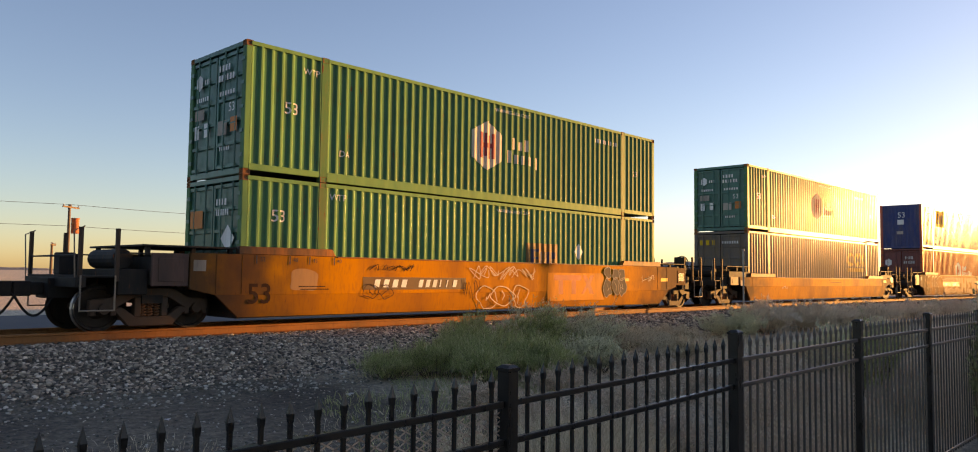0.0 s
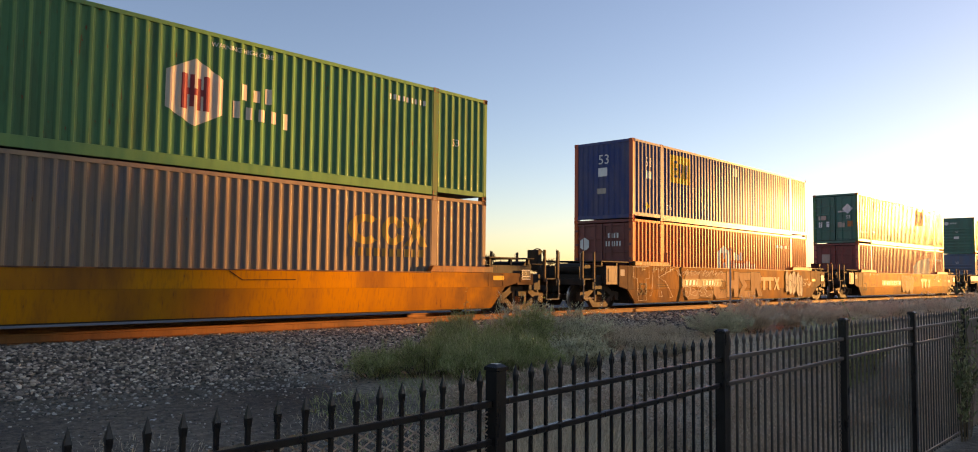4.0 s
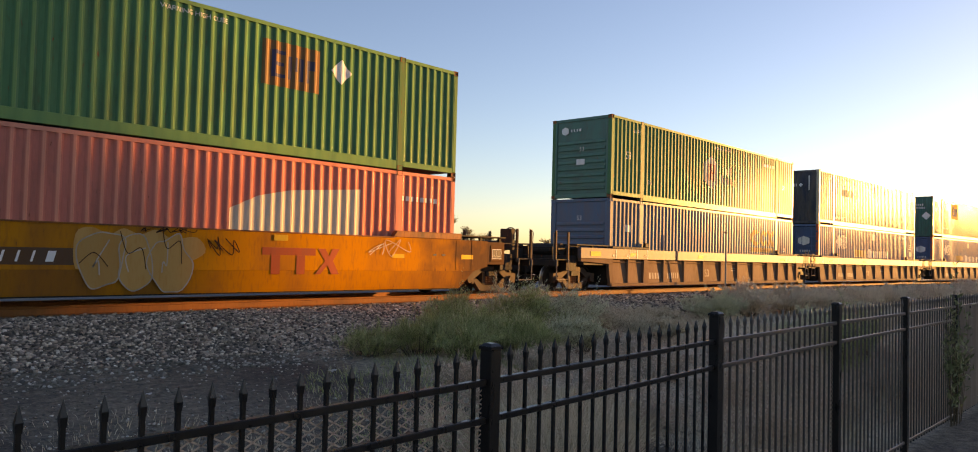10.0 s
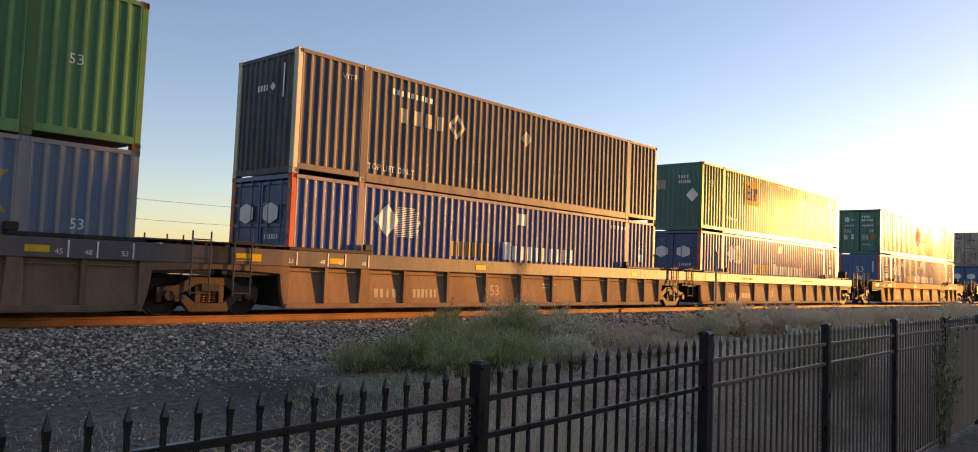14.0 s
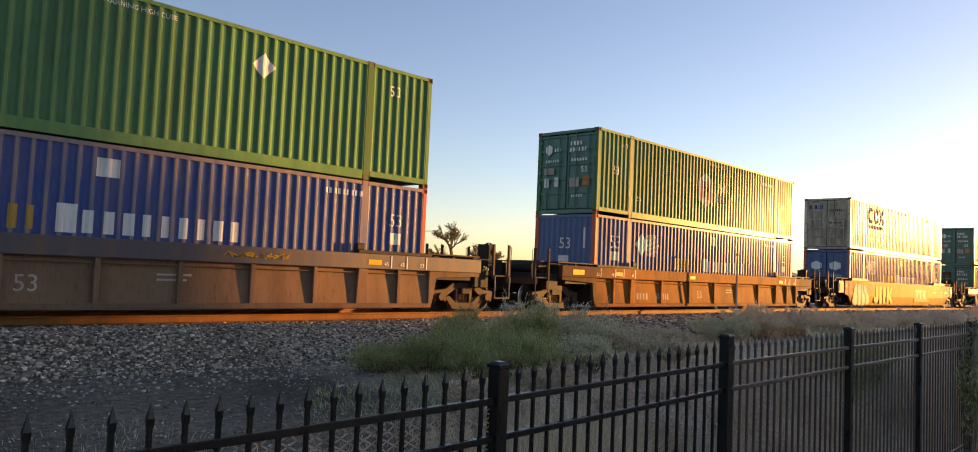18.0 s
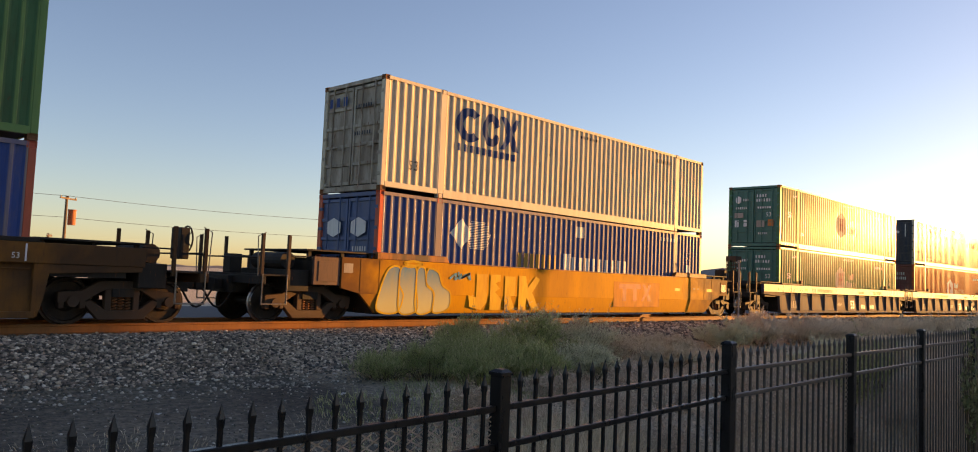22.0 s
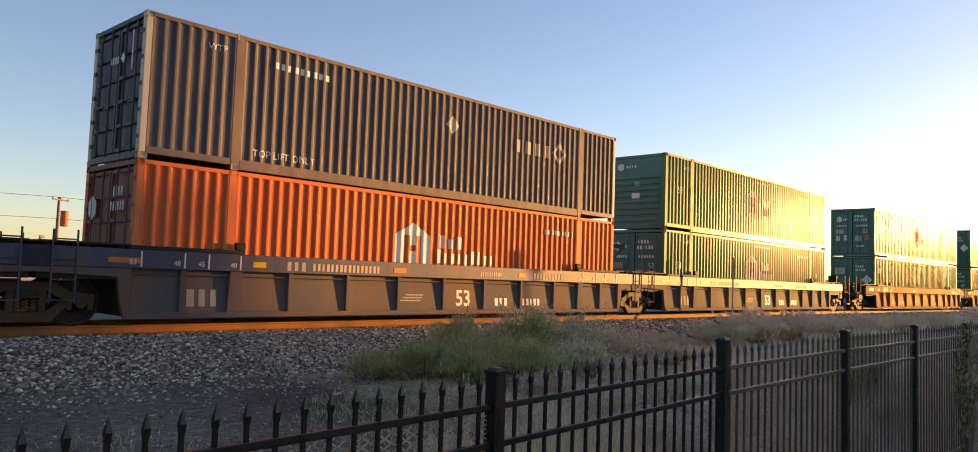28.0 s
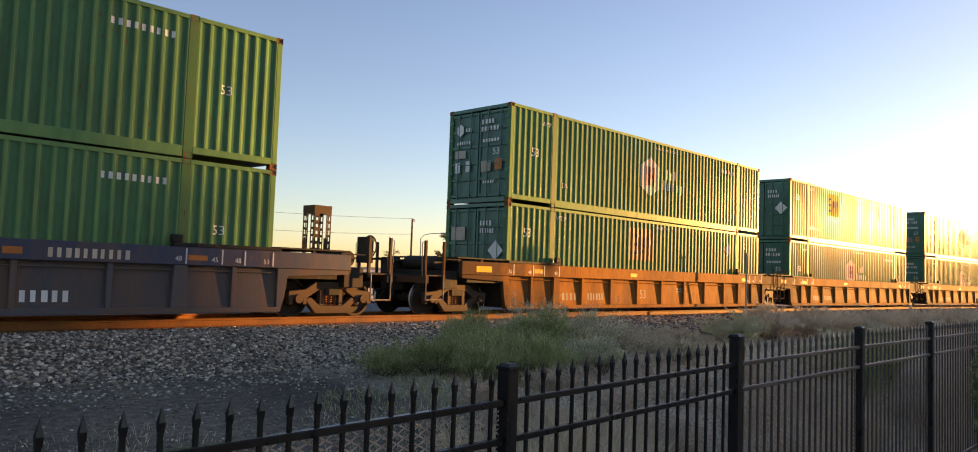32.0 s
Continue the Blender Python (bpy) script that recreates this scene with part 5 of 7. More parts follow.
def outline_band(pts, w, closed=True):
    bm = bmesh.new()
    n = len(pts)
    ring = []
    for i in range(n):
        a, b = Vector(pts[i - 1]) if (closed or i) else Vector(pts[i]), Vector(pts[(i + 1) % n]) if (closed or i < n - 1) else Vector(pts[i])
        t = (b - a)
        t = t.normalized() if t.length else Vector((1, 0))
        nn = Vector((-t.y, t.x)) * w / 2
        c = Vector(pts[i])
        ring.append((bm.verts.new((c.x + nn.x, 0, c.y + nn.y)), bm.verts.new((c.x - nn.x, 0, c.y - nn.y))))
    for i in range(n if closed else n - 1):
        j = (i + 1) % n
        bm.faces.new((ring[i][0], ring[j][0], ring[j][1], ring[i][1]))
    return bm


def bubble_graffiti(x, z):
    """Fat blue bubble shapes with yellow outlines."""
    shapes = [([(-1.2, -0.55), (-1.15, -0.1), (-0.9, 0.45), (-0.55, 0.5), (-0.55, 0.1), (-0.4, -0.2), (-0.6, -0.6)], 0),
              ([(-0.55, 0.05), (-0.5, 0.5), (-0.2, 0.52), (-0.02, 0.5), (0.02, 0.0), (0.05, -0.55), (-0.5, -0.6)], 0),
              ([(0.0, 0.1), (0.05, 0.5), (0.28, 0.5), (0.36, 0.1), (0.6, -0.1), (0.55, -0.55), (0.05, -0.6)], 0),
              ([(0.35, 0.15), (0.4, 0.5), (0.75, 0.42), (0.9, 0.1), (1.2, -0.1), (1.15, -0.5), (0.62, -0.6), (0.62, -0.1)], 0)]
    out = []
    for i, (pts, _) in enumerate(shapes):
        b = blob(pts, x, z, 1.0, 1.0)
        out.append(("graffiti_fill", moved(flat(b), 0, -0.001 * i, 0), SPRAYFADE))
        out.append(("graffiti_outline", moved(outline_band(b, 0.045), 0, -0.006 - 0.001 * i, 0), SPRAYGOLD))
    out.append(("graffiti_outline", outline_band(blob([(-0.3, 0), (0, 0.08), (0.3, 0), (0, -0.08)], x - 0.1, z + 0.62, 1, 0.7), 0.06), SPRAYGOLD))
    return out


SLAB_SHAPES = (
    [(0.95, 0.98), (0.2, 1.0), (0.0, 0.72), (0.04, 0.2), (0.25, 0.0), (1.0, 0.03), (0.98, 0.36), (0.5, 0.34), (0.45, 0.66), (0.95, 0.64)],
    [(0.05, 1.0), (0.42, 0.98), (0.42, 0.66), (0.6, 0.66), (0.6, 1.0), (1.0, 0.97), (0.94, 0.0), (0.58, 0.02), (0.58, 0.34), (0.4, 0.34), (0.38, 0.0), (0.0, 0.03)],
    [(0.0, 0.98), (1.0, 1.0), (0.95, 0.7), (0.45, 0.7), (0.72, 0.5), (0.45, 0.3), (1.0, 0.3), (0.96, 0.0), (0.02, 0.04), (0.1, 0.3), (0.3, 0.5), (0.08, 0.72)],
    [(0.0, 1.0), (0.8, 0.98), (1.0, 0.72), (0.78, 0.48), (1.0, 0.02), (0.62, 0.0), (0.48, 0.34), (0.4, 0.34), (0.4, 0.0), (0.02, 0.02)])


def slab_row(x0, x1, z0, z1, order, fill, line, w=0.022):
    """Square-cut sprayed slabs in a row, each filled and edged."""
    out, step = [], (x1 - x0) / len(order)
    for i, k in enumerate(order):
        lift = 0.04 * (i % 2)
        pts = [(x0 + step * (i + 1.04 * a - 0.02), z0 + lift + (z1 - z0 - 0.05) * b) for a, b in SLAB_SHAPES[k]]
        out.append(("graffiti_fill", moved(flat(pts), 0, -0.0015 * (i % 2), 0), fill))
        out.append(("graffiti_outline", moved(outline_band(pts, w), 0, -0.005 - 0.0004 * i, 0), line))
    return out


def block_graffiti(x, z):
    """Yellow block shapes edged with blue."""
    out = []
    for dx, pts in ((-1.15, [(0.0, 0.48), (0.42, 0.48), (0.42, -0.3), (0.2, -0.5), (-0.25, -0.42), (-0.3, -0.1), (0.0, -0.15)]),
                    (-0.6, [(0, 0.48), (0.42, 0.48), (0.42, 0.3), (0.2, 0.25), (0.4, 0.1), (0.2, 0.0), (0.45, -0.2), (0.45, -0.5), (0, -0.5)]),
                    (0.0, [(0, 0.45), (0.45, 0.45), (0.45, -0.1), (0.25, -0.12), (0.45, -0.5), (0, -0.5)]),
                    (0.6, [(0, 0.48), (0.3, 0.48), (0.4, 0.15), (0.75, 0.48), (0.95, 0.4), (0.6, 0.0), (0.95, -0.5), (0.6, -0.5), (0.35, -0.15), (0.3, -0.5), (0, -0.5)])):
        out.append(("graffiti_fill", moved(flat([(x + dx + a, z + b) for a, b in pts]), 0, -0.005, 0), SPRAYAMBER))
    return out


def curve(pts, n=6):
    """A smooth open line through a few turns."""
    p = [Vector(a) for a in [pts[0]] + list(pts) + [pts[-1]]]
    out = []
    for i in range(1, len(p) - 2):
        p0, p1, p2, p3 = p[i - 1:i + 3]
        for k in range(n):
            t = k / n
            out.append(tuple(0.5 * ((2 * p1) + (p2 - p0) * t + (2 * p0 - 5 * p1 + 4 * p2 - p3) * t * t + (3 * p1 - p0 - 3 * p2 + p3) * t ** 3)))
    return out + [tuple(pts[-1])]


def line_graffiti(x, z, width, seed, mat, h=0.5, w=0.03):
    """Quick sprayed handwriting: strokes that run up and down and loop over."""
    rnd = random.Random(seed)
    out = []
    n = max(2, int(width / (0.9 * h + 0.12)))
    for i in range(n):
        cx = x + width * (i + 0.5) / n
        pts = [(cx + rnd.uniform(-0.7, 0.7) * width / n + (k - 2.5) * 0.16 * width / n, z + h * (0.5 if k % 2 else -0.5) * rnd.uniform(0.35, 1.1)) for k in range(6)]
        out.append(("graffiti_stroke", moved(outline_band(curve(pts), w, False), 0, -0.002 - 0.0004 * i, 0), mat))
    return out


def bubble_row(x0, x1, z0, z1, n, seed, fill, line, square=0.0, w=0.022, inner=True):
    """Fat sprayed letter bodies in a row, each filled and edged, with a short inner stroke."""
    rnd = random.Random(seed)
    out = []
    step = (x1 - x0) / n
    for i in range(n):
        cx, cz = x0 + step * (i + 0.5), (z0 + z1) / 2
        pts = []
        for k in range(10):
            a = k * math.pi / 5
            r = 1.0 if not square else 1.0 / max(abs(math.cos(a)), abs(math.sin(a))) ** square
            pts.append((math.cos(a) * r * rnd.uniform(0.62, 1.12), math.sin(a) * r * rnd.uniform(0.7, 1.08)))
        up = (z1 - z0) * rnd.uniform(-0.06, 0.06)
        b = [(px, min(max(pz, z0 - 0.02), z1 + 0.02)) for px, pz in blob(pts, cx + step * rnd.uniform(-0.15, 0.15), cz + up, step * rnd.uniform(0.55, 0.78), (z1 - z0) * rnd.uniform(0.48, 0.56), 4)]
        if fill is not None:
            out.append(("graffiti_fill", moved(flat(b), 0, -0.0015 * (i % 2), 0), fill))
        out.append(("graffiti_outline", moved(outline_band(b, w), 0, -0.004 - 0.0004 * i, 0), line))
        if not inner:
            continue
        s = [(cx + step * rnd.uniform(-0.3, 0.3), cz + (z1 - z0) * v * rnd.uniform(0.5, 1.1)) for v in ((-0.25, 0.1, 0.3) if i % 2 else (0.35, -0.1, 0.0, -0.3))]
        out.append(("graffiti_stroke", moved(outline_band(curve(s, 4), w, False), 0, -0.005 - 0.0004 * i, 0), line))
    return out


def stroke(pts, mat, w=0.028, closed=False):
    return ("graffiti_stroke", moved(outline_band(pts, w, closed), 0, -0.006, 0), mat)


def haze_patch(x, z, w, h, mat, seed):
    rnd = random.Random(seed)
    pts = [(math.cos(a) * rnd.uniform(0.7, 1.1), math.sin(a) * rnd.uniform(0.7, 1.1)) for a in (k * math.pi / 4 for k in range(8))]
    return ("graffiti_patch", flat(blob(pts, x, z, w / 2, h / 2, 5)), mat)


def slate_car_marks(seed=1, full=True):
    out = [("lettering", moved(glyph_bars(0.55, 0.2, 3, 0, seed), 3.55, 0, 1.25), SPRAYPALE), ("lettering", moved(glyph_bars(1.95, 0.17, 16, 0, seed + 1), 4.92, 0, 1.25), SPRAYPALE),
           ("lettering", moved(glyph_bars(0.9, 0.13, 10, 0, seed + 2), 9.85, 0, 1.25), SPRAYPALE), ("lettering", moved(glyph_bars(1.45, 0.17, 10, 0, seed + 3), 12.42, 0, 1.25), SPRAYPALE),
           ("reflector", bars([(2.45, 2.75, 1.2, 1.32)]), GOLDMARK), *[("reflector", bars([b]), ORANGEMARK) for b in ((6.3, 6.7, 1.2, 1.32), (11.0, 11.3, 1.2, 1.32), (-0.5, 0.1, 1.2, 1.3), (14.2, 14.6, 1.2, 1.3))],
           ("lettering", moved(lettering("53", 0.42, 0.0, 0.025), 8.85, 0, 0.56), WHITE), ("lettering", moved(glyph_bars(0.6, 0.22, 3, 0, seed + 4), 10.42, 0, 0.48), WHITE),
           ("lettering", moved(glyph_bars(0.85, 0.2, 5, 0, seed + 5), 11.75, 0, 0.48), WHITE), ("lettering", moved(glyph_bars(0.75, 0.34, 3, 0, seed + 6), 1.45, 0, 0.55), SPRAYGREY),
           ("lettering", bars([(6.6 + 0.1 * k, 7.3 + 0.05 * k, 0.5 + 0.07 * k, 0.53 + 0.07 * k) for k in range(3)]), SPRAYGREY)]
    for x, t in ((-0.05, "53"), (0.8, "48"), (1.3, "45"), (2.0, "40"), (14.0, "40"), (14.75, "45"), (15.25, "48"), (15.9, "53")):
        out.append(("tick", bars([(x + 0.14, x + 0.17, 1.13, 1.43)]), WHITE))
        out.append(("lettering", moved(lettering(t, 0.10), x, 0, 1.22), WHITE))
    return out


def rib_car_marks(seed=1):
    out = [("lettering", moved(glyph_bars(0.8, 0.22, 4, 0, seed), 2.85, 0, 0.52), SPRAYGREY), ("lettering", moved(glyph_bars(0.9, 0.22, 6, 0, seed + 1), 4.2, 0, 0.52), SPRAYGREY),
           ("lettering", moved(lettering("53", 0.30), 6.95, 0, 0.6), SPRAYGREY), ("lettering", bars([(9.2, 9.9, 0.8, 0.84), (9.2, 9.8, 0.7, 0.74)]), SPRAYGREY),
           *[("reflector", bars([b]), GOLDMARK) for b in ((1.0, 1.4, 1.2, 1.32), (6.0, 6.4, 1.2, 1.32), (-1.4, -0.8, 1.18, 1.34), (14.2, 14.6, 1.2, 1.32))]]
    for x, t in ((-0.05, "53"), (0.8, "48"), (1.3, "45"), (2.0, "40"), (14.75, "45"), (15.25, "48"), (15.9, "53")):
        out.append(("tick", bars([(x + 0.14, x + 0.17, 1.13, 1.43)]), WHITE))
        out.append(("lettering", moved(lettering(t, 0.10), x, 0, 1.22), WHITE))
    return out


def green_box(end="doors", label="green corrugated shipping container with white badge", dashes=False):
    return container(label, GREEN, end=end, endpaint=SKYLITGREEN, marks=six_marks(dashes=dashes), endmarks=door_marks() if end == "doors" else
                     [("badge", hexagon(-0.7, 2.45, 0.3, 0.3), WHITE), ("lettering", moved(glyph_bars(0.5, 0.1, 4, 0, 41), -0.2, 0, 2.45), WHITE), ("lettering", moved(lettering("53", 0.16), 0.05, 0, 1.75), WHITE),
                      ("placard", moved(bars([(-0.18, 0.18, -0.1, 0.1)]), 0, 0, 1.3), WHITE)])


def square_green_box(x=7.0, gold=True, end="doors", label="green corrugated shipping container with square badge"):
    marks = small_marks(top=2.75) + square_marks(x, 2.02, GOLDMARK if gold else FADEDORANGE, BLUEMARK if gold else FADEDBLUE) + [diamond(x + 6.39, 2.15, 0.28), number(14.95, 2.3, 0.27)]
    return container(label, GREEN, end=end, endpaint=SKYLITGREEN, marks=marks,
                     endmarks=[("badge", moved(bars([(-0.3, 0.3, -0.2, 0.2)]), -0.72, 0, 2.0), SPRAYGREY), diamond(0.85, 1.5, 0.3), ("lettering", moved(glyph_bars(0.5, 0.14, 4, 0, 51), 0.45, 0, 2.3), WHITE),
                               ("lettering", moved(glyph_bars(0.6, 0.14, 6, 0, 52), 0.5, 0, 2.08), WHITE)])


def stripe_box(end="doors", marks=None):
    return container("blue shipping container with red corner posts and white stripes", BLUE, post=POSTRED, end="folds" if end != "doors" else "doors", endpaint=BLUEEND,
                     marks=stripe_marks(end != "doors"), endmarks=stripe_doors() if end == "doors" else stripe_end())


def ring_box(end="folds"):
    return container("dark slate shipping container with pale corner posts", SLATE, post=CREAM, end=end, endpaint=SLATE, marks=ring_marks() if end == "folds" else ring_marks(*RING_PLACES), endmarks=ring_end())


def red_box(x=9.0):
    a = [("badge", hexagon(x, 1.5, 1.17, 1.35), WHITE), ("badge_device", bars([(x - 0.28, x - 0.1, 1.1, 1.85), (x + 0.1, x + 0.28, 1.1, 1.85), (x - 0.1, x + 0.1, 1.45, 1.6)]), RED),
         ("lettering", moved(glyph_bars(0.95, 0.34, 3, 0, 61, 0, "AaA"), x + 1.42, 0, 1.74), WHITE), ("lettering", moved(glyph_bars(2.3, 0.36, 9, 0, 62, 0, "Aaaap" + "AAaa"), x + 2.0, 0, 1.36), WHITE),
         ("lettering", moved(glyph_bars(1.5, 0.14, 9, 0, 63), 13.2, 0, 2.3), WHITE)]
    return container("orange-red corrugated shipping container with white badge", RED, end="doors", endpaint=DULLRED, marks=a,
                     endmarks=[("badge", hexagon(-0.8, 2.0, 0.4, 0.5), WHITE), ("lettering", moved(glyph_bars(0.5, 0.18, 4, 0, 64), 0.5, 0, 2.3), WHITE), ("lettering", moved(glyph_bars(0.7, 0.18, 6, 0, 65), 0.5, 0, 2.0), WHITE),
                               ("lettering", moved(lettering("53", 0.22), -0.85, 0, 1.15), WHITE), ("lettering", moved(glyph_bars(0.6, 0.1, 6, 0, 66), 0.45, 0, 1.1), WHITE)])


RING_PLACES = (11.85, 8.34, 3.2, 3.6)
CARS = []   # (place along the train, car, lower load, upper load)
YELLOW_LABEL = "yellow well car with flat grimy sides"
BROWN_LABEL = "dark-chorded well car with dusty brown ribbed sides"
OCHRE_LABEL = "rusty ochre well car with ribbed sides"


def make_train():
    y = YELLOW_LABEL
    CARS.append((-23.8, smooth_car(y + ", no load in view", YELLOW, yellow_marks(3)), None, None))
    CARS.append((0.13, smooth_car(y + " and pale sprayed tags", YELLOW,
                 [haze_patch(1.45, 0.98, 0.9, 0.6, SPRAYTAN, 1)] + yellow_marks(5) + bubble_row(6.9, 8.9, 0.26, 0.85, 3, 4, None, SPRAYPALE, 0, 0.026)
                 + line_graffiti(6.6, 1.22, 2.9, 5, SPRAYPALE, 0.34, 0.02) + line_graffiti(3.3, 1.3, 1.3, 6, BROWNMARK, 0.16, 0.016) + bubble_row(3.1, 3.9, 0.55, 0.9, 2, 7, None, BROWNMARK, 0, 0.02) + line_graffiti(6.35, 0.82, 0.5, 7, BROWNMARK, 0.6, 0.016)
                 + bubble_row(12.75, 14.0, 0.5, 1.1, 3, 31, SPRAYSOOT, SPRAYGREY, 0.2, 0.022) + bubble_row(12.8, 13.9, 1.05, 1.46, 3, 32, SPRAYSOOT, SPRAYGREY, 0.2, 0.022, False) + line_graffiti(15.1, 1.1, 0.8, 8, SPRAYPALE, 0.24, 0.018)),
                 container("dull green shipping container with faded orange badge", GREEN, end="doors", endpaint=SKYLITGREEN,
                           marks=small_marks() + square_marks(9.9, 1.35, FADEDORANGE, FADEDBLUE, 1.5, 0.9) + [diamond(11.7, 1.6, 0.25)],
                           endmarks=[("badge", moved(bars([(-0.3, 0.3, -0.2, 0.2)]), -0.72, 0, 2.0), ORANGEMARK), diamond(0.75, 1.55, 0.3), ("lettering", moved(glyph_bars(0.5, 0.14, 4, 0, 51), 0.45, 0, 2.35), WHITE), ("lettering", moved(glyph_bars(0.6, 0.14, 6, 0, 52), 0.5, 0, 2.12), WHITE)]),
                 green_box()))
    CARS.append((23.92, smooth_car("low orange well car with plain dirty sides", YELLOW, [stroke([(8.2, 1.17), (8.5, 0.98), (9.8, 0.99)], BROWNMARK, 0.02)] + line_graffiti(2.9, 0.75, 0.5, 4, SPRAYPALE, 0.1, 0.012), top=1.2, fold=0.8),
                 container("grey-blue shipping container with yellow badge", STEELBLUE, end="doors", marks=heavy_marks(11.36, 13.95, 1.53, 2.27, FADEDGOLD, 1.35),
                           endmarks=[("badge", moved(glyph_bars(0.9, 0.22, 3, 0, 71), -0.55, 0, 2.4), GOLDMARK), ("lettering", moved(glyph_bars(0.8, 0.12, 7, 0, 72), 0.5, 0, 2.4), WHITE)]), green_box()))
    tee = [(-0.33, 1.48), (0.72, 1.50), (0.73, 1.08), (0.50, 1.07), (0.52, 0.30), (-0.02, 0.30), (-0.06, 1.07), (-0.31, 1.10)]
    kay = [(1.0, 1.45), (0.88, 0.5), (0.75, 0.45)], [(1.36, 1.46), (1.40, 0.42), (1.62, 0.42), (1.55, 0.62)], [(2.49, 1.47), (1.38, 1.12), (1.87, 0.96), (2.39, 0.38), (2.15, 0.38)], [(1.85, 1.3), (1.95, 1.5)], [(2.87, 1.36), (2.62, 1.42), (3.1, 1.1)]
    CARS.append((47.76, smooth_car(y + " and white outlined tags", DULLYELLOW,
                 slab_row(3.3, 10.3, 0.26, 1.42, (0, 2, 0, 1, 2, 3), SPRAYDUST, BROWNMARK) + yellow_marks(12, True, False, True, LOGOPALE) + bubble_row(3.2, 5.4, 0.4, 0.82, 4, 11, None, SPRAYPALE, 0.3, 0.018)
                 + [stroke(tee, SPRAYPALE, 0.02, True)] + [stroke(k, SPRAYPALE, 0.02) for k in kay] + line_graffiti(2.9, 1.3, 3.4, 9, SPRAYPALE, 0.26, 0.016) + line_graffiti(6.3, 0.75, 0.6, 14, BROWNMARK, 0.7, 0.016)
                 + bubble_row(12.8, 14.95, 0.28, 1.46, 5, 21, SPRAYGREY, SPRAYSOOT, 0.3, 0.03) + line_graffiti(15.05, 0.85, 0.9, 22, SPRAYPALE, 0.3, 0.02)),
                 red_box(7.05),
                 container("dark blue shipping container with orange corner posts and yellow badge", NAVY, post=POSTRED, end="folds", endpaint=NAVY,
                           marks=square_marks(3.42, 2.08, GOLDMARK, BLUEMARK, 1.56, 1.08) + [number(1.1, 2.11, 0.36), ("panel", bars([(0.88, 1.34, 1.52, 1.8)]), WHITE), ("panel", bars([(8.03, 8.4, 2.3, 2.65)]), WHITE),
                                                                                    ("lettering", moved(lettering("DA", 0.18), 2.6, 0, 0.54), WHITE), diamond(1.0, 0.5, 0.15, GOLDMARK)],
                           endmarks=[("lettering", moved(lettering("53", 0.36), 0.05, 0, 2.2), WHITE), ("panel", moved(bars([(-0.2, 0.2, -0.16, 0.16)]), 0, 0, 1.75), WHITE), ("panel", moved(bars([(-0.2, 0.2, -0.1, 0.1)]), -0.05, 0, 1.05), SPRAYGREY)])))
    CARS.append((71.3, smooth_car(y, YELLOW, yellow_marks(15, True, False) + [("graffiti_fill", flat(blob([(-1.0, 0.1), (-1.02, 0.85), (-0.8, 1.0), (-0.55, 0.86), (-0.35, 1.0), (-0.1, 0.88), (0.15, 1.0), (0.4, 0.8), (0.8, 0.85), (0.95, 0.5), (0.6, 0.25), (0.35, 0.42), (0.1, 0.2), (-0.15, 0.42), (-0.45, 0.15), (-0.7, 0.3)], 7.7, 0.62, 1.25, 0.84, 4)), SPRAYSMOKE)] + bubble_row(6.5, 8.5, 0.28, 1.42, 3, 13, SPRAYSMOKE, SPRAYGREY, 0.2, 0.024) + [stroke(curve(p), BROWNMARK, 0.016) for p in ([(6.5, 0.8), (6.75, 1.0), (7.0, 0.75)], [(7.2, 1.4), (7.35, 1.0), (7.6, 1.1), (7.7, 0.7)], [(8.0, 1.45), (8.1, 1.1), (8.35, 1.25), (8.4, 0.8)])] + line_graffiti(8.7, 1.2, 0.8, 15, BROWNMARK, 0.4, 0.022) + line_graffiti(7.6, 1.45, 1.0, 16, BROWNMARK, 0.1, 0.014)
                 + [("decal", bars([(10.45, 10.8, 1.33, 1.46)]), SPRAYGOLD)] + line_graffiti(13.0, 1.25, 1.2, 17, SPRAYPALE, 0.4, 0.016)),
                 container("faded red shipping container with cream and yellow patch", ROSE, end="doors", endpaint=DULLRED,
                           marks=[("badge", flat([(9.5, 1.0), (11.0, 1.2), (11.0, 2.15), (10.2, 1.98), (9.5, 1.66)]), BADGEWHITE), ("badge", flat([(11.01, 1.2), (12.95, 1.15), (12.95, 2.32), (11.01, 2.15)]), BADGEWHITE), ("lettering", moved(glyph_bars(1.3, 0.12, 8, 0, 81), 14.9, 0, 2.2), WHITE)],
                           endmarks=[("badge", moved(bars([(-0.25, 0.25, -0.25, 0.25)]), -0.55, 0, 2.0), SPRAYGREY), ("lettering", moved(glyph_bars(0.6, 0.12, 6, 0, 82), 0.5, 0, 1.2), SPRAYGREY)]),
                 container("green shipping container with faded orange badge", GREEN, end="doors", endpaint=SKYLITGREEN, marks=small_marks() + square_marks(10.9, 2.02, FADEDORANGE, FADEDBLUE, 1.5, 1.0) + [diamond(12.26, 2.15, 0.3)],
                           endmarks=[diamond(0.72, 2.0, 0.3)] + door_marks(False)[2:9])))
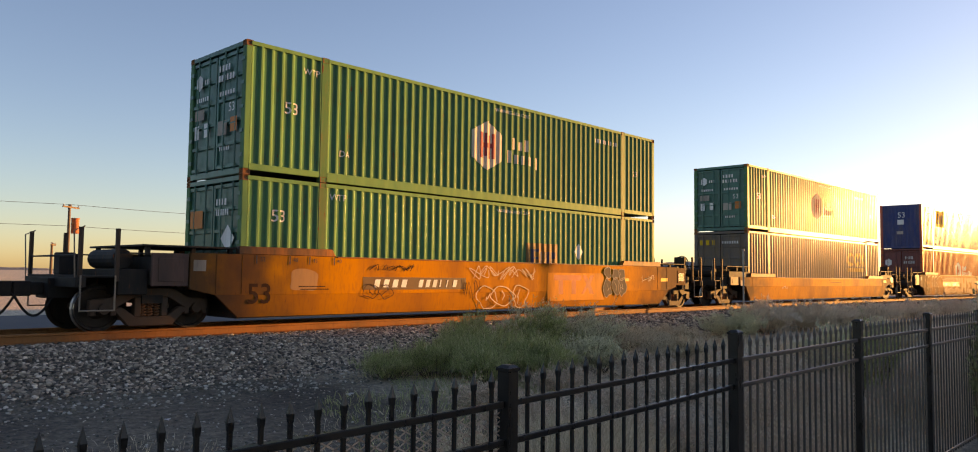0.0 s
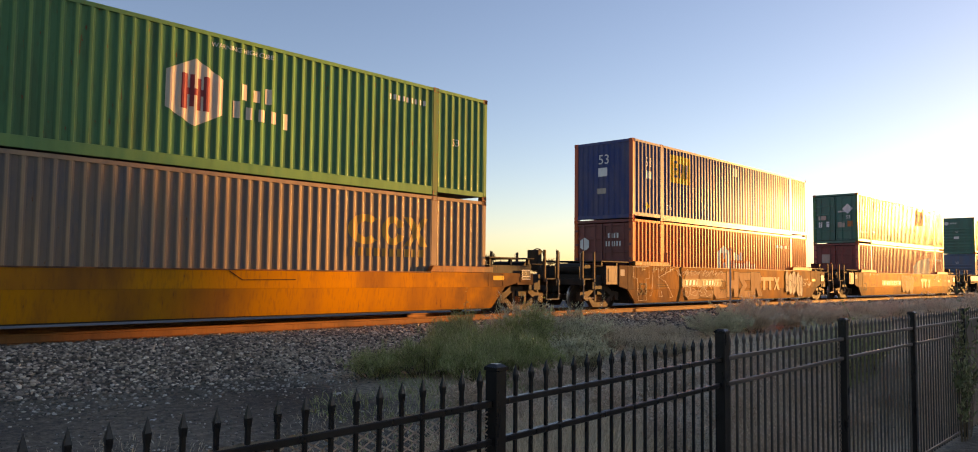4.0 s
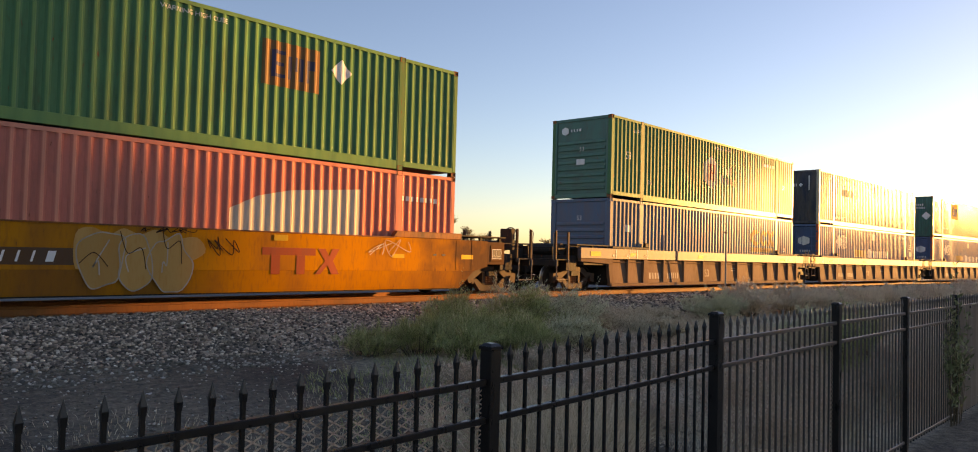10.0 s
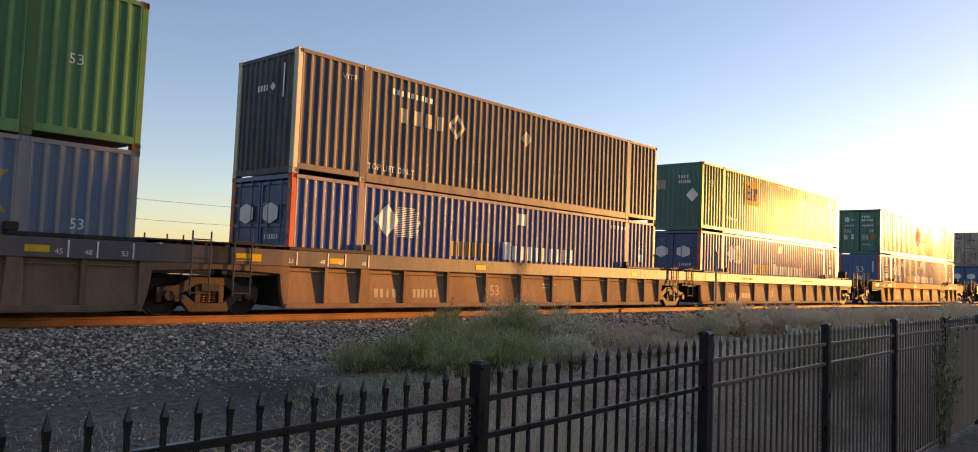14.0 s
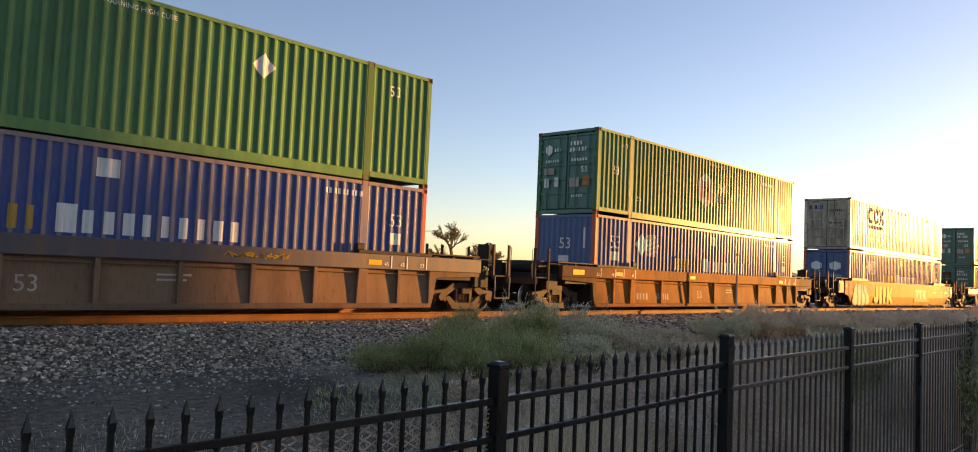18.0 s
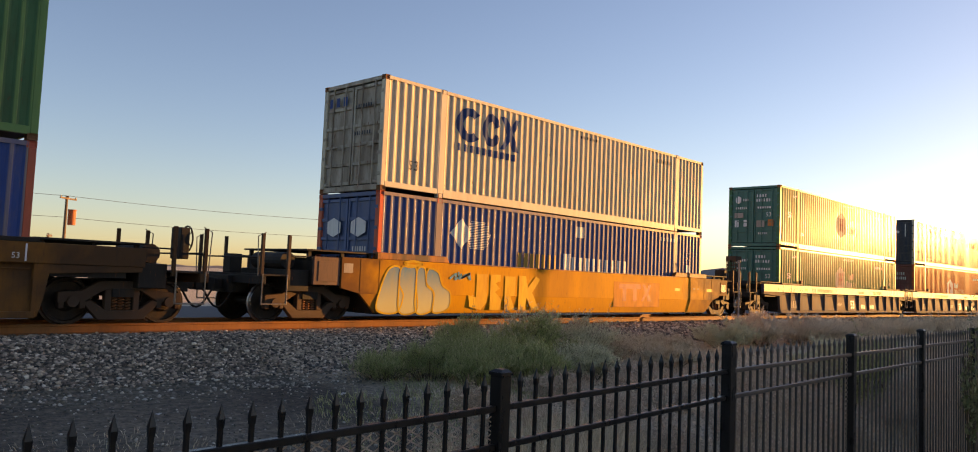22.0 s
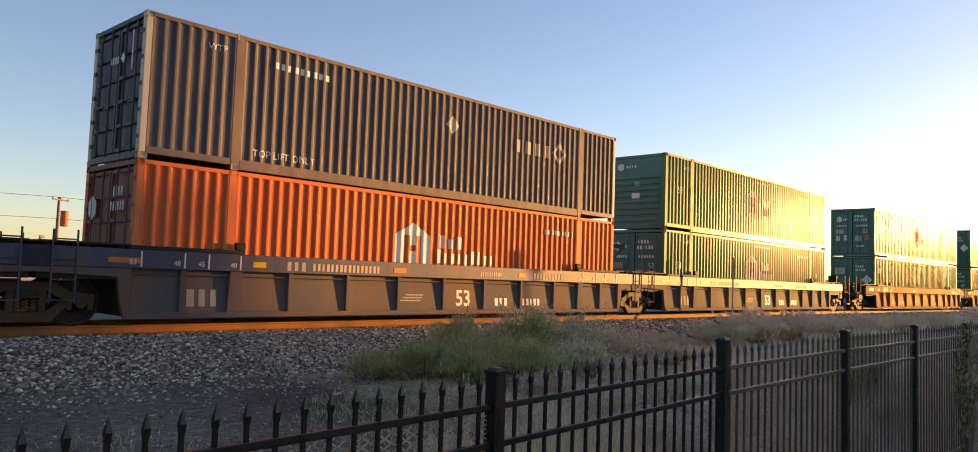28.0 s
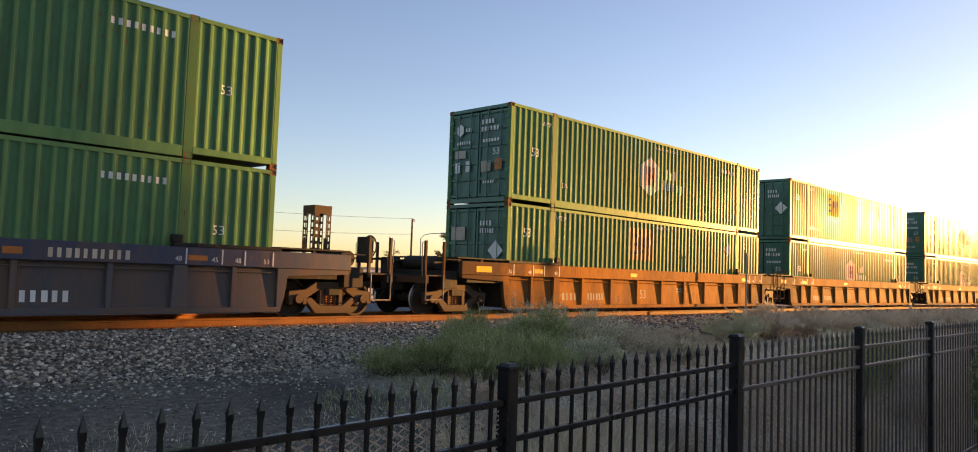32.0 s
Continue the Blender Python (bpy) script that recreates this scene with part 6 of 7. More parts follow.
    CARS.append((95.02, ribbed_car(BROWN_LABEL, DUSTCHORD, BROWN, 1.56, rib_car_marks(20), rear="joint"),
                 container("dusty light blue shipping container with yellow badge", SKYBLUE, end="ribs", marks=heavy_marks(11.36, 13.95, 1.53, 2.27, FADEDGOLD, 1.35) + [number(15.1, 1.4, 0.2), ("panel", bars([(1.0, 1.35, 1.75, 2.0)]), WHITE)], endmarks=[("lettering", moved(lettering("53", 0.16), 0.0, 0, 2.2), WHITE), ("badge", bars([(-0.5, 0.2, 0.5, 0.85)]), SPRAYPALE)]), green_box("ribs")))
    CARS.append((114.61, ribbed_car(BROWN_LABEL, DUSTCHORD, BROWN, 1.56, rib_car_marks(22), front="joint", rear="joint"), stripe_box(), ring_box()))
    CARS.append((134.65, ribbed_car(BROWN_LABEL, DUSTCHORD, BROWN, 1.56, rib_car_marks(24) + line_graffiti(3.6, 1.28, 1.1, 31, SPRAYGREY, 0.12, 0.02) + line_graffiti(10.6, 1.28, 1.4, 32, SPRAYGOLD, 0.12, 0.02), front="joint"),
                 stripe_box(), square_green_box(4.88, end="folds")))
    CARS.append((158.3, ribbed_car(OCHRE_LABEL, OCHRE, OCHRE, 2.03, rib_car_marks(26), dark=IRON), stripe_box("folds"), green_box()))
    CARS.append((182.05, smooth_car(y + ", large blue and yellow graffiti", FRESHYELLOW,
                 yellow_marks(28, False, True, False) + bubble_graffiti(1.12, 0.84) + block_graffiti(4.45, 0.8) + line_graffiti(2.2, 1.2, 0.9, 33, SPRAYBLUE, 0.2, 0.05)),
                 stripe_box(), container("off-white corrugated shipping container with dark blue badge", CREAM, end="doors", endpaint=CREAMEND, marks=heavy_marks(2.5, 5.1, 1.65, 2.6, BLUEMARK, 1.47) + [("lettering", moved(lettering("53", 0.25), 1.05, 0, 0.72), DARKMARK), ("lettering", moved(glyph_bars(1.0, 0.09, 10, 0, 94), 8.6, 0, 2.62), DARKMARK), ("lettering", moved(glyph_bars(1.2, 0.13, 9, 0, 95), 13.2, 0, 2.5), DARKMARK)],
                                    endmarks=[("badge", moved(glyph_bars(0.9, 0.24, 3, 0, 91), -0.55, 0, 2.4), BLUEMARK), ("lettering", moved(glyph_bars(0.7, 0.1, 7, 0, 92), 0.5, 0, 2.2), DARKMARK), ("lettering", moved(glyph_bars(0.7, 0.1, 7, 0, 93), 0.5, 0, 1.5), DARKMARK)])))
    CARS.append((205.7, ribbed_car("dark blue and slate well car with ribbed sides", CHORD, SLATEPANEL, 1.56, slate_car_marks(40), rear="joint", columns=(-1.9,), brake_front=True), green_box(), green_box(dashes=True)))
    CARS.append((225.25, ribbed_car("dark blue and slate well car with ribbed sides", CHORD, SLATEPANEL, 1.56, slate_car_marks(50), front="joint", rear="joint", frames=(LEN + 1.0, LEN + 1.74)), red_box(7.08), ring_box("doors")))
    CARS.append((244.84, ribbed_car("dark blue and slate well car with ribbed sides", CHORD, SLATEPANEL, 1.56, slate_car_marks(60), front="joint", columns=(LEN + 1.95,)), green_box(), green_box("ribs")))
    CARS.append((268.46, ribbed_car(OCHRE_LABEL, OCHRE, OCHRE, 1.56, rib_car_marks(70), rear="joint"), square_green_box(7.0, False), green_box()))
    CARS.append((288.0, ribbed_car(OCHRE_LABEL, OCHRE, OCHRE, 1.56, rib_car_marks(72), front="joint", rear="joint"), green_box(), square_green_box(5.0)))
    CARS.append((307.6, ribbed_car(OCHRE_LABEL, OCHRE, OCHRE, 1.56, rib_car_marks(74), front="joint"), green_box(), green_box()))
    CARS.append((331.3, smooth_car(y, YELLOW, yellow_marks(76)), green_box(), ring_box("doors")))


make_train()


# small unevenness of the train's run: seconds, and metres by which it hangs back
HANG = [(0, -0.05), (0.5, -0.04), (1.5, 0.06), (3, 0.03), (5.5, 0.03), (6.5, -0.01), (7, 0.04), (7.5, -0.19), (8.5, -0.21), (9, -0.19), (10, -0.15), (11, 0.03), (12, 0.15), (14, 0.14),
        (16.5, -0.02), (17.5, 0.0), (19, 0.13), (19.5, -0.15), (20, -0.2), (21, -0.1), (22.5, -0.09), (23.5, 0.05), (24.5, 0.04), (26.5, 0.16), (29, 0.13), (30, 0.1), (31, -0.05), (32, -0.03)]


def gone(t):
    """How far the train has gone at t seconds."""
    s = t / 32
    return -8.088 + 256.993 * s - 1.695 * s ** 2 + 12.226 * s ** 3 - 7.571 * s ** 4 + 0.25 * max(0.0, (t - 29.5) / 2.5) ** 2 - float(np.interp(t, *zip(*HANG)))


def motions():
    def along(x, z):
        """The pose of a car or load whose forward end is at x, its middle on the line."""
        off, slope = bend(x + LEN / 2)
        turn = -math.atan(slope)
        return pose(x + LEN / 2 * (1 - math.cos(turn)), MID - off - LEN / 2 * math.sin(turn), z, 0, 0, math.degrees(turn))

    times = [i / 2 for i in range(65)]
    for u, car, low, high in CARS:
        for ob, z in ((car, 0.0), (low, 0.323), (high, 0.323 + HIGH + 0.010)):
            if ob is not None:
                walk(ob, [(t, along(u - gone(t), RAIL + z)) for t in times])
    first = {}
    steps = [i / 15 for i in range(481)]
    for w, dx in WHEELS:
        if dx not in first:
            walk(w, [(t, pose(dx, 0, WHEEL_R, 0, -math.degrees((gone(t) - gone(0)) / WHEEL_R), 0)) for t in steps])
            first[dx] = w.animation_data
        else:
            w.rotation_mode = "QUATERNION"
            keys = w.animation_data_create()
            keys.action = first[dx].action
            keys.action_slot = first[dx].action_slot


# ---- stones, weeds and bushes ----
def stuff_material(name, stops, rough=0.9, thin=0.0):
    """A colour picked anew for each loose piece."""
    m = bpy.data.materials.new(name)
    m.use_nodes = True
    n, ln = m.node_tree.nodes, m.node_tree.links
    b = n["Principled BSDF"]
    g = n.new("ShaderNodeNewGeometry")
    r = n.new("ShaderNodeValToRGB")
    while len(r.color_ramp.elements) < len(stops):
        r.color_ramp.elements.new(0.5)
    for e, (p, c) in zip(r.color_ramp.elements, stops):
        e.position, e.color = p, (*c, 1)
    ln.new(g.outputs["Random Per Island"], r.inputs["Fac"])
    tc = n.new("ShaderNodeTexCoord")
    t = n.new("ShaderNodeTexNoise")
    t.inputs["Scale"].default_value, t.inputs["Detail"].default_value = 40, 4
    ln.new(tc.outputs["Object"], t.inputs["Vector"])
    v = n.new("ShaderNodeMapRange")
    v.inputs["To Min"].default_value, v.inputs["To Max"].default_value = 0.6, 1.4
    ln.new(t.outputs["Fac"], v.inputs["Value"])
    h = n.new("ShaderNodeHueSaturation")
    ln.new(r.outputs[0], h.inputs["Color"])
    ln.new(v.outputs[0], h.inputs["Value"])
    ln.new(h.outputs[0], b.inputs["Base Color"])
    b.inputs["Roughness"].default_value = rough
    if thin:
        tr = n.new("ShaderNodeBsdfTranslucent")
        mx = n.new("ShaderNodeMixShader")
        mx.inputs[0].default_value = thin
        ln.new(h.outputs[0], tr.inputs["Color"])
        ln.new(b.outputs[0], mx.inputs[1])
        ln.new(tr.outputs[0], mx.inputs[2])
        ln.new(mx.outputs[0], n["Material Output"].inputs["Surface"])
    return m


STONE = stuff_material("ballast_stone", [(0.0, (0.055, 0.043, 0.037)), (0.35, (0.18, 0.138, 0.108)), (0.7, (0.40, 0.305, 0.225)), (0.9, (0.60, 0.475, 0.355)), (1.0, (0.90, 0.78, 0.63))])
PEBBLE = stuff_material("pebbles", [(0.0, (0.10, 0.09, 0.075)), (0.6, (0.25, 0.215, 0.17)), (1.0, (0.62, 0.56, 0.47))])
LEAF = stuff_material("green_leaves", [(0.0, (0.23, 0.28, 0.09)), (0.5, (0.40, 0.44, 0.18)), (0.85, (0.55, 0.55, 0.28)), (1.0, (0.72, 0.66, 0.40))], 0.7, 0.45)
GREYLEAF = stuff_material("grey_green_leaves", [(0.0, (0.46, 0.46, 0.28)), (0.5, (0.66, 0.63, 0.42)), (1.0, (0.86, 0.80, 0.58))], 0.75, 0.45)
STRAW = stuff_material("dry_grass", [(0.0, (0.44, 0.34, 0.22)), (0.5, (0.68, 0.56, 0.39)), (1.0, (0.86, 0.75, 0.55))], 0.85, 0.4)
PALE = stuff_material("pale_dry_scrub", [(0.0, (0.62, 0.48, 0.35)), (0.5, (0.82, 0.66, 0.49)), (1.0, (0.93, 0.83, 0.65))], 0.85, 0.5)
SCRUB = stuff_material("grey_brown_scrub", [(0.0, (0.38, 0.27, 0.195)), (0.45, (0.66, 0.48, 0.345)), (0.9, (0.84, 0.66, 0.48)), (1.0, (0.92, 0.78, 0.60))], 0.9, 0.35)
CREEPER = stuff_material("dark_green_creeper_leaves", [(0.0, (0.09, 0.115, 0.045)), (0.5, (0.20, 0.225, 0.10)), (1.0, (0.38, 0.38, 0.20))], 0.6, 0.35)
TWIG = surface("twigs", (0.14, 0.10, 0.06), 0.85, amount=0.3)
PALETWIG = surface("bleached_twigs", (0.44, 0.35, 0.26), 0.85, amount=0.3, dirt=(0.28, 0.22, 0.16))
BARK = surface("bark", (0.13, 0.10, 0.075), 0.9, amount=0.4, bump=0.5)

ICO = bmesh.new()
bmesh.ops.create_icosphere(ICO, subdivisions=1, radius=1.0)
ICO_V = np.array([v.co[:] for v in ICO.verts])
ICO_F = np.array([[v.index for v in f.verts] for f in ICO.faces])
ICO.free()


def from_arrays(name, verts, faces, material):
    me = bpy.data.meshes.new(name)
    k = faces.shape[1]
    me.vertices.add(len(verts))
    me.vertices.foreach_set("co", verts.astype(np.float32).ravel())
    me.loops.add(faces.size)
    me.loops.foreach_set("vertex_index", faces.astype(np.int32).ravel())
    me.polygons.add(len(faces))
    me.polygons.foreach_set("loop_start", (np.arange(len(faces)) * k).astype(np.int32))
    me.update(calc_edges=True)
    me.validate()
    me.materials.append(material)
    return me


def stones(name, label, areas, material, rng):
    """areas: x0, x1, y0, y1, how many, least and greatest radius."""
    vs, fs, base = [], [], 0
    for x0, x1, y0, y1, count, r0, r1 in areas:
        c = np.stack([rng.uniform(x0, x1, count), rng.uniform(y0, y1, count)], 1)
        r = rng.uniform(r0, r1, count) * rng.uniform(0.75, 1.25, count)
        c[:, 1] -= [bend(a)[0] for a in c[:, 0]]
        z = np.array([ground_z(a, b) for a, b in c])
        shape = ICO_V[None] * rng.uniform(0.62, 1.2, (count, 12, 1)) * (r[:, None, None] * np.stack([rng.uniform(0.8, 1.3, count), rng.uniform(0.8, 1.3, count), rng.uniform(0.5, 0.85, count)], 1)[:, None, :])
        a = rng.uniform(0, 6.28, count)
        ca, sa = np.cos(a)[:, None], np.sin(a)[:, None]
        x, y = shape[..., 0] * ca - shape[..., 1] * sa, shape[..., 0] * sa + shape[..., 1] * ca
        zz = shape[..., 2] + (z + r * rng.uniform(0.0, 0.5, count))[:, None]
        vs.append(np.stack([x + c[:, :1], y + c[:, 1:], zz], 2).reshape(-1, 3))
        fs.append((ICO_F[None] + (np.arange(count) * 12)[:, None, None] + base).reshape(-1, 3))
        base += count * 12
    ob = new(name, from_arrays(name, np.concatenate(vs), np.concatenate(fs), material))
    return tagged(ob, label, name.replace("_", " "), kind="stuff")


RNG = np.random.default_rng(5)
stones("ballast", "grey and tan crushed stone ballast beside the track",
       [(1, 12, 11.75, 15.4, 18000, 0.018, 0.040), (12, 22, 11.95, 15.4, 11000, 0.023, 0.048), (22, 36, 12.15, 15.4, 6500, 0.03, 0.065), (36, 75, 12.35, 15.4, 5500, 0.045, 0.09),
        (2, 40, 15.7, 16.95, 3500, 0.03, 0.06), (2, 40, 17.25, 20.25, 2500, 0.035, 0.07)], STONE, RNG)
stones("gravel", "small pebbles scattered on the dirt", [(1, 14, 4.5, 12.2, 6500, 0.008, 0.02), (14, 40, 4.0, 12.4, 5000, 0.014, 0.03), (2, 12, 10.8, 12.2, 1500, 0.018, 0.036), (3, 24, 3.0, 6.0, 1500, 0.008, 0.02)], PEBBLE, RNG)


def blades(origins, dirs, length, width, rng, bend=0.3):
    """Thin bent leaves: two quads each, tapering to a point."""
    n = len(origins)
    side = np.cross(dirs, np.array([0, 0, 1.0]))
    side += rng.normal(0, 0.4, (n, 3))
    side /= np.linalg.norm(side, axis=1, keepdims=True) + 1e-9
    L, W = length[:, None], width[:, None]
    mid = origins + dirs * L * 0.5
    tip = origins + dirs * L + np.array([0, 0, -1.0]) * L * bend * rng.uniform(0, 1, (n, 1))
    v = np.stack([origins - side * W * 0.4, origins + side * W * 0.4, mid + side * W * 0.5, mid - side * W * 0.5, tip + side * W * 0.1, tip - side * W * 0.1], 1).reshape(-1, 3)
    b = (np.arange(n) * 6)[:, None]
    f = np.concatenate([b + np.array([0, 1, 2, 3]), b + np.array([3, 2, 4, 5])], 0)
    return v, f


def bush(x, y, rx, ry, h, material, label, leaves=5200, leaf=0.055, name="bush", category="bush", upright=0.5, thin=0.013):
    """A loose bush: many thin leaning stems from a few roots, with fine leaves along them."""
    leaves, h = int(leaves * (1.5 if x < 15 else 3.4 if x < 32 else 2.2)), h * (0.97 if x < 15 else 0.92)
    if material is LEAF and 8 < x < 12 and name == "bush":
        leaf, thin, upright = leaf * 1.7, thin * 0.6, 1.0
    rng = np.random.default_rng(int(abs(x * 131 + y * 17 + h * 7)))
    b = thing(name, label, category, pose(x, y, ground_z(x, y) - 0.02))
    stems = bmesh.new()
    pts = []
    n = max(5, min(60, leaves // 40))
    for i in range(n):
        a, q = rng.uniform(0, 6.283), math.sqrt(rng.uniform(0, 1))
        root = Vector((q * 0.35 * rx * math.cos(a), q * 0.35 * ry * math.sin(a), 0))
        top = Vector((q * rx * math.cos(a) * rng.uniform(0.7, 1.1), q * ry * math.sin(a) * rng.uniform(0.7, 1.1), h * (1 - 0.45 * q * q) * rng.uniform(0.62, 1.04)))
        m = (root + top) / 2 + Vector((0, 0, 0.12 * h))
        rod(stems, root, m, 0.006, 4, 0.004)
        rod(stems, m, top, 0.004, 4, 0.0015)
        for k in range(9):
            t = rng.uniform(0.15, 1.0)
            p = root.lerp(m, t * 2) if t < 0.5 else m.lerp(top, t * 2 - 1)
            e = p + Vector((rng.normal(0, 0.14 * rx), rng.normal(0, 0.14 * ry), abs(rng.normal(0, 0.13 * h))))
            pts.append((p, e))
            rod(stems, p, e, 0.002, 3, 0.001)
    part("branchwork", stems, PALETWIG if material is SCRUB else TWIG, b)
    o = np.array([p.lerp(e, float(u)) for (p, e), u in zip([pts[i] for i in rng.integers(0, len(pts), leaves)], rng.uniform(0, 1.05, leaves))])
    o += rng.normal(0, 0.02, o.shape)
    o[:, 2] = np.maximum(o[:, 2], 0.01)
    d = rng.normal(0, 1, (leaves, 3))
    d[:, 2] = np.abs(d[:, 2]) * (0.6 + upright) + upright
    d[:, :2] += o[:, :2] * 0.8
    d /= np.linalg.norm(d, axis=1, keepdims=True)
    v, f = blades(o, d, rng.uniform(0.5, 1.6, leaves) * leaf, np.full(leaves, thin) * rng.uniform(0.6, 1.5, leaves), rng)
    ob = new("foliage", from_arrays("foliage", v, f, material))
    ob.parent = b
    return b


def tuft(x, y, r, h, count, material, label, category="dry grass", name="grass_tuft"):
    rng = np.random.default_rng(int(abs(x * 97 + y * 29 + count)))
    a, q = rng.uniform(0, 6.283, count), np.sqrt(rng.uniform(0, 1, count)) * r
    o = np.stack([x + q * np.cos(a), y + q * np.sin(a), np.zeros(count)], 1)
    o[:, 2] = [ground_z(p[0], p[1]) for p in o]
    d = np.stack([rng.normal(0, 0.35, count) + 0.5 * np.cos(a) * q / r, rng.normal(0, 0.35, count) + 0.5 * np.sin(a) * q / r, np.ones(count)], 1)
    d /= np.linalg.norm(d, axis=1, keepdims=True)
    v, f = blades(o, d, h * rng.uniform(0.4, 1.15, count), 0.008 * rng.uniform(0.6, 1.5, count), rng, 0.35)
    return tagged(new(name, from_arrays(name, v, f, material)), label, category, kind="stuff")


green = "loose green weedy bush on the dirt beside the ballast"
grey = "grey-green scrub bush with fine twigs"
dry = "dry brown scrub bush on the ballast slope"
for args in ((9.9, 9.5, 0.8, 0.8, 0.75, LEAF, green, 5500, 0.06), (11.0, 9.2, 0.9, 0.7, 0.85, LEAF, green, 6500, 0.06), (12.6, 9.2, 0.9, 0.75, 0.85, GREYLEAF, grey, 6000, 0.06),
             (8.9, 10.9, 0.7875, 0.63, 0.57, LEAF, green, 3600, 0.06), (9.7, 10.5, 0.84, 0.6825, 0.74, LEAF, green, 4600, 0.065), (10.7, 10.2, 0.945, 0.84, 0.97, LEAF, green, 6000, 0.07), (11.3, 11.2, 1.05, 0.84, 1.08, LEAF, green, 6000, 0.07),
             (12.6, 10.5, 1.05, 0.84, 1.24, LEAF, green, 6500, 0.07), (13.5, 11.4, 1.26, 0.945, 1.35, GREYLEAF, grey, 7500, 0.07), (14.6, 10.7, 1.05, 0.8925, 1.28, GREYLEAF, grey, 6500, 0.065), (12.2, 9.3, 0.63, 0.525, 0.68, GREYLEAF, grey, 3000, 0.06),
             (16, 11, 0.945, 0.84, 0.72, STRAW, dry, 3500, 0.06), (17.6, 11.3, 1.05, 0.84, 0.66, STRAW, dry, 3500, 0.06), (19.4, 11.4, 1.155, 0.84, 0.6, STRAW, dry, 3500, 0.06), (15.6, 9.2, 0.945, 0.735, 0.68, STRAW, dry, 3000, 0.06),
             (22.6, 11.2, 1.575, 1.05, 0.96, GREYLEAF, grey, 6500, 0.08), (25.2, 11.4, 1.785, 1.05, 1.2, PALE, dry, 7500, 0.09), (28, 11, 1.68, 1.05, 1.14, PALE, dry, 6500, 0.09), (31, 11, 1.785, 1.05, 1.02, PALE, dry, 5000, 0.09),
             (34.5, 10.8, 2.1, 1.26, 1.08, PALE, dry, 5000, 0.10), (38.5, 10.5, 2.31, 1.26, 1.14, PALE, dry, 5500, 0.11), (43.5, 10.0, 2.52, 1.365, 1.2, PALE, dry, 5000, 0.12), (50, 9.6, 3.15, 1.575, 1.32, PALE, dry, 5000, 0.14),
             (14.5, 4.6, 0.945, 0.63, 1.62, LEAF, "leafy green weed climbing against the fence", 4000, 0.07), (18, 6.5, 1.365, 0.945, 1.08, GREYLEAF, grey, 4500, 0.08), (23, 7, 1.68, 1.05, 1.08, STRAW, dry, 4500, 0.09)):
    bush(*args)
# the leafy shoots by the fence's far panels
bush(12.5, 2.56, 0.95, 0.12, 2.05, CREEPER, "dark green creeper growing up the fence", 420, 0.075, name="creeper", category="plant", upright=0.5, thin=0.032)
# a single tall thin weed standing over the bush
bush(13.2, 13.0, 0.2, 0.2, 1.1, LEAF, "tall thin weed stalk with sparse leaves", 90, 0.05, name="weed", category="weed", upright=0.7, thin=0.016)
bush(16.3, 13.1, 0.13, 0.13, 0.95, LEAF, "tall thin weed stalk with sparse leaves", 50, 0.05, name="weed", category="weed", upright=0.7, thin=0.016)
tangle = "low grey-brown tangle of dead scrub behind the fence"
for x, y, rx, h in ((7.6, 6.6, 0.9, 0.5), (8.6, 5.2, 0.9, 0.55), (9.6, 6.6, 1.0, 0.6), (10.6, 5.0, 1.0, 0.65), (11.6, 6.8, 1.1, 0.7), (12.8, 5.2, 1.1, 0.75), (14.4, 6.8, 1.2, 0.8), (16.2, 5.0, 1.3, 0.8), (8.4, 8.0, 0.9, 0.45), (10.4, 8.2, 1.0, 0.5), (13.0, 8.2, 1.1, 0.6), (9.4, 3.9, 0.7, 0.5), (11.4, 3.8, 0.8, 0.6), (13.6, 3.9, 0.9, 0.7)):
    bush(x, y, rx, rx * 0.8, h, SCRUB, tangle, 2600, 0.06, name="scrub", category="scrub", upright=0.2, thin=0.009)
for x, y, r, h, n in ((6.0, 4.6, 0.7, 0.62, 4200), (7.0, 5.2, 0.8, 0.62, 4600), (5.3, 4.0, 0.5, 0.5, 2400), (7.9, 5.8, 0.7, 0.5, 3000), (6.4, 5.9, 0.7, 0.4, 2000), (8.8, 4.4, 0.9, 0.3, 900), (10.2, 4.0, 0.9, 0.35, 1000), (11.8, 4.6, 1.0, 0.4, 1100), (13.5, 3.9, 1.1, 0.45, 1200), (4.6, 3.4, 0.5, 0.3, 600),
                      (4.2, 6.2, 1.2, 0.12, 500), (6.5, 7.4, 1.6, 0.12, 700), (9.2, 8.8, 1.2, 0.18, 700), (16, 4.5, 1.2, 0.5, 1200), (19.5, 4.3, 1.5, 0.5, 1200), (17.0, 8.3, 1.8, 0.3, 1200), (20.5, 9.5, 1.8, 0.35, 1200), (3.2, 8.0, 1.2, 0.10, 400)):
    tuft(x, y, r, h, n, STRAW, "pale dry grass on the dirt behind the fence")
for x, y, r, n in ((7.4, 8.6, 1.3, 900), (9.4, 9.6, 1.2, 1200), (10.6, 9.0, 1.0, 900), (6.0, 6.4, 1.0, 350)):
    tuft(x, y, r, 0.16, n, LEAF, "low green weeds on the dirt", "weeds", "weeds")


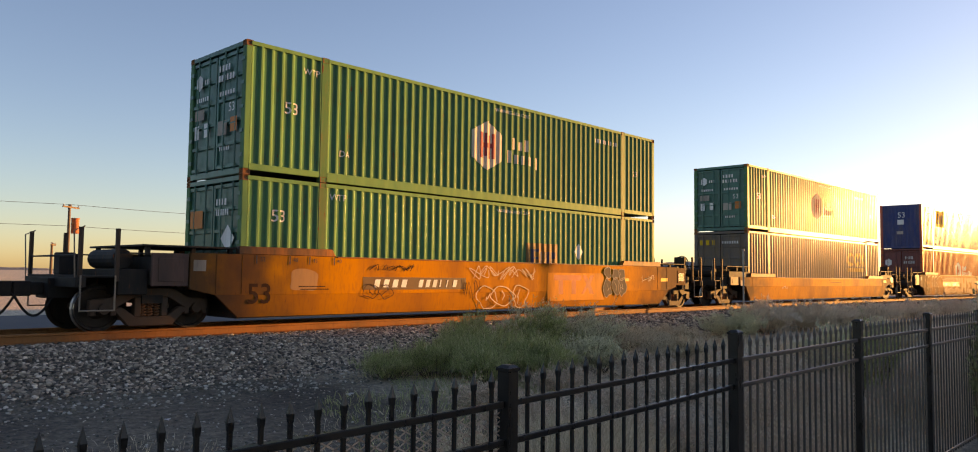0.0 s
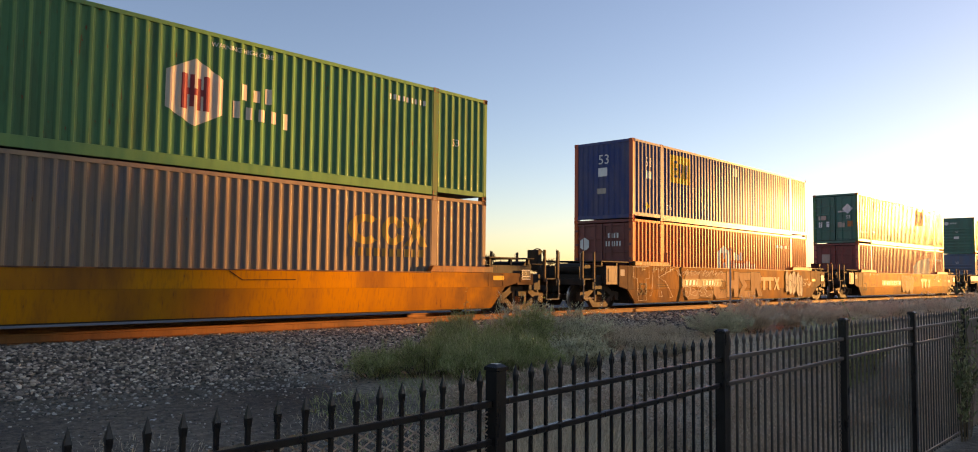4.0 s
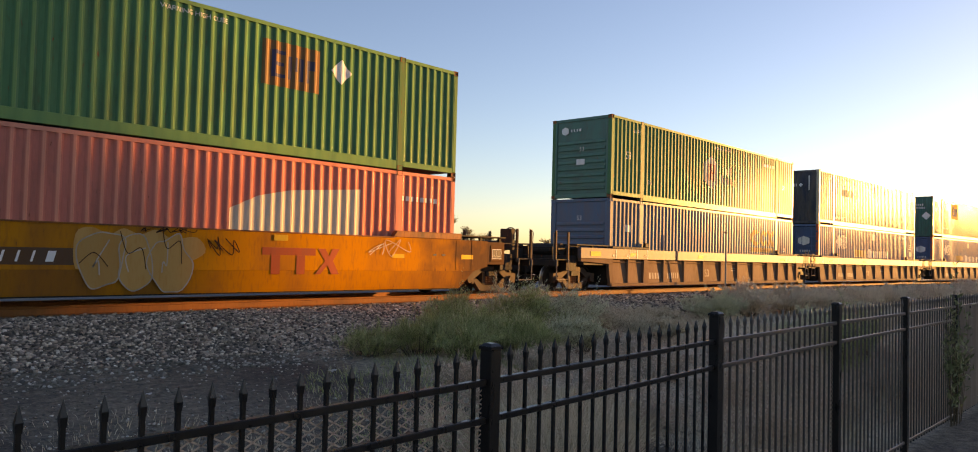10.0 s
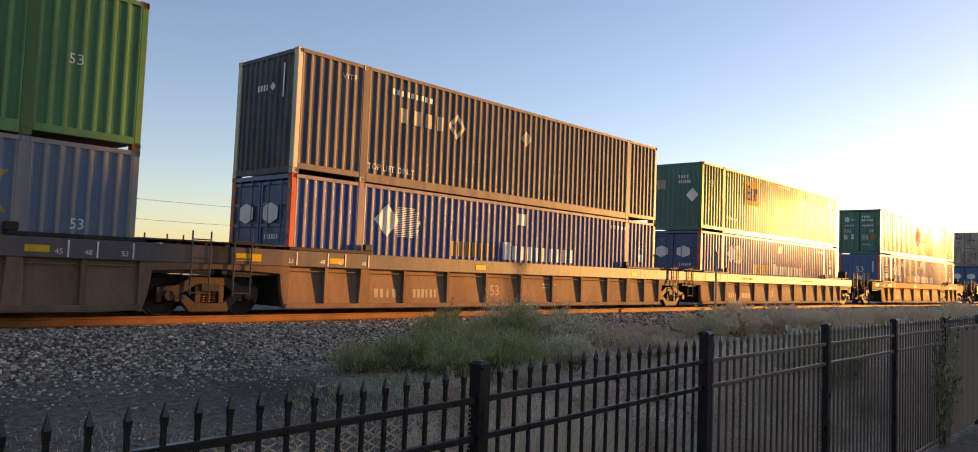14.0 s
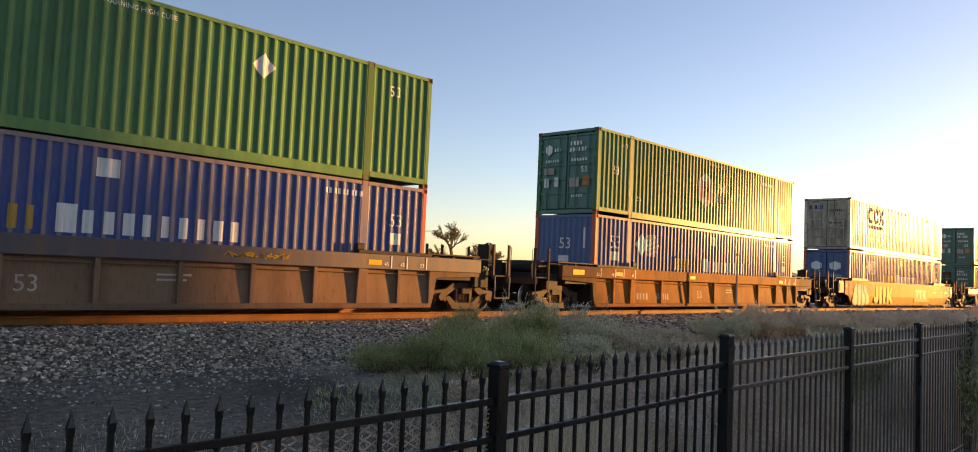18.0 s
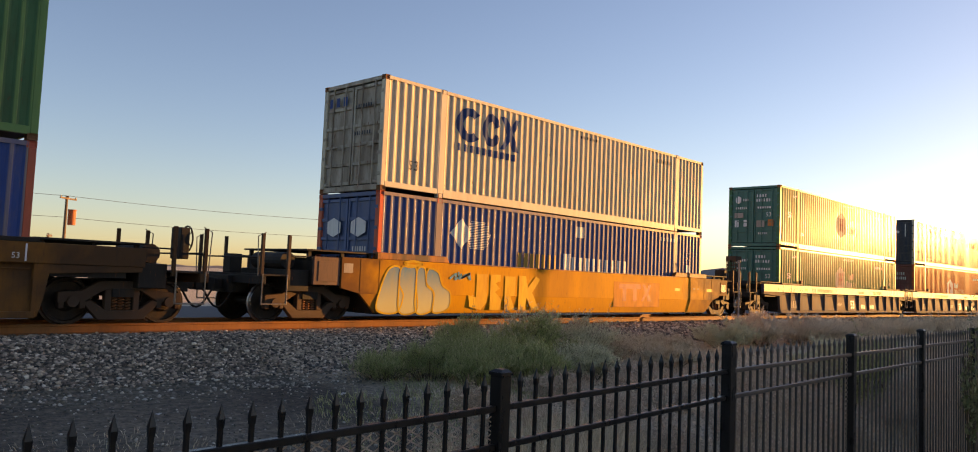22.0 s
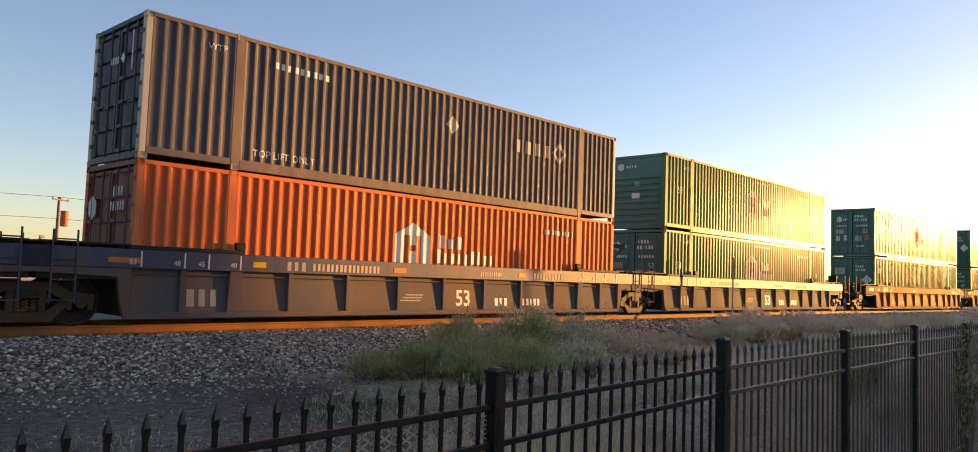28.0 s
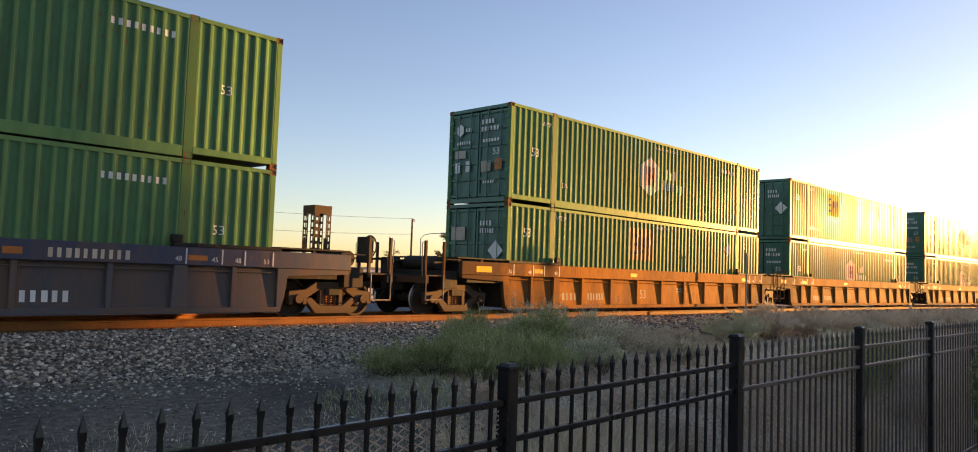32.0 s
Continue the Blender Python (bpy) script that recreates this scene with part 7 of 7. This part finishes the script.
def litter(x0, x1, y0, y1, count, h, material, label):
    """Short dry grass spread over the ground."""
    rng = np.random.default_rng(int(x0 * 7 + count))
    x, y = rng.uniform(x0, x1, count), rng.uniform(y0, y1, count)
    keep = np.array([noise.noise((a * 0.45, b * 0.6, 9)) > 0.12 for a, b in zip(x, y)])
    x, y = x[keep], y[keep]
    o = np.stack([x, y, [ground_z(a, b) for a, b in zip(x, y)]], 1)
    d = rng.normal(0, 0.6, (len(x), 3))
    d[:, 2] = 0.8
    d /= np.linalg.norm(d, axis=1, keepdims=True)
    v, f = blades(o, d, h * rng.uniform(0.4, 1.3, len(x)), 0.009 * rng.uniform(0.6, 1.6, len(x)), rng, 0.5)
    tagged(new("dry_grass", from_arrays("dry_grass", v, f, material)), label, "dry grass", kind="stuff")


litter(8, 24, 3.0, 11.5, 46000, 0.14, SCRUB, "short dry grass spread over the dirt")
litter(24, 60, 3.2, 11.8, 26000, 0.3, STRAW, "short dry grass spread over the dirt")
litter(3, 9, 3.0, 7.0, 3500, 0.12, STRAW, "short dry grass spread over the dirt")


# ---- marker post by the line ----
marker = thing("marker_post", "thin grey steel marker post beside the track", "post", pose(29.2, 14.0, ground_z(29.2, 14.0)))
part("pole", rod(bmesh.new(), (0, 0, -0.2), (0, 0, 2.42), 0.035, 8), CONCRETE, marker)
part("cap", soften(box(bmesh.new(), -0.05, 0.05, -0.05, 0.05, 2.42, 2.5), 0.01), CONCRETE, marker)


# ---- tall sign out of view, whose long shadow crosses the passing cars ----
SIGN_X, SIGN_Y = 42.0, 6.55
rise = ground_z(SIGN_X, SIGN_Y)
sign = thing("road_sign", "grey steel pole carrying a narrow road sign", "sign", pose(SIGN_X, SIGN_Y, rise, 0, 0, -109))
part("pole", rod(bmesh.new(), (0, 0, -0.3), (0, 0, 5.15 - rise), 0.045, 10), CONCRETE, sign)
part("board", soften(box(bmesh.new(), -0.12, 0.12, 0.045, 0.06, 4.5 - rise, 5.17 - rise), 0.004), CASTIRON, sign)


# ---- beyond the line ----
ASPHALT = surface("asphalt", (0.085, 0.085, 0.09), 0.85, amount=0.3, dirt=(0.15, 0.14, 0.13), streak=False, scale=0.4, bump=0.3)
road = thing("road", "grey asphalt road beyond the track", "road", kind="structure")
part("surface", box(bmesh.new(), -300, 900, 27, 36, 0.22, 0.34), ASPHALT, road)
part("edge_line", box(bmesh.new(), -300, 900, 27.3, 27.42, 0.33, 0.346), WHITE, road, "white painted edge line")


def at(az, dist):
    return dist * math.cos(radians(az)), dist * math.sin(radians(az))


def utility_pole(az, dist, top, arm=1.2, transformer=False, label="weathered wooden utility pole with crossarm"):
    x, y = at(az, dist)
    p = thing("utility_pole", label, "utility pole", pose(x, y, 0.3, 0, 0, 40))
    h = top - 0.3
    part("pole", rod(bmesh.new(), (0, 0, -0.3), (0, 0, h), 0.16, 10, 0.11), WOOD, p)
    part("crossarm", soften(box(bmesh.new(), -arm, arm, -0.2, -0.1, h - 0.32, h - 0.18), 0.01), WOOD, p)
    for dx in (-arm + 0.1, 0.0, arm - 0.1):
        q = part("insulator", lambda: lathe(bmesh.new(), [(0.02, 0), (0.06, 0.02), (0.04, 0.06), (0.06, 0.1), (0.03, 0.15)], 10), CONCRETE, p, key="insulator")
        q.rotation_euler = (radians(90), 0, 0)
        q.location = (dx, -0.15, h - 0.18)
    if transformer:
        t = part("transformer", soften(rod(bmesh.new(), (0.62, -0.2, h - 2.55), (0.62, -0.2, h - 1.25), 0.33, 16), 0.02), ORANGECAN, p, "rusty orange transformer can")
        part("lid", rod(bmesh.new(), (0.62, -0.2, h - 1.25), (0.62, -0.2, h - 1.17), 0.36, 16), ORANGECAN, t)
        part("bracket", box(bmesh.new(), 0.1, 0.35, -0.24, -0.16, h - 1.7, h - 1.6), IRON, p)
    return x, y, h + 0.3


ORANGECAN = surface("rusty_can", (0.45, 0.13, 0.05), 0.6, amount=0.4, rust=0.2)
P1 = utility_pole(72.2, 78, 2.15 + 78 * math.tan(radians(4.3)), transformer=True, label="wooden utility pole with orange transformer can")
P2 = utility_pole(49.68, 95, 2.15 + 95 * math.tan(radians(3.85)), 0.9)
P3 = utility_pole(100.0, 80, 8.3)
utility_pole(73.1, 92, 2.15 + 92 * math.tan(radians(1.8)), 0.4, label="short wooden utility pole")


def wire(a, b, sag, label):
    bm = tube(bmesh.new(), [Vector(a).lerp(Vector(b), i / 24) - Vector((0, 0, 4 * sag * i / 24 * (1 - i / 24))) for i in range(25)], 0.022, 4)
    w = thing("overhead_wire", label, "wire", group="overhead wires")
    part("strand", bm, IRON, w)


for dz in (0.0, -1.9):
    wire((P3[0], P3[1], P3[2] + dz), (P1[0], P1[1], P1[2] + dz), 0.2, "thin dark overhead wire between poles")
    wire((P1[0], P1[1], P1[2] + dz), (P2[0], P2[1], P2[2] + dz), 0.4, "long thin dark overhead wire between poles")


def street_lamp(az, dist, top):
    x, y = at(az, dist)
    s = thing("street_lamp", "grey street lamp with curved arm", "street lamp", pose(x, y, 0.3, 0, 0, -40))
    h = top - 0.3
    part("pole", rod(bmesh.new(), (0, 0, 0), (0, 0, h - 0.6), 0.09, 10, 0.06), CONCRETE, s)
    arm = bmesh.new()
    pts = [(0, 0, h - 0.65), (0.4, 0, h - 0.25), (1.2, 0, h - 0.05), (2.4, 0, h)]
    for p, q in zip(pts, pts[1:]):
        rod(arm, p, q, 0.04, 8)
    part("arm", arm, CONCRETE, s)
    part("head", soften(box(bmesh.new(), 2.3, 3.0, -0.14, 0.14, h - 0.06, h + 0.1), 0.04), CONCRETE, s)


street_lamp(49.0, 92, 2.15 + 92 * math.tan(radians(2.85)))


def tree(az, dist, height, spread, label, material, leaves, seed):
    """Tapered trunk, forking limbs and twigs, and small leaves along the twigs with gaps between."""
    rng = np.random.default_rng(seed)
    x, y = at(az, dist)
    t = thing("tree", label, "tree", pose(x, y, 0.25))
    wood = bmesh.new()
    ends = []

    def grow(p, d, length, r, level):
        q = p + d * length
        rod(wood, p, q, r, 6 if level < 2 else 4, r * 0.65)
        if level == 4:
            ends.append((p, q))
            return
        for _ in range(3 if level < 2 else 4):
            e = (d + Vector(rng.normal(0, 0.55, 3))).normalized()
            e.z = abs(e.z) * 0.7 + 0.12
            grow(p.lerp(q, float(rng.uniform(0.55, 1.0))), e.normalized(), length * rng.uniform(0.55, 0.8), r * 0.6, level + 1)

    grow(Vector((0, 0, 0)), Vector((0, 0, 1)), height * 0.28, height * 0.028, 0)
    top = max(q.z for _, q in ends)
    wide = max(math.hypot(q.x, q.y) for _, q in ends)
    k, kw = height / top, spread / wide
    for v in wood.verts:
        v.co = (v.co.x * kw, v.co.y * kw, v.co.z * k)
    part("trunk", wood, BARK, t)
    idx = rng.integers(0, len(ends), leaves)
    o = np.array([ends[i][0].lerp(ends[i][1], float(u)) for i, u in zip(idx, rng.uniform(0.1, 1.1, leaves))]) * np.array([kw, kw, k]) + rng.normal(0, 0.07, (leaves, 3))
    d = rng.normal(0, 1, (leaves, 3))
    d /= np.linalg.norm(d, axis=1, keepdims=True)
    v, f = blades(o, d, rng.uniform(0.08, 0.2, leaves), rng.uniform(0.05, 0.11, leaves), rng)
    ob = new("crown", from_arrays("crown", v, f, material))
    ob.parent = t


TREELEAF = stuff_material("tree_leaves", [(0.0, (0.09, 0.10, 0.045)), (0.6, (0.20, 0.20, 0.09)), (1.0, (0.36, 0.31, 0.18))], 0.7, 0.35)
tree(46.0, 88, 7.5, 4.0, "broad sparse tree beyond the track", TREELEAF, 4200, 1)
tree(43.6, 96, 5.4, 3.2, "bare scrubby tree with few leaves", TREELEAF, 2400, 2)
tree(50.9, 100, 4.6, 3.0, "bare scrubby tree with few leaves", TREELEAF, 2400, 3)
tree(38.5, 120, 4.6, 3.5, "low scrubby tree beyond the track", TREELEAF, 2600, 4)
tree(42.5, 130, 4.4, 4.0, "low scrubby tree beyond the track", TREELEAF, 2600, 5)


# ---- far hills ----
def hills():
    m = surface("far_hills", (0.24, 0.20, 0.18), 0.95, amount=0.3, dirt=(0.14, 0.13, 0.12), streak=False, scale=0.004, fine=0.05, bump=0.0)
    bm = bmesh.new()
    rows = []
    for i in range(121):
        az = 10 + 80 * i / 120
        e = float(np.interp(az, [10, 16, 22, 25, 26.7, 28.5, 31, 33, 36, 40, 90], [0.3, 0.6, 1.0, 1.5, 1.8, 1.35, 1.35, 0.9, 0.35, 0.12, 0.1]))
        e += 0.12 * min(1, e) * noise.noise((az * 0.5, 0, 0)) + 0.05 * noise.noise((az * 1.7, 4, 0))
        col = []
        for j in range(6):
            d = 2600 + 260 * j
            z = max(0.0, 3200 * math.tan(radians(max(e, 0.05))) * math.sin(math.pi / 2 * j / 5) + 12 * noise.noise((az, j * 0.9, 2)) * (j > 0))
            col.append(bm.verts.new((*at(az, d), z)))
        rows.append(col)
    for a, b in zip(rows, rows[1:]):
        for j in range(5):
            bm.faces.new((a[j], b[j], b[j + 1], a[j + 1]))
    me = bpy.data.meshes.new("hills")
    bm.to_mesh(me)
    bm.free()
    me.materials.append(m)
    for p in me.polygons:
        p.use_smooth = True
    tagged(new("hills", me), "low hazy brown hills on the horizon", "hills", kind="structure")


hills()


# ---- scraps on the ground ----
def scrap(x, y, size, turn):
    bm = bmesh.new()
    v = [[bm.verts.new((size * (i / 3 - 0.5), size * 0.7 * (j / 2 - 0.5), 0.012 + size * 0.16 * abs(math.sin(i * 1.7 + j * 2.3)))) for j in range(3)] for i in range(4)]
    for i in range(3):
        for j in range(2):
            bm.faces.new((v[i][j], v[i + 1][j], v[i + 1][j + 1], v[i][j + 1]))
    bmesh.ops.solidify(bm, geom=bm.faces[:], thickness=0.002)
    s = thing("paper_scrap", "crumpled pale scrap of paper on the dirt", "litter", pose(x, y, ground_z(x, y) + 0.012, 0, 0, turn), group="scraps on the ground")
    part("sheet", bm, WHITE, s)


for args in ((7.29, 9.93, 0.16, 30), (10.6, 6.6, 0.18, 80), (9.3, 5.3, 0.12, 10), (4.4, 9.8, 0.09, 50), (12.4, 7.4, 0.15, 120)):
    scrap(*args)


motions()
